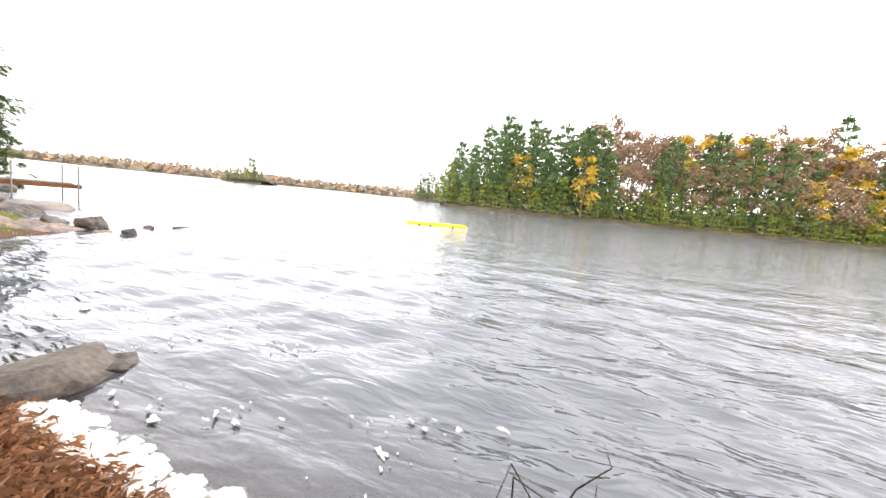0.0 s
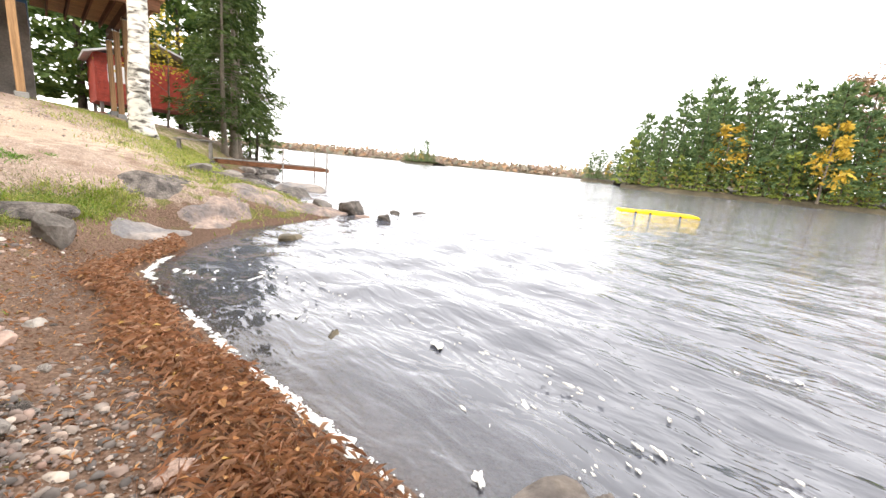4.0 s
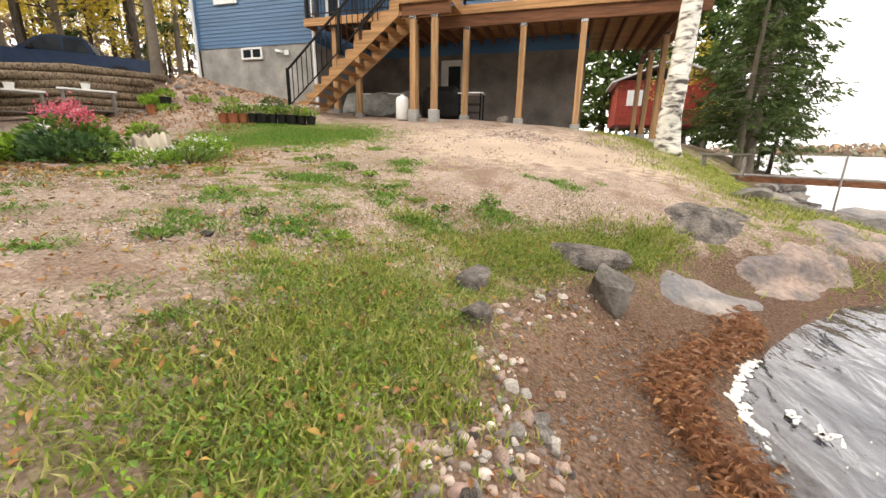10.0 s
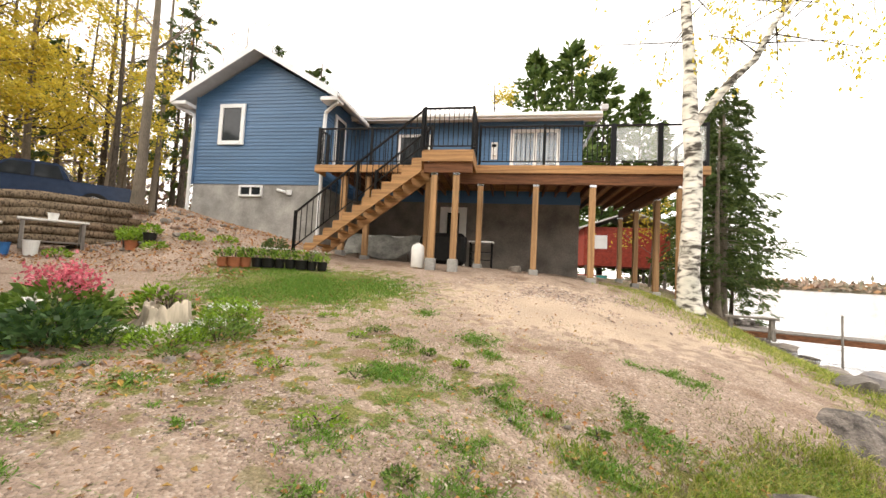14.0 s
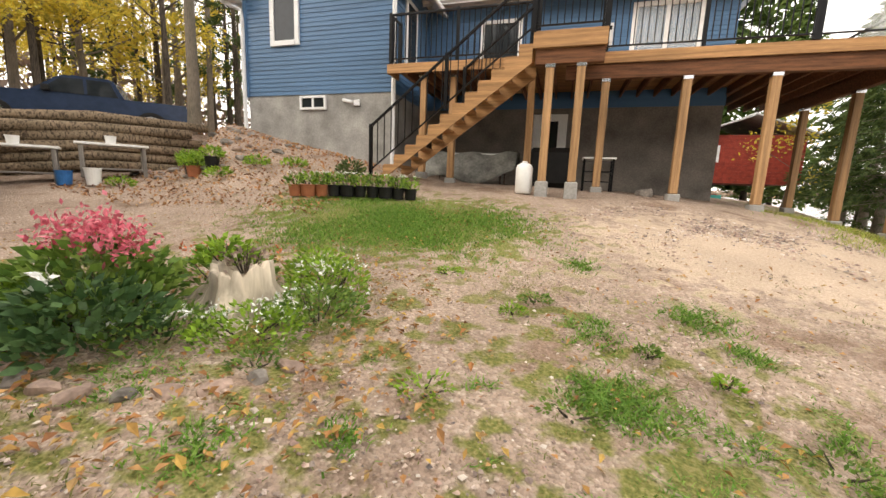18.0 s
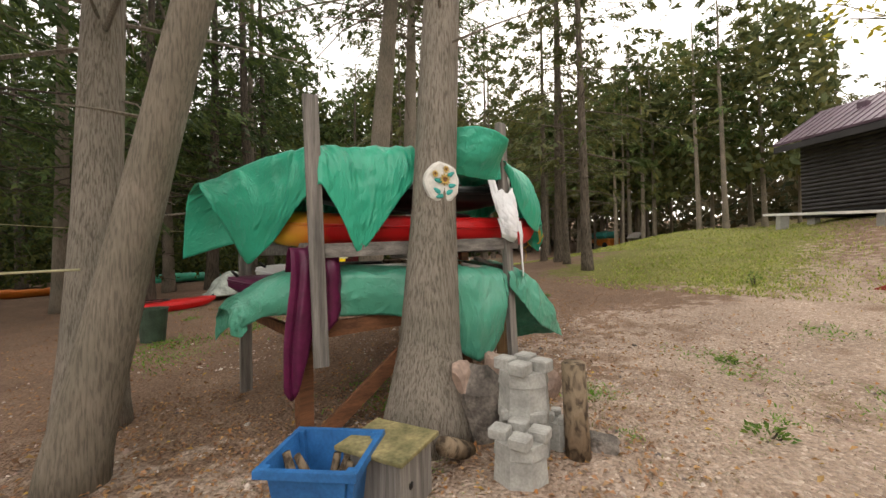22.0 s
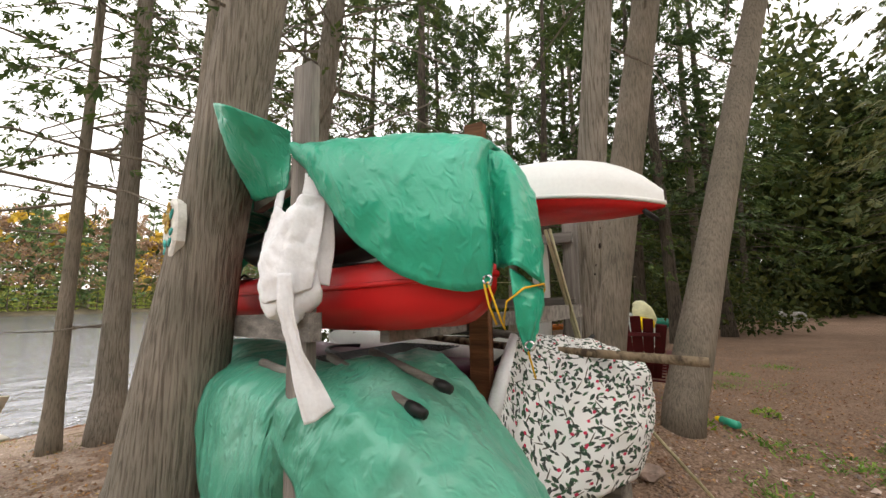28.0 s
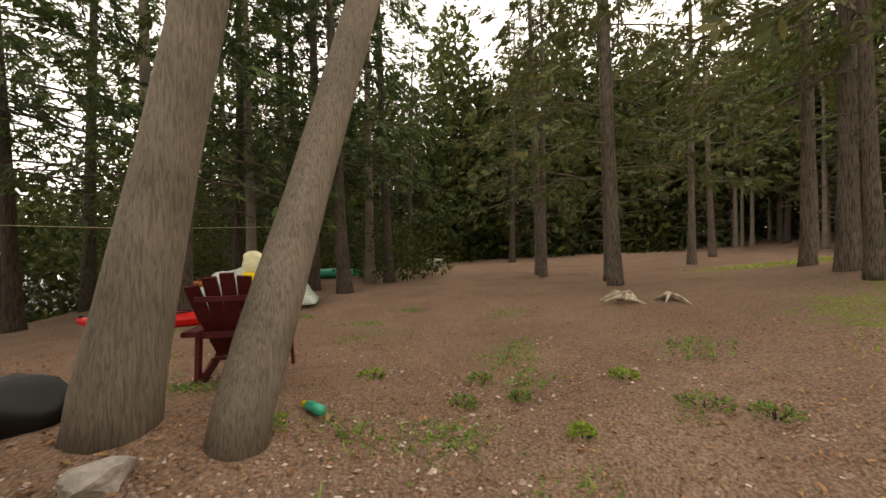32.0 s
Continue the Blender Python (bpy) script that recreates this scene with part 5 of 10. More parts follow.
def yellow_wood():
    """Bare and golden trees on the slope behind shed, truck and house."""
    rng = random.Random(8)
    gold = [broadleaf(spot(-23.5, 15.0), 11, 0.16, 2.6, 41, 2600, 0.16, "leaves_yellow", "bark_grey", 0.22, (0.02, 0.0), label="golden maple on the slope behind the shed", twiggy=30),
            broadleaf(spot(-24.0, 19.0), 13, 0.15, 2.6, 42, 2200, 0.16, "leaves_yellow", "bark_dark", 0.28, (-0.02, 0.01), label="golden maple on the slope behind the shed", twiggy=40)]
    bare = [broadleaf(spot(-26, 16), 14, 0.13, 2.2, 43, 160, 0.16, "leaves_orange", "bark_grey", 0.35, (0.01, 0.02), label="thin grey tree that has shed most leaves", twiggy=90, group="bare trees", limbs=12),
            broadleaf(spot(-28, 15), 15, 0.15, 2.4, 44, 60, 0.16, "leaves_yellow", "bark_dark", 0.4, (-0.01, 0.01), label="thin grey tree that has shed most leaves", twiggy=90, group="bare trees", limbs=12)]
    for x, y, k in ((-19.4, 12.4, .8), (-20.9, 13.8, .85), (-21.5, 16.0, .9), (-27.5, 12.2, .7), (-23.0, 15.5, 1.1), (-18.5, 18.5, .9), (-26.5, 13.8, 1.1), (-22.0, 21.0, 1.0)):
        copy_thing(gold[int(x * 10) % 2], spot(x, y, rng.uniform(0, 6), k))
    for i in range(58):
        x, y = rng.uniform(-46, -19), rng.uniform(9, 36)
        if (y < 20 and x > -22) or y < 11.5 + 0.35 * (-x - 22):
            continue
        src = gold[i % 2] if i % 5 < 3 else bare[i % 2]
        copy_thing(src, spot(x, y, rng.uniform(0, 6), rng.uniform(0.8, 1.2)))
    green = conifer(spot(-19.5, 23), 12, 0.16, 2.6, 45, 700, 0.5, 0.2, "bark_dark", "needles_mid", label="green hemlock among the bare trees", group="hemlocks")
    for x, y, k in ((-23, 26, 1.0), (-26.5, 22, .9), (-17.5, 27, 1.0), (-15, 29, 1.0), (-28, 28, 1.1)):
        copy_thing(green, spot(x, y, rng.uniform(0, 6), k))
    # tree beside the log wall and the twin trunks by the shed
    broadleaf(spot(-13.9, 15.6), 12, 0.17, 2.0, 46, 100, 0.15, "leaves_yellow", "bark_grey", 0.45, (0.0, 0.02), label="grey tree trunk at the end of the log wall", twiggy=60, group="bare trees")
    for x, y, ln, sd in ((-15.3, 6.65, (0.0, 0.012), 47), (-15.35, 6.75, (-0.01, 0.09), 48), (-15.5, 6.6, (0.02, -0.04), 49)):
        broadleaf(spot(x, y), 7.6, 0.085, 1.3, sd, 520, 0.12, "leaves_maple", "bark_grey", 0.42, ln, label="slim grey maple stem beside the white shed", twiggy=30, group="maple stems")
    # evergreens behind the house and along the shore
    back = dense_conifer(spot(2.4, 35.0), 18.0, 0.2, 4.6, 51, 4200, 0.5, "needles_lush", 15, 0.04, "full green cedar behind the house", "cedars behind the house", 0.62, ragged=0.5)
    for x, y, k in ((5.0, 36.0, .92), (-0.2, 36.5, 1.0), (7.4, 35.0, .8), (9.2, 36.0, .7)):
        copy_thing(back, spot(x, y, rng.uniform(0, 6), k))
    copy_thing(gold[1], spot(-3.0, 29.0, 1.0, 0.9))
    sh = conifer(spot(6.8, 22.3), 9.8, 0.16, 2.3, 52, 2600, 0.32, 0.14, "bark_grey", "needles_mid", (0.0, 0.01), label="shore cedar with grey twin trunks", group="shore cedars")
    for x, y, k in ((7.5, 24.0, 1.0), (8.2, 26.0, .95), (6.1, 21.2, .75), (8.6, 28.0, .9)):
        copy_thing(sh, spot(x, y, rng.uniform(0, 6), k))
    low = conifer(spot(9.5, 27.0), 4.4, 0.1, 1.6, 53, 620, 0.3, 0.05, "bark_dark", "needles_mid", label="young pine at the water's edge", group="young pines")
    copy_thing(low, spot(10.0, 29.5, 2.0, 0.9))
    broadleaf(spot(4.6, 24.0), 4.5, 0.05, 1.2, 54, 700, 0.12, "leaves_yellow", "bark_grey", 0.15, label="small yellow sapling under the cedars", limbs=8)


def birch():
    """White birch in front of the deck, forking low."""
    rng, nr = random.Random(3), np.random.default_rng(3)
    x, y = 2.32, 14.5
    t = thing("birch_tree", spot(x, y), "white birch with black-marked peeling bark by the deck", "tree")
    main = [(0.02, 0, -0.2), (0.0, 0, 0.15), (-0.03, 0, 0.8), (0.05, 0.05, 2.2), (0.08, 0.1, 3.6), (0.0, 0.1, 4.6), (0.02, 0.2, 5.8), (-0.1, 0.2, 7.5), (0.1, 0.3, 9.5), (0.0, 0.2, 11.0)]
    tube("trunk", main, [.36, .26, .22, .20, .19, .17, .14, .11, .07, .03], "bark_birch", t, 18, 0.03, rng)
    limb = [(0.02, 0.1, 4.2), (0.35, 0.0, 4.75), (0.75, -0.1, 5.3), (1.2, -0.2, 5.75), (1.6, -0.2, 6.6), (2.3, -0.3, 7.6), (3.2, -0.3, 8.2), (4.3, -0.4, 8.6), (5.2, -0.4, 8.3)]
    tube("limb", limb, [.11, .10, .085, .075, .06, .045, .03, .02, .008], "bark_birch", t, 12, 0.04, rng)
    segs, P, D = [], [], []
    for i in range(64):
        src = main[4:] if i % 2 else limb[3:]
        k = rng.randrange(len(src) - 1)
        u = rng.random()
        c = tuple(src[k][j] + (src[k + 1][j] - src[k][j]) * u for j in range(3))
        a, L = rng.uniform(0, 6.3), rng.uniform(0.8, 2.0)
        if i % 2 and c[2] < 6:
            continue
        e = (c[0] + math.cos(a) * L, c[1] + math.sin(a) * L, c[2] + rng.uniform(-0.3, 0.5))
        d = (e[0] + math.cos(a) * .3, e[1] + math.sin(a) * .3, e[2] - rng.uniform(0.5, 1.6))
        segs.append(([c, e, d], [.02, .01, .004]))
        for j in range(26):
            v = rng.random()
            P.append(tuple(e[m_] + (d[m_] - e[m_]) * v + rng.gauss(0, 0.14) for m_ in range(3)))
            D.append((rng.gauss(0, .5), rng.gauss(0, .5), -1))
    v, f = branch_sticks(segs)
    tagged(raw("twig", v, f, "bark_dark", t), kind="stuff")
    leafy("crown", P, D, 0.11, "leaves_yellow", nr, t)


def shore_birch():
    """A slim birch leaning over the water south of the beach, with a thin crown."""
    rng, nr = random.Random(23), np.random.default_rng(23)
    x, y = -0.35, 0.05
    t = thing("birch_tree", spot(x, y), "leaning birch with pale bark between the rack and the lake", "tree")
    pts = [(0, 0, -.2), (.02, .0, .2), (-.05, -.25, 1.0), (-.15, -.55, 2.0), (-.35, -.8, 3.2), (-.5, -.9, 4.6), (-.6, -1.0, 6.2), (-.5, -1.1, 8.0)]
    tube("trunk", pts, [.13, .11, .10, .095, .085, .07, .05, .02], "bark_birch", t, 14, .04, rng)
    segs, P, D = [], [], []
    for i in range(34):
        c = at_height(pts, rng.uniform(2.6, 7.8))
        a, L = rng.uniform(0, 6.3), rng.uniform(.6, 1.7)
        e = (c[0] + math.cos(a) * L, c[1] + math.sin(a) * L, c[2] + rng.uniform(0, .6))
        segs.append(([c, e], [.014, .004]))
        for _ in range(40):
            P.append(tuple(e[k] + rng.gauss(0, .3) for k in range(3)))
            D.append((rng.gauss(0, 1), rng.gauss(0, 1), -.6))
    v, f = branch_sticks(segs)
    tagged(raw("twig", v, f, "bark_dark", t), kind="stuff")
    leafy("crown", P, D, 0.09, "thicket_leaves", nr, t)


# ---- across the lake ----
def far_shores():
    rng = random.Random(17)
    o, f, r = Vector((0.2, 0.9, 0)), Vector((0.92, 0.39, 0)), Vector((0.39, -0.92, 0))

    def place(depth, side):
        p = o + f * depth + r * side
        return p.x, p.y

    def bank(name, pts, back, rise, label):
        """A wooded bank: the waterline, a low lip and the land behind it."""
        verts, faces = [], []
        for i, (d, s) in enumerate(pts):
            for k, (bd, bz) in enumerate(((-3, -2.0), (0, 0.15), (1.5, 0.9), (10, 1.0 + rise[i] * 0.25), (back, 1.0 + rise[i]), (back + 60, -4))):
                x, y = place(d + bd, s + rng.uniform(-.4, .4))
                verts.append((x, y, bz + (rng.uniform(-.2, .2) if k in (2, 3) else 0)))
        for i in range(len(pts) - 1):
            for k in range(5):
                a = i * 6 + k
                faces.append((a, a + 6, a + 7, a + 1))
        ob = raw(name, verts, faces, "far_bank", smooth=True)
        return tagged(ob, label, "shore", kind="structure")

    n = 30
    line = [(104 + (6 * (i / n) if i else 10) - 14 * max(0, i / n - 0.6), 3 + i * 8.0) for i in range(n + 1)]
    bank("far_shore_wooded", line, 55, [2 + 10 * min(1, max(0, i / n - 0.2) * 1.6) for i in range(n + 1)], "wooded bank across the water")
    kinds = [dense_conifer(Matrix.Translation((*place(112, 22), 1.0)), 22, 0.3, 8.8, 61, 1500, 0.92, "needles_far", 12, 0.05, "tall pine on the far bank", "pines on the far bank", 0.75),
             dense_conifer(Matrix.Translation((*place(113, 44), 1.0)), 25, 0.3, 8.2, 62, 1500, 0.92, "needles_far", 11, 0.10, "tall pine on the far bank", "pines on the far bank", 0.6, ragged=0.65),
             dense_conifer(Matrix.Translation((*place(109, 63), 1.0)), 11, 0.2, 4.0, 63, 550, 0.8, "needles_lime", 6, 0.0, "bushy cedar at the far waterline", "cedars on the far bank", 0.8)]
    gold = broadleaf(Matrix.Translation((*place(113, 52), 1.5)), 15, 0.25, 4.0, 64, 800, 0.8, "leaves_gold", "bark_grey", 0.2, label="yellow tree among the far pines", group="yellow trees on the far bank", sides=6)
    rust = broadleaf(Matrix.Translation((*place(134, 80), 4)), 15, 0.25, 4.4, 65, 900, 0.6, "leaves_russet", "bark_grey", 0.22, label="bare russet tree on the far slope", group="russet trees on the far bank", sides=6, twiggy=40)
    for i in range(210):
        s = 5 + i * 1.12
        q = i / 210
        row = i % 4
        d0 = np.interp(s, [a[1] for a in line], [a[0] for a in line])
        dep = d0 + (2.2, 5, 14, 26)[row] + rng.uniform(-1, 2)
        z = (0.9, 1.0, 2.5 + 6 * q, 4 + 15 * q)[row]
        x, y = place(dep, s + rng.uniform(-1, 1))
        if row == 0:
            src, k = kinds[2], rng.uniform(0.5, 1.0)
        elif q > 0.2 and rng.random() < (0, 0.5, 0.72, 0.9)[row]:
            src, k = (gold if rng.random() < 0.2 else rust), rng.uniform(1.2, 1.7) * (0.72 if row == 1 else 1)
        else:
            src, k = kinds[i // 4 % 2], rng.uniform(0.68, 1.08) * (0.75 if q < 0.05 else 1) * (1 + 0.35 * q)
        if rng.random() < 0.05:
            src = gold
        copy_thing(src, Matrix.Translation((x, y, z)) @ Matrix.Rotation(rng.uniform(0, 6), 4, "Z") @ Matrix.Diagonal((k, k, k * rng.uniform(.9, 1.1), 1)))
    P, C = [], np.random.default_rng(9)
    for i in range(14000):
        s = C.uniform(4, 243)
        d0 = np.interp(s, [a[1] for a in line], [a[0] for a in line])
        b = C.random() ** 0.8 * 20 + 1.5
        x, y = place(d0 + b, s)
        top = (6 + 3.0 * math.sin(s * 0.37) + 2.5 * math.sin(s * 0.93 + 1) + 7 * min(1, max(0, (s - 55) / 25))) * min(1, (s - 1) / 12)
        P.append((x, y, 0.8 + b * 0.13 + C.random() ** 1.2 * top))
    tagged(leafy("far_undergrowth", P, C.normal(0, 1, (len(P), 3)) + np.array([0, 0, .6]), 1.15, "far_mixed", C, flat=0.2), "mixed green and russet thicket along the far bank", "woods", kind="stuff")
    # point beyond, smaller with distance
    pt = [(215 + 2 * i, -12 + 4.5 * i) for i in range(9)]
    bank("far_shore_point", pt, 20, [2] * 9, "low wooded point farther up the lake")
    for i in range(16):
        x, y = place(220 + rng.uniform(0, 8), -11 + i * 2.3)
        copy_thing(kinds[i % 2] if i % 5 else gold, Matrix.Translation((x, y, 1.0)) @ Matrix.Diagonal((.6, .6, .55 + .03 * i, 1)))
    # island
    isl = [(250, -136 + 5 * i) for i in range(6)]
    bank("far_shore_island", isl, 6, [1.5] * 6, "small island with a few trees")
    for i in range(9):
        x, y = place(252 + rng.uniform(0, 5), -134 + i * 2.6)
        k = (.30, .36, .34, .5, .42, .55, .72, .6, .35)[i]
        copy_thing(gold if i == 5 else kinds[i % 2], Matrix.Translation((x, y, 1)) @ Matrix.Diagonal((k, k, k, 1)))
    # the end of the lake: low hills of mixed autumn woods
    ln = [(760 + 40 * math.sin(i * 0.7), -1000 + 70 * i) for i in range(22)]
    bank("far_shore_hills", ln, 120, [10 + 7 * math.sin(i * 0.9) + 4 * math.sin(i * 2.3) for i in range(22)], "low autumn hills at the end of the lake")
    nr = np.random.default_rng(4)
    P = []
    for i in range(7000):
        s = rng.uniform(-1000, 470)
        b = rng.random() ** 1.5 * 110
        d = 764 + 40 * math.sin((s + 1000) / 70 * 0.7) + b
        x, y = place(d, s)
        P.append((x, y, 1 + b * 0.10 + rng.uniform(0, 7)))
    tagged(leafy("far_woods", P, nr.normal(0, 1, (len(P), 3)), 9.0, "far_autumn", nr, flat=0.1), "autumn woods in rust and dull green far off", "woods", kind="stuff")


island_mat("leaves_gold", [(0.50, 0.36, 0.04), (0.62, 0.40, 0.05), (0.40, 0.30, 0.05)], 0.7, translucent=0.3)
island_mat("needles_far", [(0.07, 0.125, 0.055), (0.11, 0.175, 0.07), (0.17, 0.23, 0.075), (0.09, 0.145, 0.065)], 0.8, translucent=0.3)
island_mat("leaves_russet", [(0.30, 0.19, 0.13), (0.25, 0.18, 0.13), (0.38, 0.20, 0.10), (0.22, 0.17, 0.12), (0.30, 0.24, 0.12)], 0.85, translucent=0.25)
island_mat("far_mixed", [(0.05, 0.085, 0.03), (0.09, 0.14, 0.035), (0.15, 0.18, 0.04), (0.06, 0.10, 0.035), (0.30, 0.22, 0.06), (0.20, 0.13, 0.09), (0.07, 0.12, 0.04)], 0.85, translucent=0.25)
island_mat("leaves_maple", [(0.30, 0.30, 0.04), (0.50, 0.40, 0.04), (0.20, 0.24, 0.04)], 0.6, translucent=0.45)
island_mat("needles_lush", [(0.05, 0.09, 0.025), (0.09, 0.15, 0.035), (0.16, 0.22, 0.05)], 0.75, translucent=0.3)
island_mat("thicket_leaves", [(0.026, 0.044, 0.011), (0.05, 0.072, 0.018), (0.10, 0.11, 0.022), (0.018, 0.030, 0.010)], 0.8, translucent=0.25)
island_mat("needles_lime", [(0.13, 0.18, 0.035), (0.21, 0.26, 0.05), (0.28, 0.30, 0.06)], 0.8, translucent=0.2)
island_mat("far_autumn", [(0.30, 0.20, 0.16), (0.22, 0.18, 0.14), (0.38, 0.23, 0.13), (0.17, 0.19, 0.14), (0.30, 0.22, 0.17)], 0.9)
mat("far_bank", (0.09, 0.075, 0.045), 0.95, vary=0.3, scale=0.3, fine=3, bump=0.0)
near_trees()
yellow_wood()
birch()
shore_birch()
far_shores()

# ---- boat rack, boats and tarps ----
def cloth(name, label, sections, material, seed=1, nu=90, nv=44, fold=0.02, thick=0.004, category="tarp", crease=0.011):
    """A sheet through sections: each a list of points from one hem over the top to the other hem, with soft folds and sharp crinkles."""
    def resample(pts, n):
        p = np.array(pts, float)
        s = np.r_[0, np.cumsum(np.linalg.norm(np.diff(p, axis=0), axis=1))]
        return np.stack([np.interp(np.linspace(0, s[-1], n), s, p[:, k]) for k in range(3)], 1)

    rows = np.array([resample(s, nv) for s in sections])
    src = np.linspace(0, 1, len(sections))
    us = np.linspace(0, 1, nu)
    grid = np.zeros((nu, nv, 3))
    for j in range(nv):
        for k in range(3):
            grid[:, j, k] = np.interp(us, src, rows[:, j, k])
    # soften the joins a little
    for _ in range(3):
        g = grid.copy()
        g[1:-1] = (grid[:-2] + 2 * grid[1:-1] + grid[2:]) / 4
        g[:, 1:-1] = (g[:, :-2] + 2 * g[:, 1:-1] + g[:, 2:]) / 4
        grid = g
    verts = []
    nrm = np.cross(np.gradient(grid, axis=0), np.gradient(grid, axis=1))
    nrm /= np.linalg.norm(nrm, axis=2, keepdims=True) + 1e-9
    for i in range(nu):
        for j in range(nv):
            p = Vector(grid[i, j])
            w = Vector((noise.noise(p * 3 + Vector((seed, 0, 0))), noise.noise(p * 3 + Vector((0, seed, 0))), 0)) * 0.12
            soft = noise.noise(Vector((i / nu * (9 if nu > 60 else 3.5) + seed * 7, j / nv * 1.6, seed))) * 0.8 + noise.noise(p * 4.5 + Vector((seed, 0, 0))) * 0.6
            sharp = (0.5 - abs(noise.noise((p + w) * 7.5 + Vector((0, 0, seed))))) + 0.7 * (0.4 - abs(noise.noise((p + w * 0.6) * 16 + Vector((seed, seed, 0))))) + 0.4 * (0.4 - abs(noise.noise((p + w) * 34)))
            edge = 0.35 + 0.65 * min(1, 6 * j / nv, 6 * (nv - 1 - j) / nv)
            verts.append(p + Vector(nrm[i, j]) * (soft * fold * edge + sharp * crease))
    faces = [(i * nv + j, (i + 1) * nv + j, (i + 1) * nv + j + 1, i * nv + j + 1) for i in range(nu - 1) for j in range(nv - 1)]
    ob = raw(name, verts, faces, material, smooth=True)
    across = np.linalg.norm(np.diff(grid, axis=0), axis=2).mean(1).sum()
    down = np.linalg.norm(np.diff(grid, axis=1), axis=2).mean(0).sum()
    uv = ob.data.uv_layers.new(name="weave").data
    for lp in ob.data.loops:
        i, j = divmod(lp.vertex_index, nv)
        uv[lp.index].uv = (i / nu * across, j / nv * down)
    md = ob.modifiers.new("thickness", "SOLIDIFY")
    md.thickness = thick
    return tagged(ob, label, category)


def kayak(name, label, m, length, beam_w, depth, hull_col, deck_col, tall=5, rock=0.10, deck=0.40):
    """A plastic kayak: hull and deck shells meeting at a rolled seam, cockpit rim and carry handles."""
    t = thing(name, m, label, "kayak")
    nu, nv = 36, 12

    def shell(sign, top):
        v, f = [], []
        for i in range(nu + 1):
            u = i / nu * 2 - 1
            w = beam_w / 2 * (1 - abs(u) ** 2.6) ** 0.75
            rocker = rock * abs(u) ** 3
            h = depth * (0.62 if top < 0 else deck) * (1 - abs(u) ** tall * 0.75)
            for j in range(nv + 1):
                a = math.pi * j / nv
                y = -math.cos(a) * w
                z = rocker + (math.sin(a) ** 0.7) * h * top
                if top < 0 and 0.25 < j / nv < 0.75:
                    z += 0.02 * math.cos((j / nv - 0.5) * 12)
                v.append((u * length / 2, y, z))
        for i in range(nu):
            for j in range(nv):
                a = i * (nv + 1) + j
                f.append((a, a + nv + 1, a + nv + 2, a + 1))
        return v, f

    v, f = shell(1, -1)
    raw("hull", v, f, hull_col, t, smooth=True)
    v, f = shell(1, 1)
    raw("deck_shell", v, f, deck_col, t, smooth=True)
    seam = []
    for s in (-1, 1):
        for i in range(nu + 1):
            u = (i / nu * 2 - 1) * s
            seam.append((u * length / 2, s * beam_w / 2 * (1 - abs(u) ** 2.6) ** 0.75, rock * abs(u) ** 3))
    tube("seam", seam, 0.012, hull_col, t, 5)
    tube("cockpit_rim", [(0.45 * math.cos(a) + 0.05, 0.24 * math.sin(a), depth * (deck + 0.02)) for a in np.linspace(0, 6.28, 20)], 0.015, "black_plastic", t, 6)
    for s in (-1, 1):
        tube("deck_line", [(s * length * u_, w_, 0.10 * (2 * u_) ** 3 + depth * (deck - .03) * (1 - (2 * u_) ** 5 * .75) * (1 - (w_ / (beam_w * .5)) ** 2) ** .3) for u_, w_ in ((.20, -.16), (.27, .10), (.33, -.12), (.39, .06), (.43, 0))], 0.006, "black_plastic", t, 5)
        tube("carry_handle", [(s * length * 0.47, -0.05, 0.13), (s * length * 0.485, 0, 0.17), (s * length * 0.47, 0.05, 0.13)], 0.012, "black_plastic", t, 6)
    return t


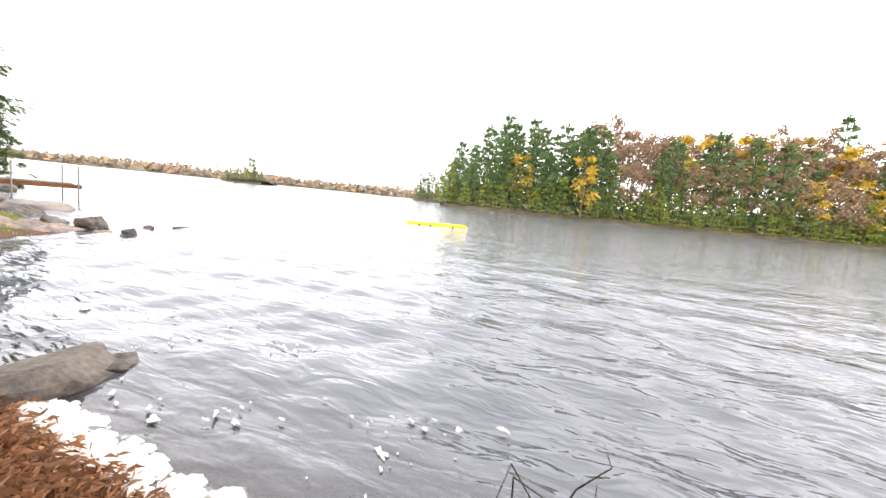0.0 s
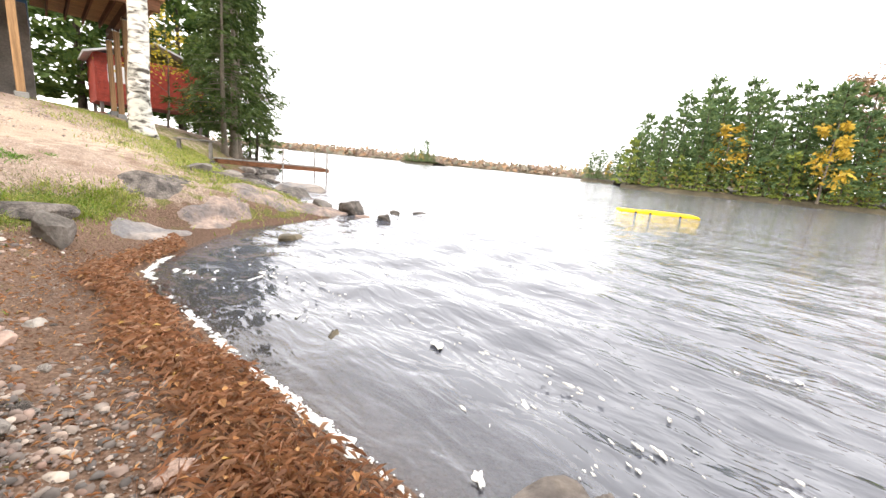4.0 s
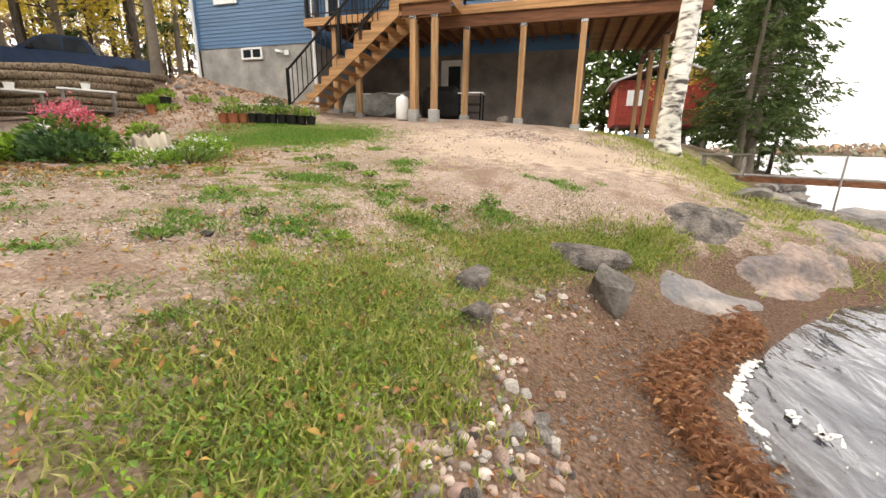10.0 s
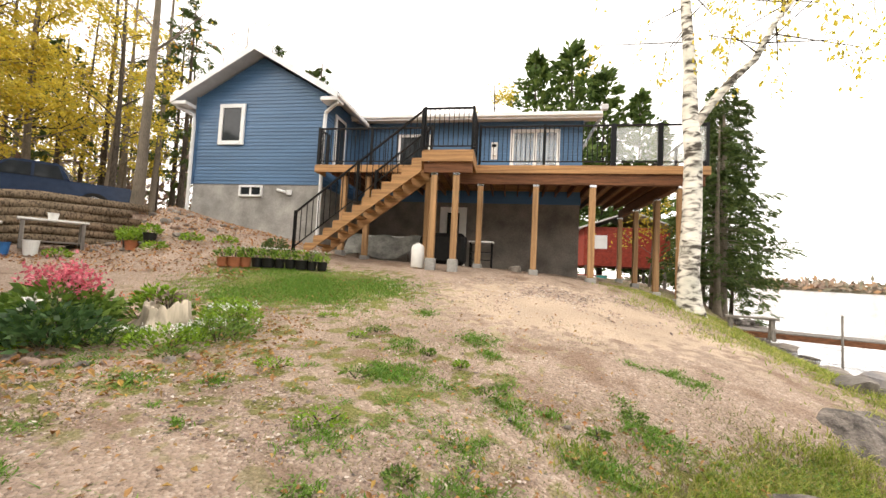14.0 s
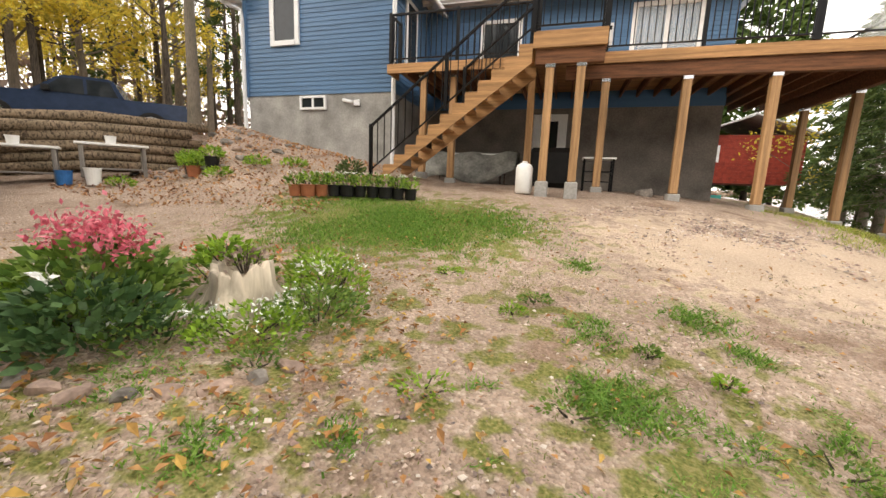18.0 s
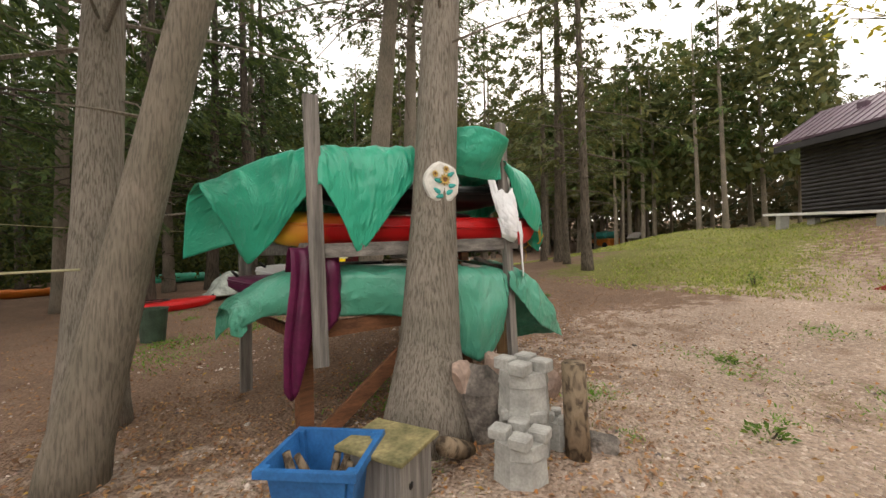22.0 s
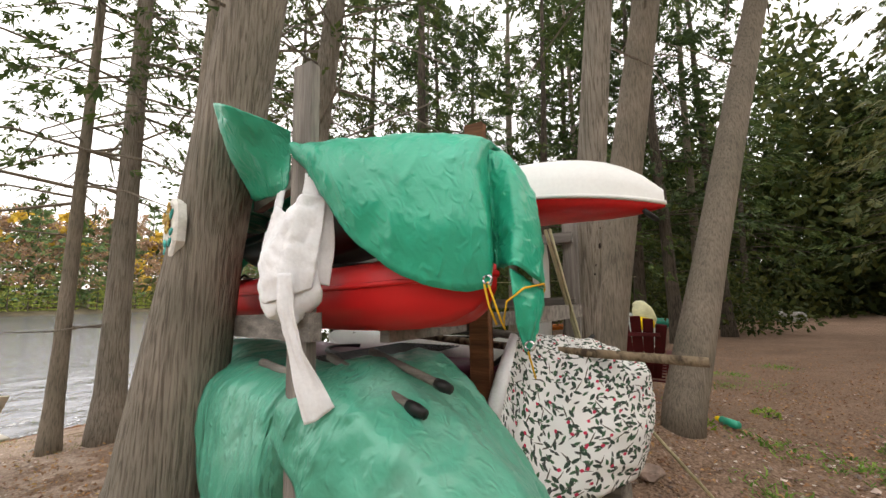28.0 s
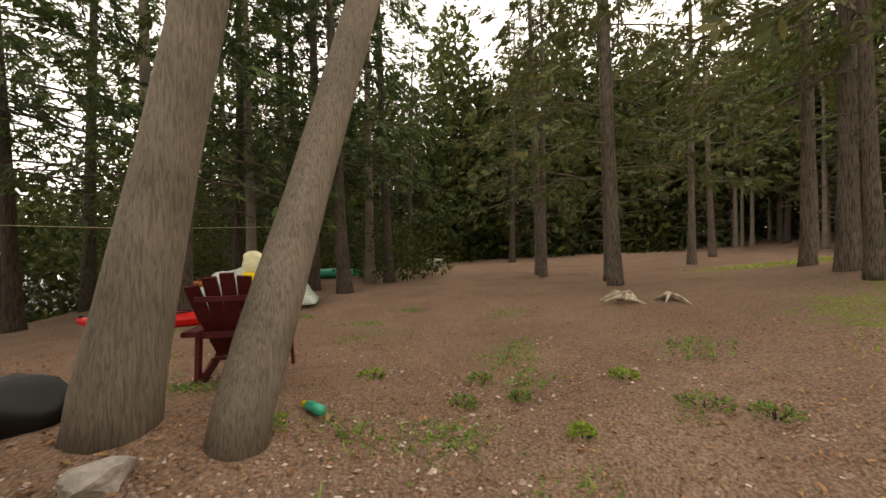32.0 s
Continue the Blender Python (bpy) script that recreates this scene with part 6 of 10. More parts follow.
def build_rack():
    r = thing("boat_rack", pose(-7.3, 2.6, gz(-7.3, 2.6)), "weathered timber boat rack holding kayaks between cedars", "rack")
    inv = r.matrix_basis.inverted()

    def here(ob):
        ob.parent, ob.matrix_parent_inverse = r, inv
        return ob

    # uprights
    here(beam("upright", (-6.51, 3.20, 1.56), (-6.45, 3.21, 3.38), 0.10, 0.045, "grey_wood", up=(-0.96, 0.28, 0), label="grey weathered plank upright"))
    here(beam("upright", (-8.05, 3.60, 1.25), (-7.96, 3.57, 3.41), 0.095, 0.05, "grey_wood", up=(-0.98, -0.1, 0), label="grey weathered plank upright"))
    here(beam("upright", (-8.02, 3.50, 0.98), (-8.04, 3.52, 1.93), 0.09, 0.09, "cedar_post", up=(1, 0, 0), label="short yellow cedar post"))
    here(beam("upright", (-6.46, 3.02, 0.95), (-6.46, 3.02, 1.95), 0.09, 0.09, "brown_wood", up=(1, 0, 0)))
    here(beam("upright", (-8.33, 2.75, 1.0), (-8.296, 2.716, 3.42), 0.10, 0.05, "brown_wood", up=(1, 0, 0), label="reddish brown plank upright"))
    here(beam("upright", (-8.55, 1.78, 1.0), (-8.58, 1.79, 3.10), 0.09, 0.05, "grey_wood", up=(1, 0, 0)))
    here(beam("upright", (-6.40, 1.78, 1.0), (-6.40, 1.79, 3.0), 0.09, 0.05, "grey_wood", up=(1, 0, 0)))
    # shelf rails along the boats
    here(beam("shelf_rail", (-6.48, 3.16, 2.34), (-8.10, 3.61, 2.39), 0.09, 0.04, "grey_wood_flat"))
    here(beam("shelf_rail", (-6.42, 1.86, 2.42), (-8.6, 1.86, 2.46), 0.055, 0.04, "grey_wood_flat"))
    here(beam("shelf_rail", (-6.42, 1.84, 2.86), (-8.6, 1.84, 2.90), 0.06, 0.04, "grey_wood_flat"))
    here(beam("shelf_rail", (-6.5, 3.07, 1.78), (-7.35, 3.25, 1.82), 0.10, 0.04, "brown_wood"))
    here(beam("shelf_rail", (-7.3, 3.3, 2.99), (-8.0, 3.52, 3.02), 0.08, 0.04, "grey_wood_flat"))
    # cross arms that carry the boats
    for x, z in ((-6.5, 2.36), (-8.2, 2.36), (-6.46, 1.74), (-8.2, 1.74), (-6.5, 2.94), (-8.25, 2.94), (-8.55, 2.40)):
        here(beam("cross_arm", (x, 2.76 if x < -8.5 else 3.36 if x < -7 else 3.12, z), (x - 0.05, 1.75, z), 0.075, 0.04, "grey_wood_flat" if z > 2 else "brown_wood"))
    here(beam("brace", (-6.55, 3.1, 1.05), (-7.35, 3.28, 1.72), 0.10, 0.04, "brown_wood", label="slanting reddish brown brace"))
    for k in range(14):
        here(box("wire_shelf_rod", -7.45 - k * 0.035, 2.2, 2.17, -7.44 - k * 0.035, 3.3, 2.18, "black_metal", bevel=0))
    # sticks and spare poles
    tagged(tube("pole", [(-7.10, 3.68, 1.02), (-6.98, 3.64, 1.6), (-7.08, 3.52, 2.0), (-7.22, 3.5, 2.34)], [.022, .022, .018, .015], "log_bark", None, 8, .08, random.Random(2)), "crooked peeled branch leaning on the cedar", "branch")
    tagged(tube("pole", [(-9.267, 2.616, 2.216), (-8.37, 2.43, 2.215), (-7.6, 2.26, 2.24)], [.021, .021, .021], "log_bark", None, 10, .05, random.Random(3)), "long peeled log laid across the rack", "pole")
    tagged(tube("pole", [(-8.75, 2.35, 2.22), (-7.8, 2.1, 2.30)], [.025, .025], "grey_wood_flat", None, 8), "thin grey pole laid across the rack", "pole")
    for k, (a, b) in enumerate((((-7.6, 3.45, 2.22), (-8.2, 3.44, 2.12)), ((-7.9, 3.35, 2.25), (-8.42, 3.42, 2.10)), ((-8.0, 3.2, 2.26), (-8.45, 3.3, 2.16)))):
        p = thing("paddle", Matrix.Translation(a), "grey wooden paddle shaft with a black tip", "paddle", "paddles")
        b = Vector(b) - Vector(a)
        tube("shaft", [(0, 0, 0), b * 0.85], 0.017, "grey_wood_flat", p, 8)
        tube("tip", [b * 0.85, b * 0.92, b], [.02, .024, .018], "black_plastic", p, 8)

    # boats
    ang = 164.1
    kayak("kayak", "red and yellow kayak lying on the middle shelf", Matrix.Translation((-7.46, 3.04, 2.52)) @ Matrix.Rotation(radians(ang), 4, "Z"), 2.52, 0.62, 0.28, "kayak_fade", "kayak_fade2", 14, 0.04)
    kayak("kayak", "upturned white and red kayak on the top arms", Matrix.Translation((-7.86, 2.42, 2.965)) @ Matrix.Rotation(radians(172.5), 4, "Z") @ Matrix.Rotation(radians(-1.5), 4, "Y") @ Matrix.Rotation(radians(180), 4, "X"), 2.62, 0.60, 0.36, "kayak_white", "kayak_red", 9, deck=0.24)
    kayak("kayak", "dark kayak wrapped under the top tarp", Matrix.Translation((-7.4, 3.0, 2.82)) @ Matrix.Rotation(radians(ang), 4, "Z"), 2.2, 0.52, 0.22, "black_plastic", "black_plastic")
    kayak("kayak", "dark red kayak on the lower shelf", Matrix.Translation((-7.3, 2.4, 2.02)) @ Matrix.Rotation(radians(168), 4, "Z"), 2.3, 0.6, 0.28, "tarp_purple", "tarp_purple")
    kayak("canoe_hull", "white hull stored low at the back", Matrix.Translation((-7.6, 1.95, 2.08)) @ Matrix.Rotation(radians(180), 4, "Z"), 2.3, 0.6, 0.34, "kayak_white", "kayak_white")

    # top tarp: front hem, belly and ridge of each section; the back hangs behind the boats
    secs = []
    for hx, hy, hz, rx, ry, rz in ((-5.92, 2.52, 2.80, -5.93, 2.48, 2.85), (-6.07, 2.55, 2.54, -6.12, 2.75, 2.93), (-6.22, 2.585, 2.24, -6.25, 2.95, 2.98), (-6.33, 2.86, 2.43, -6.36, 3.10, 3.03),
                                   (-6.43, 3.08, 2.68, -6.44, 3.14, 3.05), (-6.50, 3.25, 2.80, -6.51, 3.19, 3.07), (-6.63, 3.27, 2.58, -6.65, 3.21, 3.09), (-6.775, 3.25, 2.29, -6.78, 3.24, 3.10),
                                   (-6.93, 3.34, 2.54, -6.92, 3.28, 3.12), (-7.08, 3.39, 2.76, -7.08, 3.31, 3.13), (-7.20, 3.41, 2.90, -7.20, 3.33, 3.14)):
        w = 0.05 * min(1, (rz - hz) * 2)
        secs.append([(hx, hy, hz), ((hx + rx) / 2, (hy + ry) / 2 + w, hz * .55 + rz * .45), ((hx + 3 * rx) / 4, (hy + 2 * ry) / 3 + w * .8, hz * .18 + rz * .82), (rx, ry, rz), (rx, ry - .22, rz + .01), (rx, ry - .5, rz - .03), (rx, ry - .75, rz - .3), (rx, ry - .8, rz - .55)])
    cloth("tarp", "green plastic tarp hanging in points over the kayaks", secs, "tarp_green", 1, nu=130, nv=56)
    # wrapped end: a bellied front, a deep fold below the eyelet and a stiff wing beyond it
    secs = []
    for hx, hy, hz, ry, rz in ((-7.95, 3.61, 3.02, 3.51, 3.11), (-8.03, 3.60, 2.95, 3.49, 3.11), (-8.10, 3.585, 2.84, 3.47, 3.11), (-8.21, 3.56, 2.69, 3.44, 3.105), (-8.37, 3.53, 2.57, 3.39, 3.10),
                               (-8.49, 3.50, 2.52, 3.36, 3.085), (-8.60, 3.46, 2.50, 3.33, 3.07), (-8.668, 3.435, 2.515, 3.31, 3.06)):
        rx = hx + 0.04 * (hx < -8.3)
        secs.append([(hx, hy, hz), (hx - .01, hy + .035, hz * .66 + rz * .34), (rx, hy + .015, hz * .3 + rz * .7), (rx, (hy + ry) / 2 + .02, rz - .035), (rx, ry, rz), (rx, ry - .25, rz - .01), (rx, ry - .5, rz - .06), (rx, ry - .62, rz - .4)])
    for q in ((((-8.63, 3.33, 2.58), (-8.63, 3.32, 2.72), (-8.62, 3.32, 2.90), (-8.61, 3.30, 3.02)), (-8.60, 3.25, 3.05)),
              (((-8.67, 3.34, 2.58), (-8.66, 3.33, 2.72), (-8.64, 3.32, 2.90), (-8.64, 3.30, 3.01)), (-8.61, 3.22, 3.045)),
              (((-8.750, 3.435, 2.58), (-8.755, 3.40, 2.72), (-8.72, 3.35, 2.90), (-8.67, 3.28, 3.00)), (-8.62, 3.19, 3.035)),
              (((-8.790, 3.33, 2.53), (-8.79, 3.29, 2.70), (-8.76, 3.26, 2.86), (-8.70, 3.20, 2.96)), (-8.64, 3.14, 3.01)),
              (((-8.785, 3.26, 2.51), (-8.775, 3.20, 2.68), (-8.74, 3.16, 2.84), (-8.69, 3.14, 2.94)), (-8.64, 3.08, 2.98)),
              (((-8.755, 3.19, 2.52), (-8.757, 3.17, 2.66), (-8.735, 3.15, 2.80), (-8.68, 3.13, 2.91)), (-8.63, 3.05, 2.95)),
              (((-8.73, 3.12, 2.54), (-8.73, 3.12, 2.65), (-8.71, 3.11, 2.78), (-8.665, 3.10, 2.89)), (-8.60, 3.02, 2.92))):
        a, b = q
        secs.append(list(a) + [b, (b[0] + .06, b[1] - .10, b[2] - .02), (b[0] + .10, b[1] - .18, b[2] - .12), (b[0] + .12, b[1] - .20, b[2] - .3)])
    cloth("tarp", "green plastic tarp wrapped over the kayak's end", secs, "tarp_green", 2, nu=130, nv=60, fold=0.016, crease=0.012)
    # the flap thrown up between the cedar and the upright
    secs = [[(-7.42, 3.42, 2.98), (-7.43, 3.50, 3.12), (-7.45, 3.58, 3.27)],
            [(-7.52, 3.47, 2.94), (-7.53, 3.60, 3.09), (-7.55, 3.68, 3.28)],
            [(-7.64, 3.52, 2.92), (-7.66, 3.67, 3.05), (-7.67, 3.76, 3.25)],
            [(-7.76, 3.55, 2.91), (-7.78, 3.68, 3.04), (-7.79, 3.79, 3.20)],
            [(-7.85, 3.57, 2.91), (-7.87, 3.63, 3.04), (-7.88, 3.70, 3.16)],
            [(-7.92, 3.60, 2.92), (-7.92, 3.60, 3.04), (-7.93, 3.61, 3.13)]]
    cloth("tarp", "stiff green tarp flap thrown up against the cedar", secs, "tarp_green", 3, nu=50, nv=40, fold=0.02)
    # gathered corner below the wing, tied with yellow cord
    secs = [[(-8.735, 3.43, 2.57), (-8.745, 3.44, 2.47), (-8.75, 3.43, 2.40), (-8.76, 3.385, 2.325)],
            [(-8.765, 3.37, 2.545), (-8.79, 3.39, 2.46), (-8.79, 3.39, 2.40), (-8.763, 3.378, 2.318)],
            [(-8.785, 3.30, 2.515), (-8.80, 3.335, 2.45), (-8.79, 3.35, 2.39), (-8.762, 3.372, 2.316)],
            [(-8.790, 3.27, 2.51), (-8.785, 3.28, 2.46), (-8.78, 3.31, 2.39), (-8.762, 3.368, 2.316)],
            [(-8.775, 3.22, 2.50), (-8.775, 3.22, 2.45), (-8.77, 3.26, 2.38), (-8.760, 3.362, 2.317)]]
    cloth("tarp_knot", "gathered tarp corner tied with yellow cord", secs, "tarp_green", 4, nu=44, nv=30, fold=0.02, crease=0.01)
    tagged(tube("cord", [(-8.668, 3.45, 2.53), (-8.69, 3.455, 2.47), (-8.705, 3.44, 2.41), (-8.70, 3.40, 2.385), (-8.71, 3.43, 2.42), (-8.73, 3.455, 2.47), (-8.77, 3.41, 2.51), (-8.80, 3.30, 2.525), (-8.785, 3.24, 2.51), (-8.76, 3.22, 2.46), (-8.74, 3.26, 2.40), (-8.73, 3.30, 2.37)], .0036, "yellow_rope", None, 6), "yellow nylon cord tied round the tarp", "cord")
    tagged(tube("cord", [(-8.655, 3.45, 2.53), (-8.67, 3.45, 2.46), (-8.69, 3.44, 2.40)], .0036, "yellow_rope", None, 6), "yellow nylon cord through the eyelet", "cord")
    tagged(tube("cord", [(-8.73, 3.27, 2.38), (-8.74, 3.22, 2.35), (-8.73, 3.17, 2.37), (-8.72, 3.20, 2.34), (-8.72, 3.25, 2.31), (-8.73, 3.24, 2.26), (-8.735, 3.22, 2.21)], .0035, "yellow_rope", None, 6), "loose end of the yellow cord hanging down", "cord")
    for ex, ey, ez in ((-8.668, 3.452, 2.537), (-8.772, 3.385, 2.337)):
        tagged(tube("eyelet", [(ex + .014 * math.cos(a), ey, ez + .014 * math.sin(a)) for a in np.linspace(0, 6.28, 12)], .0045, "chrome", None, 5), "metal eyelet in the tarp's hem", "eyelet", "tarp eyelets")

    # lower tarp: a sleeve round the canoe's end, then a drape between cedar and post
    secs = []
    for x, y, tz, hz in ((-6.12, 2.58, 1.90, 1.76), (-6.17, 2.68, 2.00, 1.80), (-6.27, 2.84, 2.09, 1.89), (-6.45, 3.02, 2.19, 1.90), (-6.70, 3.16, 2.24, 1.87), (-7.00, 3.28, 2.22, 1.86), (-7.24, 3.42, 2.21, 1.82),
                         (-7.37, 3.54, 2.20, 1.72), (-7.47, 3.57, 2.20, 1.54), (-7.63, 3.59, 2.20, 1.45), (-7.80, 3.60, 2.20, 1.52), (-7.90, 3.61, 2.19, 1.66), (-7.97, 3.61, 2.19, 1.85)):
        b = 0.05 if hz < 1.8 else 0.02
        secs.append([(x, y - (.04 if hz > 1.78 else 0), hz), (x, y + b, hz * .6 + tz * .4), (x, y + .01, tz - .06), (x, y - .12, tz), (x, y - .4, tz), (x, y - .6, tz - .1), (x, y - .64, tz - .3)])
    cloth("tarp", "faded green tarp sheeting over the lower boats", secs, "tarp_faded", 5, nu=130, nv=50, fold=0.026, crease=0.013)
    secs = [[(-6.10, 2.56, 1.94), (-6.09, 2.56, 1.84), (-6.10, 2.57, 1.74)], [(-6.13, 2.60, 1.95), (-6.14, 2.62, 1.84), (-6.15, 2.63, 1.72)], [(-6.19, 2.66, 1.96), (-6.18, 2.66, 1.86), (-6.19, 2.67, 1.78)]]
    cloth("tarp", "bunched green tarp end at the canoe's tip", secs, "tarp_faded", 14, nu=24, nv=20, fold=0.04, crease=0.012)
    # slope of the same sheeting off the rack's end
    secs = [[(-7.95, 3.65, 2.02), (-7.96, 3.64, 2.12), (-7.98, 3.56, 2.20), (-8.00, 3.30, 2.24), (-8.05, 2.90, 2.24)],
            [(-8.05, 3.66, 1.93), (-8.08, 3.65, 2.06), (-8.12, 3.58, 2.18), (-8.14, 3.30, 2.23), (-8.16, 2.88, 2.22)],
            [(-8.15, 3.66, 1.83), (-8.20, 3.65, 1.98), (-8.25, 3.59, 2.13), (-8.28, 3.30, 2.18), (-8.30, 2.88, 2.13)],
            [(-8.40, 3.64, 1.64), (-8.44, 3.63, 1.80), (-8.51, 3.57, 1.97), (-8.54, 3.30, 2.00), (-8.51, 2.92, 1.92)],
            [(-8.66, 3.58, 1.54), (-8.70, 3.58, 1.66), (-8.77, 3.52, 1.77), (-8.79, 3.25, 1.77), (-8.72, 2.95, 1.68)],
            [(-8.86, 3.53, 1.47), (-8.88, 3.52, 1.53), (-8.90, 3.48, 1.58), (-8.90, 3.22, 1.56), (-8.82, 2.97, 1.48)],
            [(-8.96, 3.50, 1.44), (-8.96, 3.49, 1.46), (-8.97, 3.46, 1.47), (-8.96, 3.20, 1.42), (-8.88, 2.98, 1.36)]]
    cloth("tarp", "faded green tarp sloping off the rack's end", secs, "tarp_faded", 6, nu=80, nv=70, fold=0.024, crease=0.014)

    # purple cloth behind the left upright: one long tail, one short
    secs = []
    for k in range(11):
        u = k / 10
        x = -6.33 - 0.33 * u
        drop = (1.44, 1.38, 1.36, 1.42, 1.75, 1.82, 1.80, 1.78, 1.82, 1.86, 1.92)[k]
        x2 = (-6.27 - 0.32 * u) if k < 4 else x
        y = 3.155 + 0.018 * math.sin(k * 2.4) + 0.03 * (k > 5)
        secs.append([(x2, y + .01, drop), (x2, y + .015, drop * .6 + 2.25 * .4), (x, y + .01, 2.20), (x, 3.15, 2.39), (x, 3.10, 2.40), (x, 3.05, 2.2)])
    cloth("cloth", "dark purple plastic sheet hung over the shelf rail", secs, "tarp_purple", 8, nu=56, nv=26, fold=0.016, category="cloth")
    # white shirt slung round the right upright: two straps, a pouch in front and one hanging tail
    strap = [[(-7.80, 3.56, 2.93), (-7.815, 3.585, 2.80), (-7.835, 3.61, 2.68), (-7.86, 3.64, 2.56), (-7.90, 3.67, 2.48)],
             [(-7.83, 3.57, 2.94), (-7.85, 3.61, 2.80), (-7.875, 3.64, 2.68), (-7.90, 3.67, 2.58), (-7.93, 3.69, 2.49)],
             [(-7.87, 3.58, 2.93), (-7.885, 3.60, 2.80), (-7.91, 3.63, 2.68), (-7.94, 3.66, 2.58), (-7.96, 3.68, 2.50)]]
    cloth("cloth", "white cotton shirt shoulder slung from the upright", strap, "cloth_white", 9, nu=26, nv=40, fold=0.014, category="cloth", crease=0.008)
    strap = [[(-8.01, 3.60, 2.95), (-8.02, 3.625, 2.80), (-8.02, 3.645, 2.68), (-8.01, 3.67, 2.56)],
             [(-8.05, 3.59, 2.94), (-8.06, 3.60, 2.80), (-8.06, 3.62, 2.68), (-8.05, 3.65, 2.55)],
             [(-8.08, 3.55, 2.90), (-8.10, 3.54, 2.78), (-8.11, 3.54, 2.66), (-8.10, 3.55, 2.53)]]
    cloth("cloth", "white shirt front stretched from the upright", strap, "cloth_white", 11, nu=26, nv=40, fold=0.014, category="cloth", crease=0.008)
    pouch = [[(-7.87, 3.60, 2.60), (-7.86, 3.63, 2.54), (-7.87, 3.64, 2.47), (-7.90, 3.62, 2.44)],
             [(-7.92, 3.67, 2.56), (-7.91, 3.70, 2.50), (-7.92, 3.69, 2.43), (-7.94, 3.64, 2.40)],
             [(-7.98, 3.69, 2.54), (-7.98, 3.72, 2.48), (-7.985, 3.71, 2.42), (-7.99, 3.65, 2.385)],
             [(-8.04, 3.68, 2.58), (-8.05, 3.70, 2.50), (-8.05, 3.69, 2.43), (-8.03, 3.64, 2.39)],
             [(-8.09, 3.60, 2.62), (-8.10, 3.60, 2.56), (-8.09, 3.58, 2.50), (-8.07, 3.57, 2.46)]]
    cloth("cloth", "white cotton shirt knotted round the upright", pouch, "cloth_white", 10, nu=48, nv=30, fold=0.028, category="cloth", crease=0.014)
    body = [[(-7.83, 3.60, 2.80), (-7.83, 3.63, 2.70), (-7.84, 3.64, 2.60), (-7.87, 3.66, 2.50)],
            [(-7.89, 3.635, 2.84), (-7.88, 3.67, 2.72), (-7.89, 3.69, 2.62), (-7.91, 3.70, 2.49)],
            [(-7.96, 3.645, 2.80), (-7.95, 3.68, 2.70), (-7.96, 3.71, 2.61), (-7.97, 3.72, 2.47)],
            [(-8.03, 3.63, 2.86), (-8.03, 3.66, 2.73), (-8.03, 3.69, 2.62), (-8.04, 3.70, 2.49)],
            [(-8.09, 3.57, 2.86), (-8.10, 3.59, 2.74), (-8.10, 3.61, 2.63), (-8.09, 3.62, 2.52)]]
    cloth("cloth", "white cotton shirt body bunched over the upright", body, "cloth_white", 15, nu=54, nv=40, fold=0.03, category="cloth", crease=0.016)
    tail = [[(-8.00, 3.70, 2.56), (-8.03, 3.705, 2.44), (-8.06, 3.69, 2.32), (-8.09, 3.68, 2.20), (-8.12, 3.66, 2.09)],
            [(-8.03, 3.71, 2.57), (-8.055, 3.71, 2.44), (-8.085, 3.685, 2.32), (-8.12, 3.66, 2.21), (-8.15, 3.64, 2.10)],
            [(-8.07, 3.69, 2.57), (-8.085, 3.69, 2.44), (-8.11, 3.67, 2.32), (-8.15, 3.63, 2.23), (-8.19, 3.60, 2.14)]]
    cloth("cloth", "white sleeve hanging from the knotted shirt", tail, "cloth_white", 13, nu=26, nv=44, fold=0.014, category="cloth", crease=0.006)

    # flowered sheet over goods at the back, its near edge rolled
    secs = [[(-8.43, 2.88, 1.95), (-8.43, 2.73, 2.11), (-8.436, 2.575, 2.275), (-8.45, 2.36, 2.29), (-8.46, 2.2, 2.22), (-8.46, 2.1, 2.0)],
            [(-8.52, 2.90, 1.77), (-8.55, 2.79, 2.00), (-8.56, 2.57, 2.25), (-8.58, 2.34, 2.28), (-8.58, 2.15, 2.22), (-8.58, 2.05, 2.0)],
            [(-8.64, 2.84, 1.65), (-8.69, 2.76, 1.92), (-8.69, 2.55, 2.21), (-8.70, 2.32, 2.26), (-8.70, 2.12, 2.2), (-8.70, 2.0, 1.95)],
            [(-8.82, 2.69, 1.64), (-8.86, 2.67, 1.90), (-8.86, 2.51, 2.18), (-8.86, 2.28, 2.22), (-8.84, 2.1, 2.17), (-8.82, 1.98, 1.9)],
            [(-8.95, 2.50, 1.67), (-9.00, 2.50, 1.90), (-9.00, 2.45, 2.14), (-8.97, 2.25, 2.19), (-8.93, 2.08, 2.14), (-8.90, 1.97, 1.85)],
            [(-8.99, 2.30, 1.69), (-9.04, 2.30, 1.90), (-9.03, 2.30, 2.12), (-8.98, 2.18, 2.16), (-8.93, 2.06, 2.12), (-8.90, 1.96, 1.85)],
            [(-8.96, 2.10, 1.71), (-9.00, 2.08, 1.90), (-8.98, 2.10, 2.08), (-8.95, 2.08, 2.12), (-8.92, 2.04, 2.08), (-8.90, 1.95, 1.85)]]
    cloth("cloth", "white sheet printed with holly sprigs over stored goods", secs, "holly_sheet", 12, nu=90, nv=70, fold=0.034, category="cloth", crease=0.016)
    tagged(tube("sheet_roll", [(-8.425, 2.895, 1.955), (-8.425, 2.74, 2.115), (-8.43, 2.575, 2.29)], [.035, .032, .022], "cloth_white", None, 12, .12, random.Random(8)), "rolled white edge of the flowered sheet", "cloth")
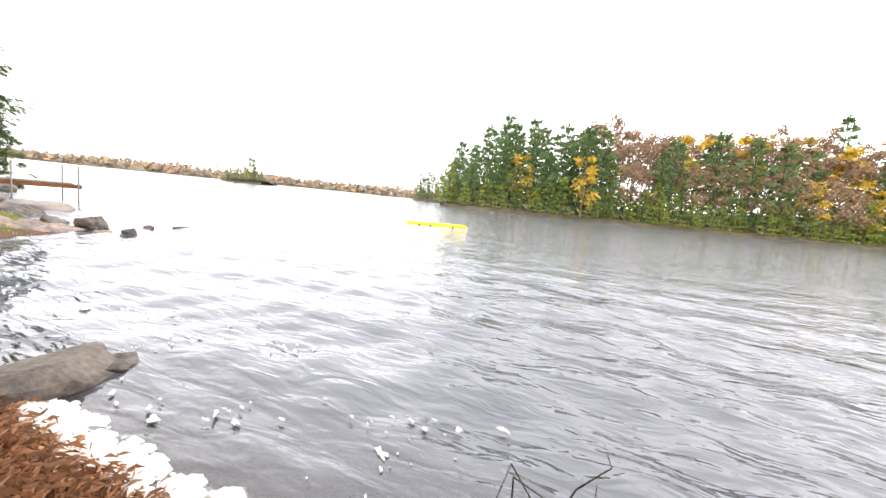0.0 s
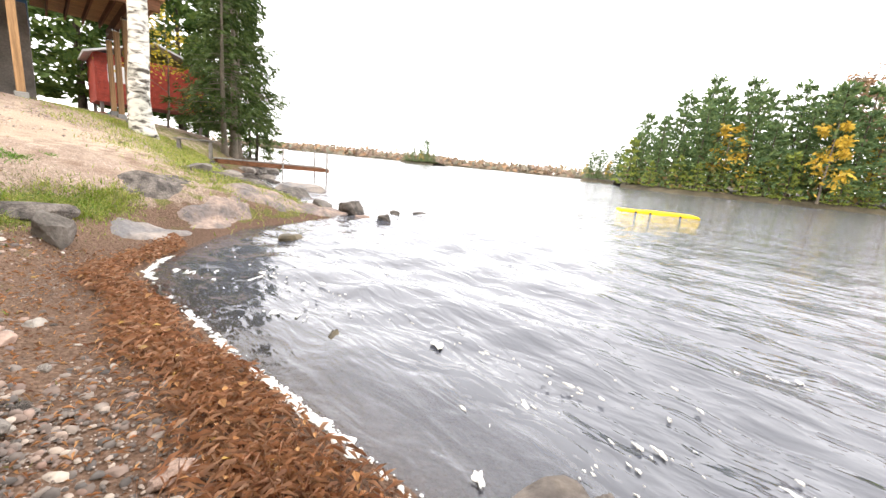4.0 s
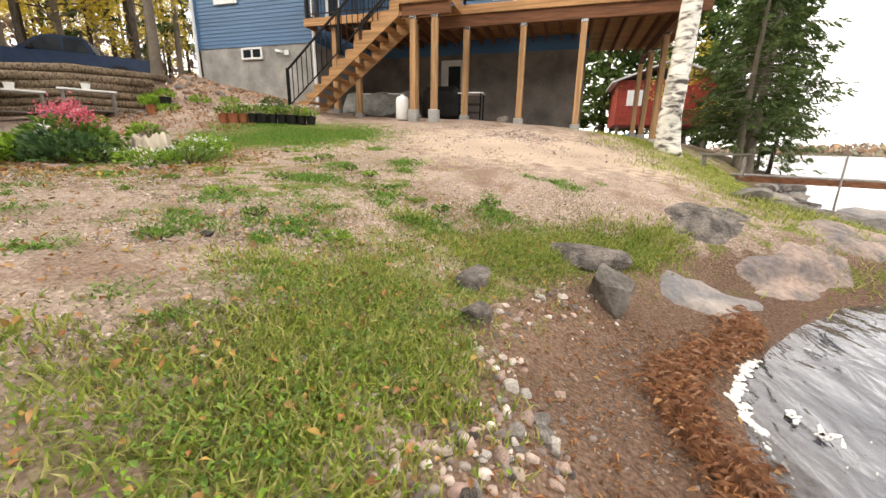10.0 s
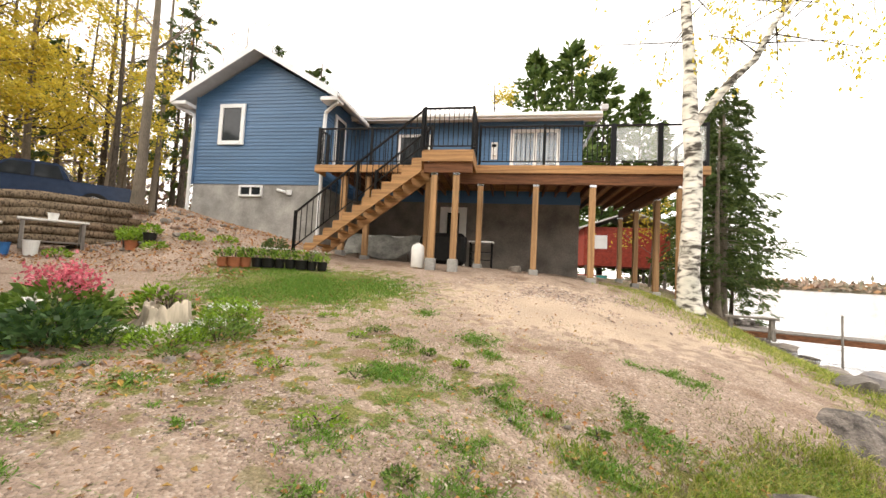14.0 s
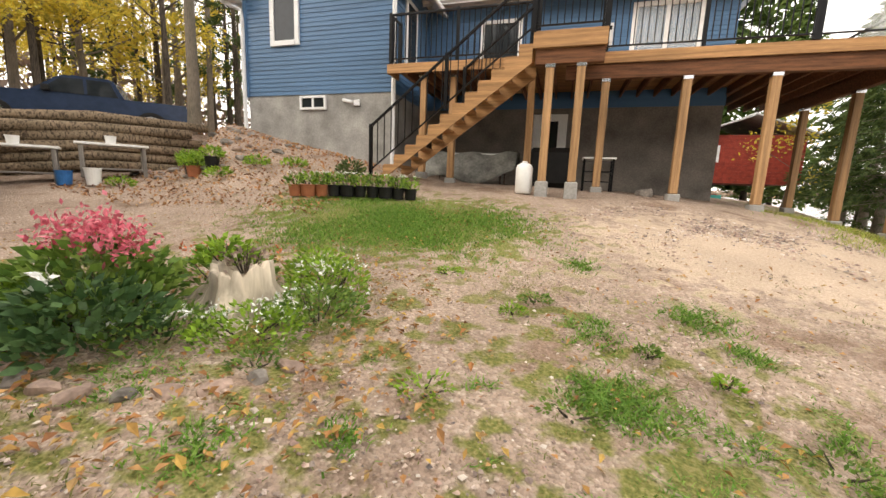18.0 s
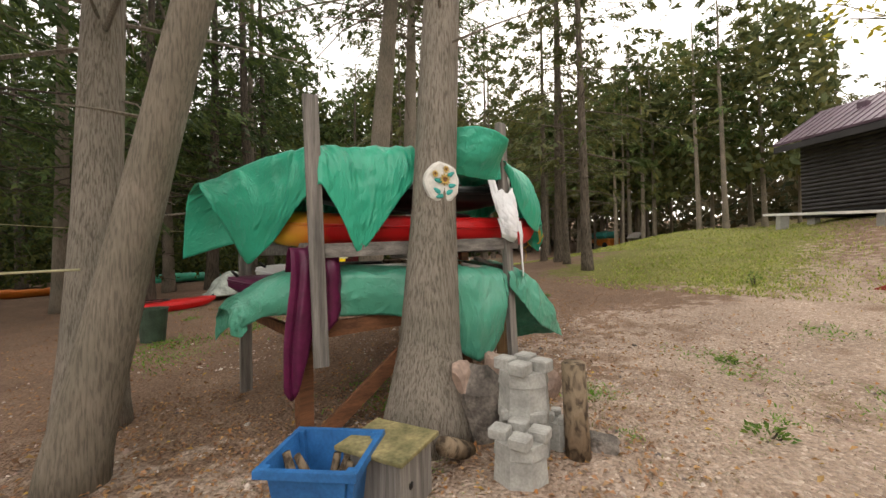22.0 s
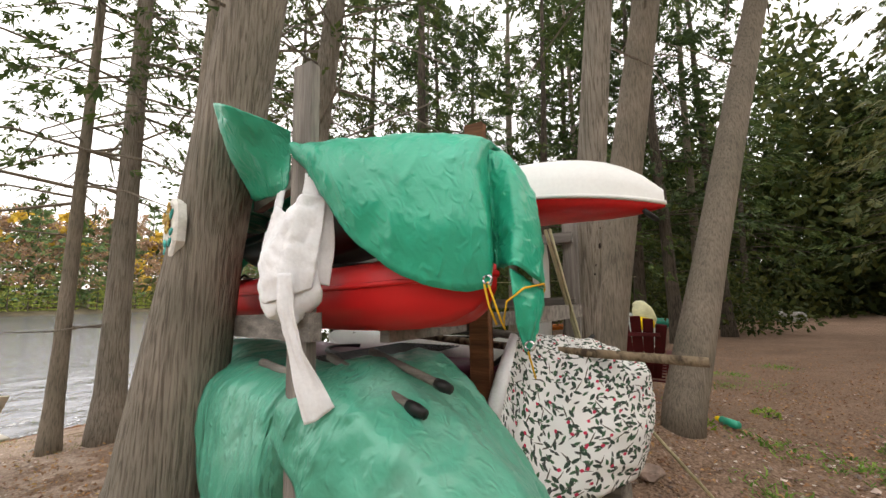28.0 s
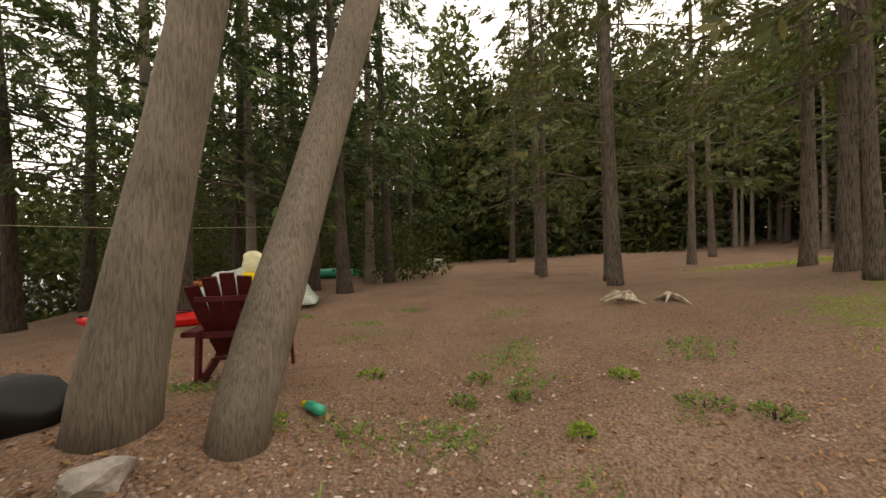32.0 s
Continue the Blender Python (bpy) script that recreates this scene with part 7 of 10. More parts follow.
    cr = thing("crate", pose(-8.72, 2.30, gz(-8.72, 2.30)), "weathered crate under the flowered sheet", "crate")
    for z in (0.05, 0.30, 0.55, 0.80):
        for y in (-0.16, 0.16):
            box("board", -0.17, y - 0.01, z, 0.17, y + 0.01, z + 0.2, "grey_wood_flat", cr)
        for x in (-0.17, 0.17):
            box("board", x - 0.01, -0.15, z, x + 0.01, 0.15, z + 0.2, "grey_wood_flat", cr)
    tagged(tube("pipe", [(-8.345, 1.735, 1.05), (-8.345, 1.735, 2.76), (-8.345, 1.77, 2.84), (-8.36, 1.84, 2.87)], .06, "white_plastic", None, 14), "white plastic drain pipe standing upright", "pipe")
    tagged(tube("cord", [(-8.49, 2.10, 2.92), (-8.63, 2.03, 2.27), (-8.76, 1.96, 1.6), (-8.80, 1.95, 1.2)], .012, "pale_rope", None, 6), "pale rope hanging from the top arm", "rope")
    tagged(tube("cord", [(-8.52, 2.11, 2.92), (-8.60, 2.06, 2.5), (-8.68, 2.03, 2.12), (-9.5, 1.75, 1.10)], .010, "pale_rope", None, 6), "pale rope stretched down to the ground", "rope")

    # sunflower plaque on the cedar
    pl = thing("garden_plaque", look((-7.215, 3.655, 2.81), (-6.95, 4.65, 2.80)) @ Matrix.Rotation(radians(180), 4, "Y"), "round cast plaque of sunflowers fixed to the cedar", "plaque")
    rng = random.Random(4)
    pts = [(0.135 * (1 + rng.uniform(-.05, .05)) * math.cos(a), 0.145 * (1 + rng.uniform(-.05, .05)) * math.sin(a)) for a in np.linspace(0, 6.283, 26)[:-1]]
    bm = bmesh.new()
    lo, hi = [bm.verts.new((x, y, -0.02)) for x, y in pts], [bm.verts.new((x, y, 0.012)) for x, y in pts]
    inn = [bm.verts.new((x * .88, y * .88, 0.022)) for x, y in pts]
    n_ = len(pts)
    bm.faces.new(inn)
    for k in range(n_):
        bm.faces.new((lo[k], lo[(k + 1) % n_], hi[(k + 1) % n_], hi[k]))
        bm.faces.new((hi[k], hi[(k + 1) % n_], inn[(k + 1) % n_], inn[k]))
    bmesh.ops.recalc_face_normals(bm, faces=bm.faces)
    part("disc", bm, "foam", pl)
    for cx, cy, s in ((0.01, 0.02, 1.0), (-0.065, 0.055, .6), (0.02, 0.092, .6)):
        fl = new("sunflower")
        fl.parent = pl
        fl.matrix_basis = Matrix.Translation((cx, cy, 0.024))
        for k in range(11):
            a = k / 11 * 6.283
            bm = bmesh.new()
            q = [(0.018, -0.008), (0.045, 0), (0.018, 0.008)]
            vs = [bm.verts.new((s * (x * math.cos(a) - y * math.sin(a)), s * (x * math.sin(a) + y * math.cos(a)), 0.004)) for x, y in q]
            bm.faces.new(vs)
            r2 = bmesh.ops.extrude_face_region(bm, geom=bm.faces[:])
            bmesh.ops.translate(bm, vec=(0, 0, 0.008), verts=[v for v in r2["geom"] if isinstance(v, bmesh.types.BMVert)])
            part("petal", bm, "sun_yellow", fl)
        bm = bmesh.new()
        bmesh.ops.create_cone(bm, segments=14, radius1=0.023 * s, radius2=0.017 * s, depth=0.018, cap_ends=True)
        part("flower_head", bm, "sun_brown", fl)
    for cx, cy, a in ((-0.05, -0.06, 2.6), (0.05, -0.065, 0.5), (-0.03, -0.1, 3.4), (0.07, -0.02, 0.2), (-0.04, 0.01, 2.9), (0.06, 0.06, 0.6)):
        bm = bmesh.new()
        bmesh.ops.create_icosphere(bm, subdivisions=2, radius=1)
        for v in bm.verts:
            x, y, z = v.co.x * 0.032, v.co.y * 0.016 * (1 - 0.4 * v.co.x), v.co.z * 0.006
            v.co = (cx + x * math.cos(a) - y * math.sin(a), cy + x * math.sin(a) + y * math.cos(a), 0.026 + z)
        part("leaf", bm, "turquoise", pl, smooth=True)


def fade_mat(name, split, soft, a, b):
    """Moulded plastic whose colour turns from a to b along the boat."""
    m = mat(name, a, 0.45, vary=0.06, bump=0.03, scale=2)
    n, l = m.node_tree.nodes, m.node_tree.links
    tc, sp, mr, mx = n.new("ShaderNodeTexCoord"), n.new("ShaderNodeSeparateXYZ"), n.new("ShaderNodeMapRange"), n.new("ShaderNodeMix")
    no = n.new("ShaderNodeTexNoise")
    no.inputs["Scale"].default_value = 4
    ad = n.new("ShaderNodeMath")
    ad.operation = "MULTIPLY_ADD"
    ad.inputs[1].default_value = 0.5
    l.new(tc.outputs["Object"], sp.inputs[0])
    l.new(tc.outputs["Object"], no.inputs["Vector"])
    l.new(no.outputs["Fac"], ad.inputs[0])
    l.new(sp.outputs["X"], ad.inputs[2])
    l.new(ad.outputs[0], mr.inputs["Value"])
    mr.inputs["From Min"].default_value, mr.inputs["From Max"].default_value = split, split + soft
    mx.data_type = "RGBA"
    mx.inputs[6].default_value, mx.inputs[7].default_value = (*a, 1), (*b, 1)
    l.new(mr.outputs[0], mx.inputs[0])
    l.new(mx.outputs[2], n["Principled BSDF"].inputs["Base Color"])


def holly_mat():
    """White sheet with a printed pattern of turned sprigs, leaf by leaf, and red berries."""
    m = mat("holly_sheet", (0.74, 0.74, 0.72), 0.8, vary=0.06, bump=0.15)
    n, l = m.node_tree.nodes, m.node_tree.links

    def op(kind, a, c=None):
        k = n.new("ShaderNodeMath")
        k.operation = kind
        for s, v in ((0, a), (1, c)):
            if isinstance(v, (int, float)):
                k.inputs[s].default_value = v
            elif v is not None:
                l.new(v, k.inputs[s])
        return k.outputs[0]

    tc, sp = n.new("ShaderNodeTexCoord"), n.new("ShaderNodeSeparateXYZ")
    l.new(tc.outputs["UV"], sp.inputs[0])
    u, w = sp.outputs["X"], sp.outputs["Y"]
    col = None
    for scale, half, wide, c, shift, share in ((17, 0.50, 0.04, (0.08, 0.07, 0.05), 0.0, 0.9), (25, 0.42, 0.17, (0.03, 0.055, 0.04), 3.1, 0.85), (29, 0.42, 0.15, (0.05, 0.11, 0.06), 5.3, 0.7), (33, 0.40, 0.15, (0.06, 0.065, 0.06), 9.4, 0.6), (24, 0.16, 0.16, (0.50, 0.03, 0.08), 7.7, 0.35)):
        at, v, off = n.new("ShaderNodeCombineXYZ"), n.new("ShaderNodeTexVoronoi"), n.new("ShaderNodeVectorMath")
        l.new(op("MULTIPLY", op("ADD", u, shift), float(scale)), at.inputs[0])
        l.new(op("MULTIPLY", op("ADD", w, shift), float(scale)), at.inputs[1])
        v.voronoi_dimensions = "2D"
        v.inputs["Scale"].default_value = 1.0
        l.new(at.outputs[0], v.inputs["Vector"])
        off.operation = "SUBTRACT"
        l.new(at.outputs[0], off.inputs[0])
        l.new(v.outputs["Position"], off.inputs[1])
        rnd, turn, xy = n.new("ShaderNodeSeparateColor"), n.new("ShaderNodeVectorRotate"), n.new("ShaderNodeSeparateXYZ")
        l.new(v.outputs["Color"], rnd.inputs[0])
        turn.rotation_type = "Z_AXIS"
        l.new(off.outputs[0], turn.inputs["Vector"])
        l.new(op("MULTIPLY", rnd.outputs[0], 6.283), turn.inputs["Angle"])
        l.new(turn.outputs[0], xy.inputs[0])
        a, b = op("DIVIDE", xy.outputs["X"], half), op("DIVIDE", xy.outputs["Y"], wide)
        inside = op("LESS_THAN", op("ADD", op("MULTIPLY", a, a), op("ABSOLUTE", b)), 1.0)
        hit = op("MULTIPLY", inside, op("LESS_THAN", rnd.outputs[1], share))
        mx = n.new("ShaderNodeMix")
        mx.data_type = "RGBA"
        mx.inputs[6].default_value, mx.inputs[7].default_value = (0.74, 0.74, 0.72, 1), (*c, 1)
        if col:
            l.new(col, mx.inputs[6])
        l.new(hit, mx.inputs[0])
        col = mx.outputs[2]
    l.new(col, n["Principled BSDF"].inputs["Base Color"])


fade_mat("kayak_fade", -0.85, 0.35, (0.66, 0.34, 0.03), (0.60, 0.012, 0.014))
fade_mat("kayak_fade2", -0.75, 0.3, (0.70, 0.40, 0.03), (0.60, 0.012, 0.014))
holly_mat()
build_rack()

# ---- things in the yard ----
def stone(x, y, sx, sy, sz, seed, material="grey_stone", label="grey broken stone on the shore", sink=0.3, turn=0.0, tilt=0.0, z=None, name="stone", group="shore stones", detail=3):
    g = gz(x, y) if z is None else z
    ob = part(name, rock_bm(sx, sy, sz, seed, detail), material)
    ob.matrix_basis = Matrix.Translation((x, y, g + sz * (0.8 - sink) - 0.02)) @ Matrix.Rotation(turn, 4, "Z") @ Matrix.Rotation(tilt, 4, "X")
    return tagged(ob, label, "stone", group)


def ledge(label, x, y, rx, ry, turn, h, seed, material, group="bedrock ledges"):
    """Bedrock that follows the lie of the ground: uneven outline, stepped top, edges running into the soil."""
    rng = random.Random(seed)
    o = Vector((rng.uniform(0, 90), rng.uniform(0, 90), 0))
    n_, rings = 44, 12
    base = gz(x, y)
    v, f = [], []
    for j in range(rings + 1):
        q = j / rings
        for i in range(n_):
            a = 6.28318 * i / n_
            k = 1 + 0.34 * noise.noise(Vector((math.cos(a) * 1.3, math.sin(a) * 1.3, seed)) + o) + 0.16 * noise.noise(Vector((math.cos(a) * 4, math.sin(a) * 4, seed)) + o)
            lx, ly = rx * q * k * math.cos(a), ry * q * k * math.sin(a)
            px_, py_ = x + lx * math.cos(turn) - ly * math.sin(turn), y + lx * math.sin(turn) + ly * math.cos(turn)
            p = Vector((px_ * 2.2, py_ * 2.2, 0)) + o
            step = math.floor(2.6 * (noise.noise(p * .9) + .5)) / 2.6
            z = max(gz(px_, py_), -.12) + h * (0.35 + 0.5 * step + 0.35 * noise.noise(p * 1.7) + 0.14 * noise.noise(p * 6)) * (1 - q ** 6) - 0.07 * q ** 5
            v.append((px_ - x, py_ - y, z - base))
    for j in range(rings):
        for i in range(n_):
            f.append((j * n_ + i, (j + 1) * n_ + i, (j + 1) * n_ + (i + 1) % n_, j * n_ + (i + 1) % n_))
    ob = raw("bedrock", v, f, material)
    ob.matrix_basis = Matrix.Translation((x, y, base))
    return tagged(ob, label, "rock", group)


def build_shed():
    a, b = Vector((-13.78, 6.78, 0)), Vector((-12.62, 10.45, 0))
    L = (b - a).length
    turn = math.atan2(b.y - a.y, b.x - a.x)
    base = Matrix.Translation((a.x, a.y, 1.98)) @ Matrix.Rotation(turn, 4, "Z")
    s = thing("shed", base, "white steel shed with a blue and white banner on piers", "shed")
    depth, h = 1.9, 1.93
    # ribbed cladding
    step, x = 0.30, 0.0
    while x < L - 0.01:
        w = min(step, L - x)
        bm = bmesh.new()
        prof = [(0, 0), (0.02, 0), (0.035, -0.022), (0.075, -0.022), (0.09, 0), (w, 0)]
        lo, hi = [bm.verts.new((x + p, q, 0)) for p, q in prof], [bm.verts.new((x + p, q, h - 0.05)) for p, q in prof]
        for k in range(len(prof) - 1):
            bm.faces.new((lo[k], lo[k + 1], hi[k + 1], hi[k]))
        part("cladding_sheet", bm, "white_steel", s)
        x += step
    box("wall", 0.0, 0.004, 0, L, depth, h - 0.06, "white_steel", s)
    box("corner_trim", -0.03, -0.03, 0, 0.06, 0.05, h - 0.05, "white_trim", s)
    box("corner_trim", L - 0.06, -0.03, 0, L + 0.03, 0.05, h - 0.05, "white_trim", s)
    bm = bm_box(-0.15, -0.14, h - 0.04, L + 0.12, depth + 0.15, h + 0.03)
    for v in bm.verts:
        v.co.z += 0.10 * (v.co.y < 1) - 0.1 * (v.co.y > 1)
    part("roof", bm, "black_plastic", s)
    box("roof_edge", 0.4, -0.17, h - 0.03, L - 0.35, -0.12, h + 0.03, "white_trim", s)
    box("floor_rim", -0.55, -0.08, -0.17, L + 0.02, -0.03, 0.0, "cedar_deck", s)
    box("floor_frame", -0.55, -0.03, -0.16, L, depth, -0.01, "brown_wood", s)
    box("hasp", L - 0.48, -0.05, 0.78, L - 0.46, -0.02, 0.86, "black_metal", s)
    for k, x in enumerate((-0.35, L * 0.46, L - 0.12)):
        for y in (0.1, depth - 0.2):
            w = base @ Vector((x, y, 0))
            g = gz(w.x, w.y) - 1.98
            box("pier_post", x - 0.05, y - 0.05, g + 0.12, x + 0.05, y + 0.05, -0.16, "grey_wood", s)
            bm = bm_box(x - 0.13, y - 0.13, g - 0.08, x + 0.13, y + 0.13, g + 0.12, 0.02)
            part("pier_block", bm, "concrete", s)
    # banner in three fields
    f0, f1, z0, z1 = 0.40, 3.22, 0.84, 1.90
    ban = thing("banner", base @ Matrix.Translation((0, -0.03, 0)), "blue and white team banner with a blue maple leaf", "banner")
    w = (f1 - f0) / 3
    for k in range(3):
        bm = bmesh.new()
        n_ = 12
        rows = []
        for i in range(n_ + 1):
            u = i / n_
            y = -0.012 - 0.006 * math.sin(u * 9 + k)
            rows.append([bm.verts.new((f0 + w * (k + u), y + dy, z)) for z, dy in ((z0, 0), ((z0 + z1) / 2, -0.004), (z1, 0))])
        for i in range(n_):
            for j in range(2):
                bm.faces.new((rows[i][j], rows[i + 1][j], rows[i + 1][j + 1], rows[i][j + 1]))
        part("field", bm, "flag_white" if k == 1 else "flag_blue", ban)
    leaf = [(0, .36), (.05, .24), (.13, .27), (.11, .13), (.20, .17), (.22, .22), (.33, .18), (.29, .08), (.31, .04), (.20, -.04), (.22, -.10), (.17, -.12), (.19, -.22), (.04, -.20), (0.02, -.28)]
    outline = leaf + [(-x, z) for x, z in leaf[::-1]]
    bm = bmesh.new()
    cx, cz = f0 + w * 1.5, (z0 + z1) / 2 - 0.02
    bm.faces.new([bm.verts.new((cx + x * 1.05, -0.026, cz + z * 1.05)) for x, z in outline])
    part("leaf_badge", bm, "flag_blue", ban, "dark blue maple leaf badge")
    for txt, z, sz in (("TORONTO", 0.055, 0.088), ("MAPLE", -0.03, 0.085), ("LEAFS", -0.115, 0.085)):
        cu = bpy.data.curves.new("lettering", "FONT")
        cu.body, cu.size, cu.align_x, cu.extrude = txt, sz, "CENTER", 0.001
        cu.materials.append(MATS["flag_white"])
        ob = new("lettering", cu)
        ob.parent = ban
        ob.matrix_basis = Matrix.Translation((cx, -0.030, cz + z)) @ Matrix.Rotation(radians(90), 4, "X")
    for x in (f0 + 0.45, f1 - 0.4):
        box("clip", x - 0.025, -0.035, z1 - 0.1, x + 0.025, -0.02, z1 + 0.02, "white_trim", ban)
    # red ramp at the end of the platform
    rp = thing("ramp", base @ Matrix.Translation((-0.6, 0.35, -0.06)), "red painted wooden steps beside the shed", "steps")
    beam("side_board", (0, 0, 0), (-1.15, 0, -0.62), 0.22, 0.04, "red_paint", rp)
    beam("side_board", (0, 0.7, 0), (-1.15, 0.7, -0.62), 0.22, 0.04, "red_paint", rp)
    for k in range(3):
        box("tread", -0.35 - 0.33 * k, 0.02, -0.16 - 0.17 * k, -0.1 - 0.33 * k, 0.68, -0.12 - 0.17 * k, "red_paint", rp)
    # firewood beside it
    rng = random.Random(9)
    for k in range(22):
        w = base @ Vector((-0.35 - 0.13 * (k % 6) + rng.uniform(-.03, .03), 1.5 + rng.uniform(-.05, .05), 0))
        z = gz(w.x, w.y) + 0.07 + 0.13 * (k // 6)
        d = base.to_3x3() @ Vector((0.05, -0.4, rng.uniform(-.03, .03)))
        tagged(tube("firewood", [Vector((w.x, w.y, z)), Vector((w.x, w.y, z)) + d], rng.uniform(.055, .075), "log_bark", None, 8, .1, rng), "split firewood log in a low stack", "log", "firewood stack")


def build_garage():
    """Dark clad outbuilding up the slope, seen over the shed."""
    g = thing("outbuilding", Matrix.Translation((-23.3, 3.85, 3.5)) @ Matrix.Rotation(radians(60.6), 4, "Z"), "dark brown log-sided cabin with a purple metal roof", "cabin")
    W, D, H, R = 2.7, 3.3, 2.5, 1.0
    box("wall", 0.02, 0.02, -0.05, W - 0.02, D, H, "dark_cladding", g)
    box("sill", 0.0, 0.0, -0.2, W, D, -0.05, "black_plastic", g)
    for x in (0.2, W - 0.2):
        for y in (0.2, D - 0.2):
            box("pier", x - .12, y - .12, -1.0, x + .12, y + .12, -0.2, "concrete", g)
    z = 0.0
    while z < H - 0.3:
        bm = bmesh.new()
        n_ = 5
        rows = []
        for t in (0, 1):
            rows.append([])
            for k in range(n_ + 1):
                a = math.pi * k / n_
                rows[t].append(bm.verts.new((t * W, 0.02 - 0.045 * math.sin(a), z + 0.13 * k / n_)))
        for k in range(n_):
            bm.faces.new((rows[0][k], rows[1][k], rows[1][k + 1], rows[0][k + 1]))
        bmesh.ops.recalc_face_normals(bm, faces=bm.faces)
        part("wall_log", bm, "dark_cladding", g)
        z += 0.13
    for y0, y1 in ((-0.5, D / 2), (D + 0.5, D / 2)):
        drop = 0.5 * R / (D / 2)
        bm = bmesh.new()
        p = [(-0.5, y0, H - drop + .12), (-0.5, y1, H + R + .12), (W + 0.35, y1, H + R + .12), (W + 0.35, y0, H - drop + .12)]
        a = [bm.verts.new(q) for q in p]
        b = [bm.verts.new((q[0], q[1], q[2] + 0.08)) for q in p]
        bm.faces.new(a), bm.faces.new(b[::-1])
        for k in range(4):
            bm.faces.new((a[k], b[k], b[(k + 1) % 4], a[(k + 1) % 4]))
        bmesh.ops.recalc_face_normals(bm, faces=bm.faces)
        part("roof", bm, "purple_roof", g)
        for k in range(16):
            x = -0.45 + k * 0.24
            beam("roof_rib", (x, y0, H - drop + .21), (x, y1, H + R + .21), 0.03, 0.03, "purple_roof", g, bevel=0)
    box("fascia", -0.48, -0.52, H - 0.42, W + 0.33, -0.47, H - 0.22, "dark_cladding", g)
    for x in (0.01, W - 0.01):
        bm = bmesh.new()
        bm.faces.new([bm.verts.new(q) for q in ((x, 0, H), (x, D, H), (x, D / 2, H + R))])
        part("gable", bm, "dark_cladding", g)
    box("roof_vent", 1.1, D / 2 - .9, H + .55, 1.35, D / 2 - .7, H + .85, "purple_roof", g)
    dr = box("door", W, 1.5, 0.0, W + 0.05, 2.35, 2.0, "white_trim", g, label="white door")
    box("door_window", W + 0.05, 1.65, 1.0, W + 0.06, 2.2, 1.85, "window_glass", dr, bevel=0)
    # ladder on the ground before it
    ld = thing("ladder", Matrix.Translation((-22.0, 4.4, gz(-22.0, 4.4) + .14)) @ Matrix.Rotation(radians(48), 4, "Z") @ Matrix.Rotation(radians(4), 4, "Y"), "aluminium ladder lying by the dark cabin", "ladder")
    for y in (0, 0.4):
        beam("side_rail", (-2.2, y, 0.3), (2.2, y, 0.3), 0.08, 0.025, "white_steel", ld)
    for k in range(14):
        beam("rung", (-2.0 + k * .3, 0, 0.3), (-2.0 + k * .3, 0.4, 0.3), 0.03, 0.03, "white_steel", ld)
    for x in (-1.6, 1.6):
        box("block", x - .1, 0.05, -.35, x + .1, 0.35, 0.28, "concrete", ld)


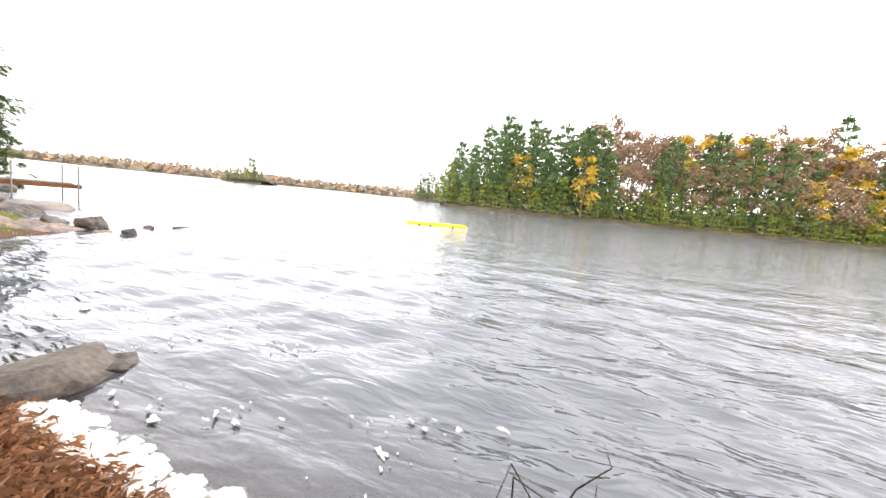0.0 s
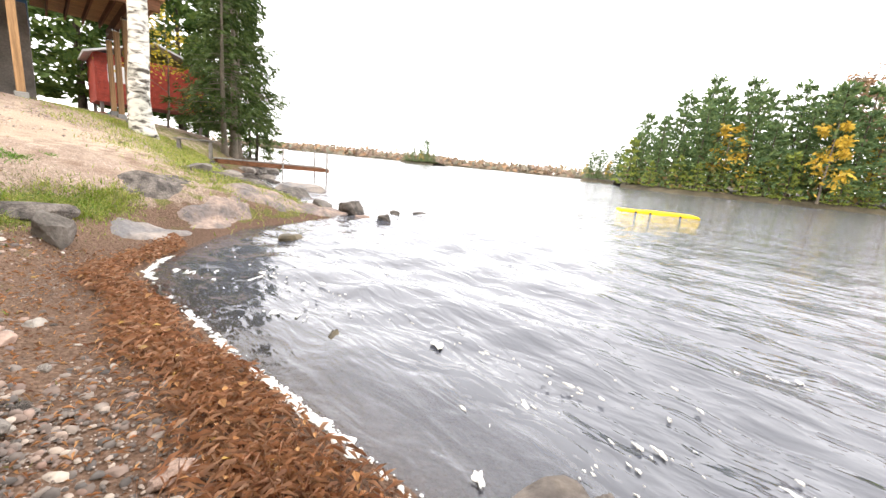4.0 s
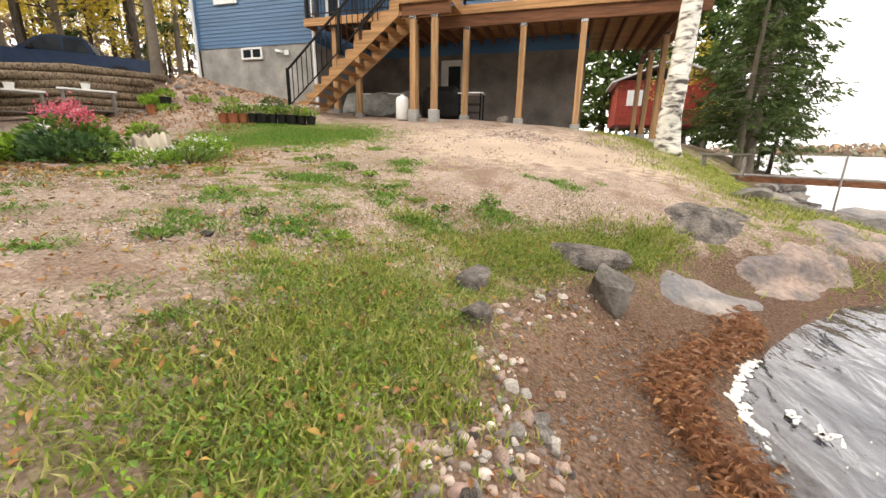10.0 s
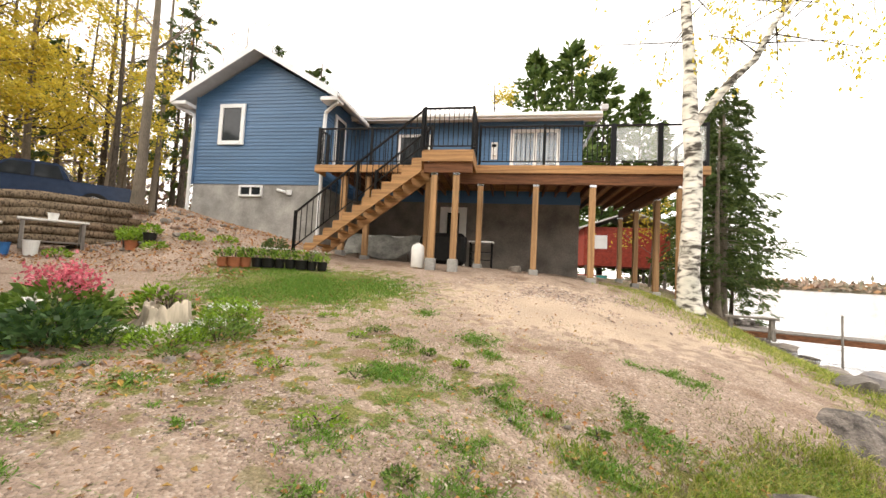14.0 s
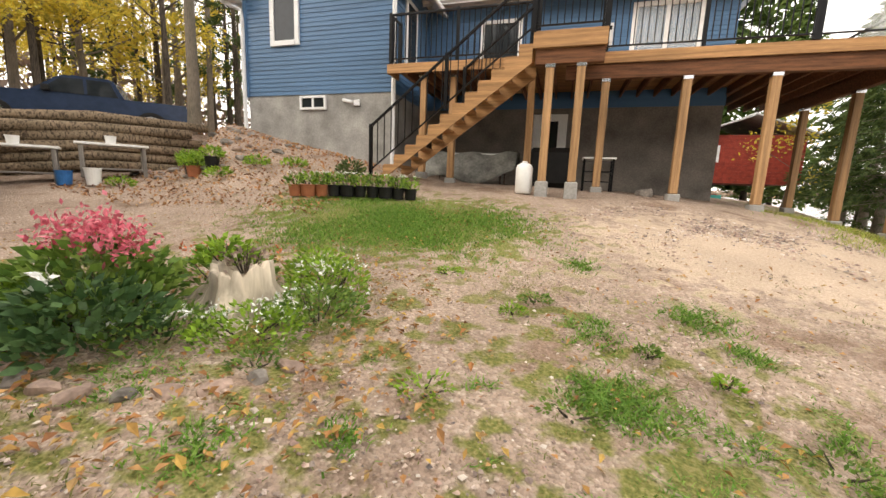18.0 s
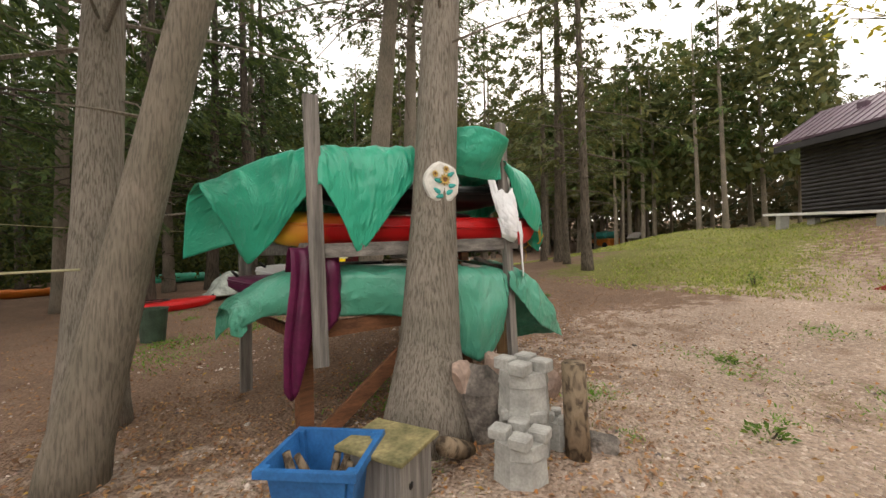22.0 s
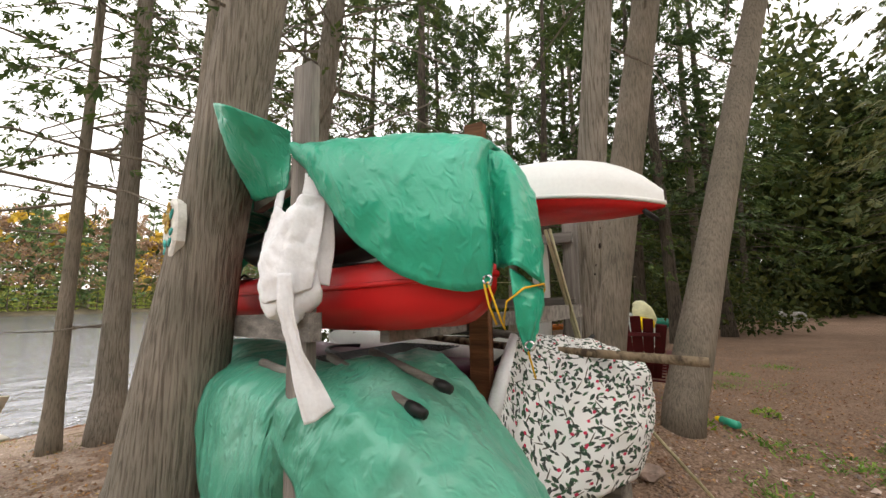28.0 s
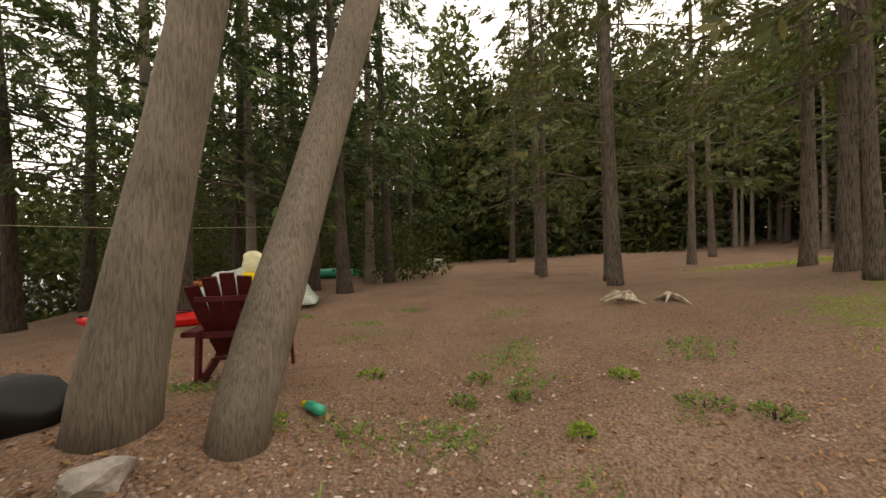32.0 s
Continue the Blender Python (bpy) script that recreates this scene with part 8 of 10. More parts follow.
def build_truck():
    t = thing("pickup_truck", Matrix.Translation((-17.2, 14.9, 3.29)) @ Matrix.Rotation(radians(46), 4, "Z") @ Matrix.Diagonal((1, 1, .86, 1)), "dark blue pickup truck parked above the log wall", "truck")

    def hull(name, pts, w, material, bevel=0.06):
        bm = bmesh.new()
        f = bm.faces.new([bm.verts.new((x, -w / 2, z)) for x, z in pts])
        r = bmesh.ops.extrude_face_region(bm, geom=[f])
        bmesh.ops.translate(bm, vec=(0, w, 0), verts=[v for v in r["geom"] if isinstance(v, bmesh.types.BMVert)])
        bmesh.ops.recalc_face_normals(bm, faces=bm.faces)
        bmesh.ops.bevel(bm, geom=bm.edges[:], offset=bevel, segments=2, affect="EDGES")
        return part(name, bm, material, t)

    hull("body", [(-2.6, .42), (-2.65, .95), (-2.3, 1.08), (-1.0, 1.12), (2.6, 1.12), (2.65, .5), (2.0, .38), (-2.0, .38)], 1.85, "truck_paint")
    hull("cab", [(-1.15, 1.08), (-0.45, 1.68), (-0.2, 1.74), (0.75, 1.74), (1.0, 1.12)], 1.6, "truck_paint")
    for s in (-1, 1):
        for pts in ([(-0.85, 1.15), (-0.38, 1.62), (0.1, 1.64), (0.1, 1.15)], [(0.17, 1.15), (0.17, 1.64), (0.7, 1.64), (0.86, 1.15)]):
            bm = bmesh.new()
            bm.faces.new([bm.verts.new((x, s * 0.806, z)) for x, z in pts])
            part("side_window", bm, "window_glass", t)
        for x in (-1.75, 1.65):
            bm = bmesh.new()
            bmesh.ops.create_cone(bm, segments=24, radius1=0.38, radius2=0.38, depth=0.26, cap_ends=True)
            bmesh.ops.rotate(bm, matrix=Matrix.Rotation(radians(90), 3, "X"), verts=bm.verts)
            bmesh.ops.translate(bm, vec=(x, s * 0.85, 0.38), verts=bm.verts)
            wh = part("wheel", bm, "rubber", t)
            bm = bmesh.new()
            bmesh.ops.create_cone(bm, segments=18, radius1=0.24, radius2=0.18, depth=0.05, cap_ends=True)
            bmesh.ops.rotate(bm, matrix=Matrix.Rotation(radians(90 * s), 3, "X"), verts=bm.verts)
            bmesh.ops.translate(bm, vec=(x, s * 0.99, 0.38), verts=bm.verts)
            part("rim", bm, "chrome", wh)
        box("tail_lamp", 2.58, s * 0.80 - 0.08, 0.75, 2.68, s * 0.80 + 0.08, 1.05, "tail_red", t)
        box("mirror", -0.75, s * 0.93 - 0.08, 1.15, -0.6, s * 0.93 + 0.08, 1.32, "black_plastic", t)
    bm = bmesh.new()
    bm.faces.new([bm.verts.new(p) for p in ((-1.12, -.68, 1.14), (-1.12, .68, 1.14), (-0.5, .64, 1.66), (-0.5, -.64, 1.66))])
    part("windscreen", bm, "window_glass", t)
    box("bumper", 2.62, -0.85, 0.45, 2.74, 0.85, 0.62, "chrome", t)


def build_log_wall():
    """Log retaining wall between the shed and the house, with benches before it."""
    rng = random.Random(6)
    w = thing("log_wall", pose(-14.5, 13.0, 2.0), "stacked log retaining wall below the parked truck", "wall")
    inv = w.matrix_basis.inverted()
    a, b = Vector((-15.4, 11.2, 0)), Vector((-13.0, 15.0, 0))
    for k in range(7):
        z = 2.02 + k * 0.24
        off = Vector((-0.035, 0.022, 0)) * k
        j = Vector((rng.uniform(-.05, .05), rng.uniform(-.3, .3), 0))
        lo = Vector((0, 0, -.22))
        j += Vector((rng.uniform(-.06, .03), 0, 0))
        ob = tube("log", [a + lo + off + j + Vector((0, 0, z)), (a + b) / 2 + off + Vector((0, 0, z + rng.uniform(-.03, .03))), b + off + j + Vector((0, 0, z))], [.13, .125, .115], "log_bark", None, 12, .06, rng)
        ob.parent, ob.matrix_parent_inverse = w, inv
    for k, (x, y, z) in enumerate(((-14.1, 11.6, 0.72), (-13.3, 12.9, 0.72))):
        g = gz(x, y)
        t = thing("work_table", Matrix.Translation((x, y, g)) @ Matrix.Rotation(radians(58), 4, "Z"), "rough plank table with a white top by the log wall", "table", "plank tables")
        box("tabletop", -0.65, -0.3, z, 0.65, 0.3, z + 0.05, "white_plastic", t)
        for sx in (-0.55, 0.55):
            for sy in (-0.22, 0.22):
                box("leg", sx - .04, sy - .04, 0, sx + .04, sy + .04, z, "grey_wood", t)
        box("shelf", -0.6, -0.26, 0.18, 0.6, 0.26, 0.22, "grey_wood_flat", t)
        tagged(bucket("bucket", Matrix.Translation((x + 0.1, y - 0.1, g + z + 0.05)), 0.11, 0.16, "white_plastic"), "small white tub on the plank table", "tub")
    tagged(bucket("bucket", Matrix.Translation((-12.9, 12.2, gz(-12.9, 12.2))), 0.15, 0.36, "white_plastic"), "white plastic pail standing by the tables", "pail")
    tagged(bucket("bucket", Matrix.Translation((-13.3, 11.9, gz(-13.3, 11.9))), 0.15, 0.3, "blue_plastic"), "blue plastic pail standing by the tables", "pail")
    for k in range(44):
        x, y = -12.6 + rng.uniform(-1.0, 3.0), 0
        y = 14.3 + rng.uniform(-1.3, 1.0) + (-(x + 12)) * 0.05
        s = rng.uniform(0.07, 0.2)
        stone(x, y, s, s * .8, s * .5, 300 + k, rng.choice(("grey_stone", "pink_stone", "grey_stone")), "loose fieldstone on the bank below the house", 0.3, rng.uniform(0, 6), group="bank stones", detail=2)


def bucket(name, m, r, h, material):
    t = thing(name, m, "plastic bucket", "bucket")
    n_ = 20
    v, f = [], []
    for z, k in ((0, .8), (h, 1.0), (h, .93), (0.02, .75)):
        for i in range(n_):
            a = 6.283 * i / n_
            v.append((r * k * math.cos(a), r * k * math.sin(a), z))
    for j in range(3):
        for i in range(n_):
            f.append((j * n_ + i, j * n_ + (i + 1) % n_, (j + 1) * n_ + (i + 1) % n_, (j + 1) * n_ + i))
    f.append(tuple(range(n_ - 1, -1, -1)))
    f.append(tuple(range(3 * n_, 4 * n_)))
    raw("pail", v, f, material, t, smooth=False)
    tube("rim", [(r * 1.02 * math.cos(a), r * 1.02 * math.sin(a), h) for a in np.linspace(0, 6.283, n_)], r * 0.05, material, t, 5)
    return t


def plant_clump(name, label, x, y, z, r, h, n, leaf, leaves, seed, category="plant", group="", stems=8, up=0.6, kind=""):
    rng, nr = random.Random(seed), np.random.default_rng(seed)
    t = thing(name, Matrix.Translation((x, y, z)), label, category, group, kind)
    P, D = [], []
    segs = []
    for i in range(stems):
        a, q = rng.uniform(0, 6.3), math.sqrt(rng.random()) * r
        e = (math.cos(a) * q, math.sin(a) * q, h * rng.uniform(0.6, 1.05) * (1 - 0.35 * q / r))
        segs.append(([(e[0] * .3, e[1] * .3, 0), (e[0] * .7, e[1] * .7, e[2] * .5), e], [.008, .006, .003]))
    for i in range(n):
        a, q = rng.uniform(0, 6.3), math.sqrt(rng.random()) * r
        zz = h * (rng.random() ** 0.6) * (1 - 0.5 * (q / r) ** 2)
        P.append((math.cos(a) * q, math.sin(a) * q, zz))
        D.append((math.cos(a), math.sin(a), up))
    leafy("leaves", P, D, leaf, leaves, nr, t, flat=0.4)
    v, f = branch_sticks(segs)
    tagged(raw("stem", v, f, "bark_dark", t), kind="stuff")
    return t


def blossom(t, pts, size, material, seed, per=26, spread=0.06):
    nr = np.random.default_rng(seed)
    P, D = [], []
    for p in pts:
        q = nr.normal(0, spread, (per, 3))
        P += (q + np.array(p)).tolist()
        D += q.tolist()
    ob = leafy("blossom", P, D, size, material, nr, t, flat=0.0)
    return ob


def build_bed():
    g = lambda x, y: gz(x, y)
    rng = random.Random(12)
    a = plant_clump("flower_bush", "tall phlox bush with pink flower heads", -6.35, 8.15, g(-6.35, 8.15), 0.50, 0.62, 1100, 0.085, "leaves_green", 1, "flowers", stems=16)
    blossom(a, [(-.2, -.1, .62), (-.32, .05, .60), (.0, .05, .70), (.12, .0, .68), (.2, .15, .62), (-.1, .2, .6), (.3, .05, .55), (-.05, -.08, .66), (.22, -.05, .64), (-.25, .16, .62)], 0.042, "flowers_pink", 2, 90, .07)
    b = plant_clump("flower_bush", "dark leafy rose bush with one white bloom", -6.0, 7.85, g(-6, 7.85), 0.42, 0.42, 800, 0.08, "leaves_dark", 3, "flowers", stems=10)
    blossom(b, [(-.1, -.12, .42)], 0.055, "flowers_white", 4, 30, .035)
    plant_clump("flower_bush", "bright green leafy plant at the edge of the bed", -6.75, 7.75, g(-6.7, 7.75), 0.38, 0.34, 560, 0.095, "leaves_lime", 5, "plant")
    plant_clump("flower_bush", "bright green leafy plant at the edge of the bed", -6.45, 7.45, g(-6.4, 7.45), 0.32, 0.30, 420, 0.09, "leaves_lime", 6, "plant")
    c = plant_clump("flower_bush", "low impatiens with orange flowers behind the stump", -6.2, 9.1, g(-6.2, 9.1), 0.45, 0.34, 420, 0.06, "leaves_green", 7, "flowers")
    blossom(c, [(rng.uniform(-.4, .4), rng.uniform(-.3, .3), .34) for _ in range(16)], 0.03, "flowers_orange", 8, 8, .02)
    plant_clump("flower_bush", "lime green leaves growing from the stump", -5.95, 8.9, g(-5.95, 8.9) + 0.28, 0.22, 0.24, 260, 0.07, "leaves_lime", 9, "plant")
    plant_clump("flower_bush", "brown withered stalks in the stump", -5.72, 8.86, g(-5.7, 8.86) + 0.25, 0.16, 0.26, 90, 0.05, "twigs_bare", 10, "plant", stems=14)
    for k, (x, y, r, h) in enumerate(((-5.15, 9.2, .36, .36), (-4.95, 8.75, .36, .26), (-5.2, 8.35, .38, .22), (-5.7, 8.1, .36, .22), (-5.45, 9.5, .3, .34))):
        d = plant_clump("flower_bush", "low green bedding plant with small white flowers", x, y, g(x, y), r, h, 700, 0.042, "leaves_green" if k % 2 else "leaves_lime", 20 + k, "flowers")
        if k < 4:
            blossom(d, [(rng.uniform(-r, r) * .8, rng.uniform(-r, r) * .8, h * .8) for _ in range(18)], 0.026, "flowers_white", 30 + k, 8, .016)
    # hollow stumps with buttress roots
    for x, y, r, h, sd in ((-5.62, 8.72, .22, .36, 1), (-5.92, 8.92, .15, .34, 2)):
        t = thing("tree_stump", Matrix.Translation((x, y, g(x, y))), "pale hollow tree stump in the flower bed", "stump", "stumps")
        rr = random.Random(sd)
        n_ = 48
        v, f = [], []
        prof = ((2.1, -0.05), (1.75, 0.03), (1.3, h * .32), (1.08, h * .62), (1.0, h * .98), (0.93, h), (0.78, h - 0.01), (0.68, h * .5))
        rough = [rr.uniform(-.035, .035) for _ in range(n_)]
        for j, (k, z) in enumerate(prof):
            for i in range(n_):
                a_ = 6.283 * i / n_
                root = 1 + 0.42 * max(0, 1 - z / (h * .8)) * (math.sin(a_ * 5 + sd) * .6 + math.sin(a_ * 3 - sd) * .4)
                rad = r * k * root * (1 + 0.05 * math.sin(a_ * 9 + sd) + rough[i])
                v.append((rad * math.cos(a_), rad * math.sin(a_), z + (.035 * math.sin(a_ * 2 + sd) + rough[i] if z >= h * .97 else 0)))
        for j in range(len(prof) - 1):
            for i in range(n_):
                f.append((j * n_ + i, j * n_ + (i + 1) % n_, (j + 1) * n_ + (i + 1) % n_, (j + 1) * n_ + i))
        f.append(tuple(range((len(prof) - 1) * n_, len(prof) * n_)))
        raw("wood", v, f, "stump_wood", t, smooth=True)
    for k in range(17):
        a_ = 2.9 + k * 0.19
        x, y = -5.75 + 1.12 * math.cos(a_) , 8.45 + 1.0 * math.sin(a_)
        stone(x, y, .065 + .02 * (k % 3), .055, .055, 500 + k, "pink_stone" if k % 3 else "grey_stone", "small edging stone round the flower bed", 0.3, k, group="edging stones", detail=2)
    # potted plants in a row below the stairs
    for k in range(10):
        u = k / 9
        x, y = -7.85 + 1.9 * u, 12.28 + 0.8 * u
        r = 0.10 + 0.03 * (k % 3 == 1)
        col = "terracotta" if k < 3 else "black_plastic"
        b = bucket("flower_pot", Matrix.Translation((x, y, g(x, y))), r + .02, 0.2, col)
        tagged(b, "terracotta pot of flowers below the stairs" if k < 3 else "black nursery pot of flowers below the stairs", "pot", "row of pots")
        d = plant_clump("pot_plant", "leggy white-flowered plant in a pot", x, y, g(x, y) + 0.17, 0.17, 0.26, 130, 0.06, "leaves_lime" if k % 2 else "leaves_green", 60 + k, "plant", "row of pot plants", stems=6)
        blossom(d, [(rng.uniform(-.15, .15), rng.uniform(-.15, .15), .26) for _ in range(7)], 0.022, "flowers_white", 80 + k, 5, .01)
    plant_clump("shrub", "dark round shrub by the foot of the stairs", -7.5, 13.6, g(-7.5, 13.6), 0.28, 0.4, 420, 0.06, "needles_mid", 95, "shrub")
    for k, (x, y) in enumerate(((-11.2, 13.1), (-10.9, 12.9), (-10.5, 13.0), (-11.6, 13.4))):
        b = bucket("flower_pot", Matrix.Translation((x, y, g(x, y))), .15, .24, "terracotta" if k % 2 else "black_plastic")
        tagged(b, "planter on the stony bank", "pot", "bank pots")
        plant_clump("pot_plant", "yellowing plant in a planter", x, y, g(x, y) + .2, .24, .26, 200, .08, "leaves_lime", 110 + k, "plant", "bank plants", stems=5)
    for k, (x, y) in enumerate(((-9.5, 13.2), (-8.8, 13.5), (-9.9, 12.6), (-12.4, 12.4))):
        plant_clump("shrub", "low leafy weed on the stony bank", x, y, g(x, y), .25, .22, 160, .07, "leaves_lime", 130 + k, "plant", "bank weeds", stems=5)


def adirondack(name, m, material, label):
    """Moulded deck chair: fanned back slats, slatted seat with a front apron, flat arms and tapered legs."""
    t = thing(name, m, label, "chair")
    for k in range(5):
        x = -0.24 + k * 0.12
        h = 0.98 + (0.0, 0.07, 0.10, 0.07, 0.0)[k]
        beam("back_slat", (x * 0.72, -0.26, 0.30), (x * 1.0, -0.46, 0.66), 0.098, 0.022, material, t, up=(1, 0, 0), bevel=0.007)
        beam("back_slat", (x * 1.0, -0.46, 0.65), (x * 1.22, -0.62, h), 0.112, 0.022, material, t, up=(1, 0, 0), bevel=0.009)
    for k in range(6):
        y = 0.28 - k * 0.11
        beam("seat_slat", (-0.27, y, 0.37 - 0.11 * (k / 5)), (0.27, y, 0.37 - 0.11 * (k / 5)), 0.02, 0.098, material, t, bevel=0.005)
    beam("front_apron", (-0.32, 0.345, 0.335), (0.32, 0.345, 0.335), 0.095, 0.025, material, t, bevel=0.01)
    for s in (-1, 1):
        beam("arm", (s * 0.34, 0.40, 0.56), (s * 0.36, -0.52, 0.54), 0.025, 0.13, material, t, bevel=0.01)
        beam("front_leg", (s * 0.33, 0.35, 0.28), (s * 0.335, 0.35, 0.55), 0.11, 0.03, material, t, up=(0, 1, 0), bevel=0.008)
        beam("front_leg", (s * 0.345, 0.36, 0.0), (s * 0.33, 0.35, 0.29), 0.075, 0.03, material, t, up=(0, 1, 0), bevel=0.008)
        beam("side_rail", (s * 0.29, 0.34, 0.36), (s * 0.29, -0.62, 0.05), 0.10, 0.03, material, t)
        beam("back_leg", (s * 0.31, -0.5, 0.0), (s * 0.32, -0.42, 0.54), 0.07, 0.03, material, t, up=(0, 1, 0))
    beam("back_brace", (-0.30, -0.46, 0.52), (0.30, -0.46, 0.52), 0.06, 0.025, material, t)
    beam("back_brace", (-0.27, -0.615, 0.86), (0.27, -0.615, 0.86), 0.05, 0.025, material, t)
    return t


def build_clutter():
    G = lambda x, y, dz=0.0: Matrix.Translation((x, y, gz(x, y) + dz))
    adirondack("deck_chair", G(-3.84, 3.80) @ Matrix.Rotation(radians(-88), 4, "Z") @ Matrix.Diagonal((.9, .9, .84, 1)), "chair_plastic", "weathered cream plastic deck chair facing the lake")
    adirondack("deck_chair", G(-8.80, -1.05) @ Matrix.Rotation(radians(178), 4, "Z") @ Matrix.Diagonal((.9, .9, .92, 1)), "chair_red", "dark red plastic deck chair beside the cedars")
    # blue tote with bits of driftwood
    t = thing("tote", G(-6.2, 3.92, 0.0) @ Matrix.Rotation(radians(40), 4, "Z") @ Matrix.Diagonal((.94, .94, .94, 1)), "cracked blue plastic tote holding driftwood", "tote")
    bm = bmesh.new()
    lo = [bm.verts.new(p) for p in ((-.15, -.18, 0), (.15, -.18, 0), (.15, .18, 0), (-.15, .18, 0))]
    hi = [bm.verts.new(p) for p in ((-.19, -.23, .37), (.20, -.22, .36), (.19, .23, .37), (-.19, .23, .38))]
    rim = [bm.verts.new((v.co.x * 1.12, v.co.y * 1.1, v.co.z)) for v in hi]
    rim2 = [bm.verts.new((v.co.x, v.co.y, v.co.z - .035)) for v in rim]
    bm.faces.new(lo[::-1])
    for k in range(4):
        n_ = (k + 1) % 4
        bm.faces.new((lo[k], lo[n_], hi[n_], hi[k])), bm.faces.new((hi[k], hi[n_], rim[n_], rim[k])), bm.faces.new((rim[k], rim[n_], rim2[n_], rim2[k]))
    bmesh.ops.bevel(bm, geom=[e for e in bm.edges if abs(e.verts[0].co.z - e.verts[1].co.z) > .2], offset=.03, segments=2, affect="EDGES")
    ob = part("tub", bm, "blue_plastic", t)
    md = ob.modifiers.new("thickness", "SOLIDIFY")
    md.thickness = 0.006
    rng = random.Random(3)
    for k in range(7):
        p = t.matrix_basis @ Vector((rng.uniform(-.1, .1), rng.uniform(-.14, .14), .1))
        d = Vector((rng.uniform(-.1, .1), rng.uniform(-.1, .1), rng.uniform(.12, .26)))
        tagged(tube("driftwood", [p, p + d], [.028, .018], "log_bark", None, 7, .15, rng), "piece of driftwood in the blue tote", "wood", "driftwood pieces")
    # wooden box
    b = thing("wooden_box", G(-6.50, 4.02) @ Matrix.Rotation(radians(22), 4, "Z"), "mossy grey plywood box with a slanting lid", "box")
    for q in ((-.15, -.17, 0, .15, -.15, .31), (-.15, .15, 0, .15, .17, .29)):
        box("panel", *q, "grey_wood", b)
    for q in ((-.15, -.15, 0, -.13, .15, .30), (.13, -.15, 0, .15, .15, .30)):
        box("panel", *q, "grey_wood", b)
    beam("lid", (-.18, 0, .315), (.18, 0, .315), 0.025, 0.40, "mossy_board", b)
    tube("knot_hole", [(.06, .171, .16), (.06, .174, .16)], [.018, .018], "black_plastic", b, 10)

    # cast castle towers
    def tower(name, x, y, z, r, h, turn):
        c = thing(name, Matrix.Translation((x, y, z)) @ Matrix.Rotation(turn, 4, "Z"), "cast concrete sandcastle tower with battlements", "garden ornament", "castle towers")
        bm = bmesh.new()
        n_ = 8
        ring = lambda k, zz: [bm.verts.new((r * k * math.cos(6.283 * i / n_), r * k * math.sin(6.283 * i / n_), zz)) for i in range(n_)]
        rings = [ring(1.0, 0), ring(0.92, h * .55), ring(.97, h * .56), ring(.90, h * .8), ring(.60, h * .8)]
        for a_, b_ in zip(rings, rings[1:]):
            for i in range(n_):
                bm.faces.new((a_[i], a_[(i + 1) % n_], b_[(i + 1) % n_], b_[i]))
        bm.faces.new(rings[-1])
        part("tower", bm, "castle_stone", c)
        for i in range(4):
            a_ = 6.283 * i / 4 + .4
            bm = bm_box(-.05 * r / .15, -.05 * r / .15, h * .78, .05 * r / .15, .05 * r / .15, h, .008)
            bmesh.ops.translate(bm, vec=(.68 * r * math.cos(a_), .68 * r * math.sin(a_), 0), verts=bm.verts)
            part("merlon", bm, "castle_stone", c)

    g = gz(-7.2, 4.2)
    tower("castle_tower", -7.14, 4.36, g, .16, .28, .3)
    tower("castle_tower", -7.39, 4.20, g, .17, .30, .9)
    tower("castle_tower", -7.39, 4.20, g + .245, .165, .34, .1)
    tower("castle_tower", -7.60, 4.32, g, .10, .22, .5)
    tower("castle_tower", -7.60, 4.08, g, .11, .30, .2)
    for k, (x, y, h, r, dx, dy) in enumerate(((-7.56, 4.47, .57, .075, .02, -.01), (-7.15, 3.95, .16, .06, .3, .1), (-7.4, 3.85, .30, .08, -.05, .1))):
        lg = gz(x, y)
        tagged(tube("log", [(x, y, lg - .02), (x + dx * .5, y + dy * .5, lg + h * .5), (x + dx, y + dy, lg + h)], [r, r * .95, r * .92], "log_bark", None, 14, .05, random.Random(k)), "upright cut log beside the castle towers", "log", "cut logs")
    stone(-7.18, 3.86, .11, .05, .13, 41, "pink_stone", "pale upright stone leaning on the cedar", .1, .4, .3, z=gz(-7.5, 3.8) + 0.36)
    stone(-7.32, 3.86, .22, .2, .40, 42, "dark_stone", "dark heap of stones at the cedar's foot", .2, .4)
    stone(-7.55, 3.86, .13, .09, .13, 43, "pink_stone", "round pink fieldstone by the rack", .1, 1, z=gz(-7.8, 3.7) + .34)
    stone(-7.92, 3.70, .25, .18, .32, 44, "grey_stone", "grey stone under the rack post", .2, .1)
    stone(-8.3, 3.78, .18, .1, .16, 45, "pink_stone", "flat pink stone by the rack", .1, .3)
    stone(-7.72, 4.52, .12, .07, .08, 46, "dark_stone", "dark blue-grey stone by the log", .2, 2.1)
    # white tank and things under the deck
    tk = thing("water_drum", G(-4.02, 14.3), "white plastic drum under the deck landing", "drum")
    tube("drum", [(0, 0, 0), (0, 0, .03), (0, 0, .5), (0, 0, .56), (0, 0, .6)], [.14, .165, .165, .14, .06], "white_plastic", tk, 20)
    tube("cap", [(0, 0, .6), (0, 0, .63)], [.05, .05], "white_plastic", tk, 12)
    tb = thing("folding_table", G(-5.6, 16.6), "folding table draped with a grey tarp under the stairs", "table")
    box("tabletop", -.9, -.4, .72, .9, .4, .75, "white_plastic", tb)
    for x in (-.8, .8):
        for y in (-.35, .35):
            tube("leg", [(x, y, 0), (x, y, .72)], .018, "chrome", tb, 8)
    secs = []
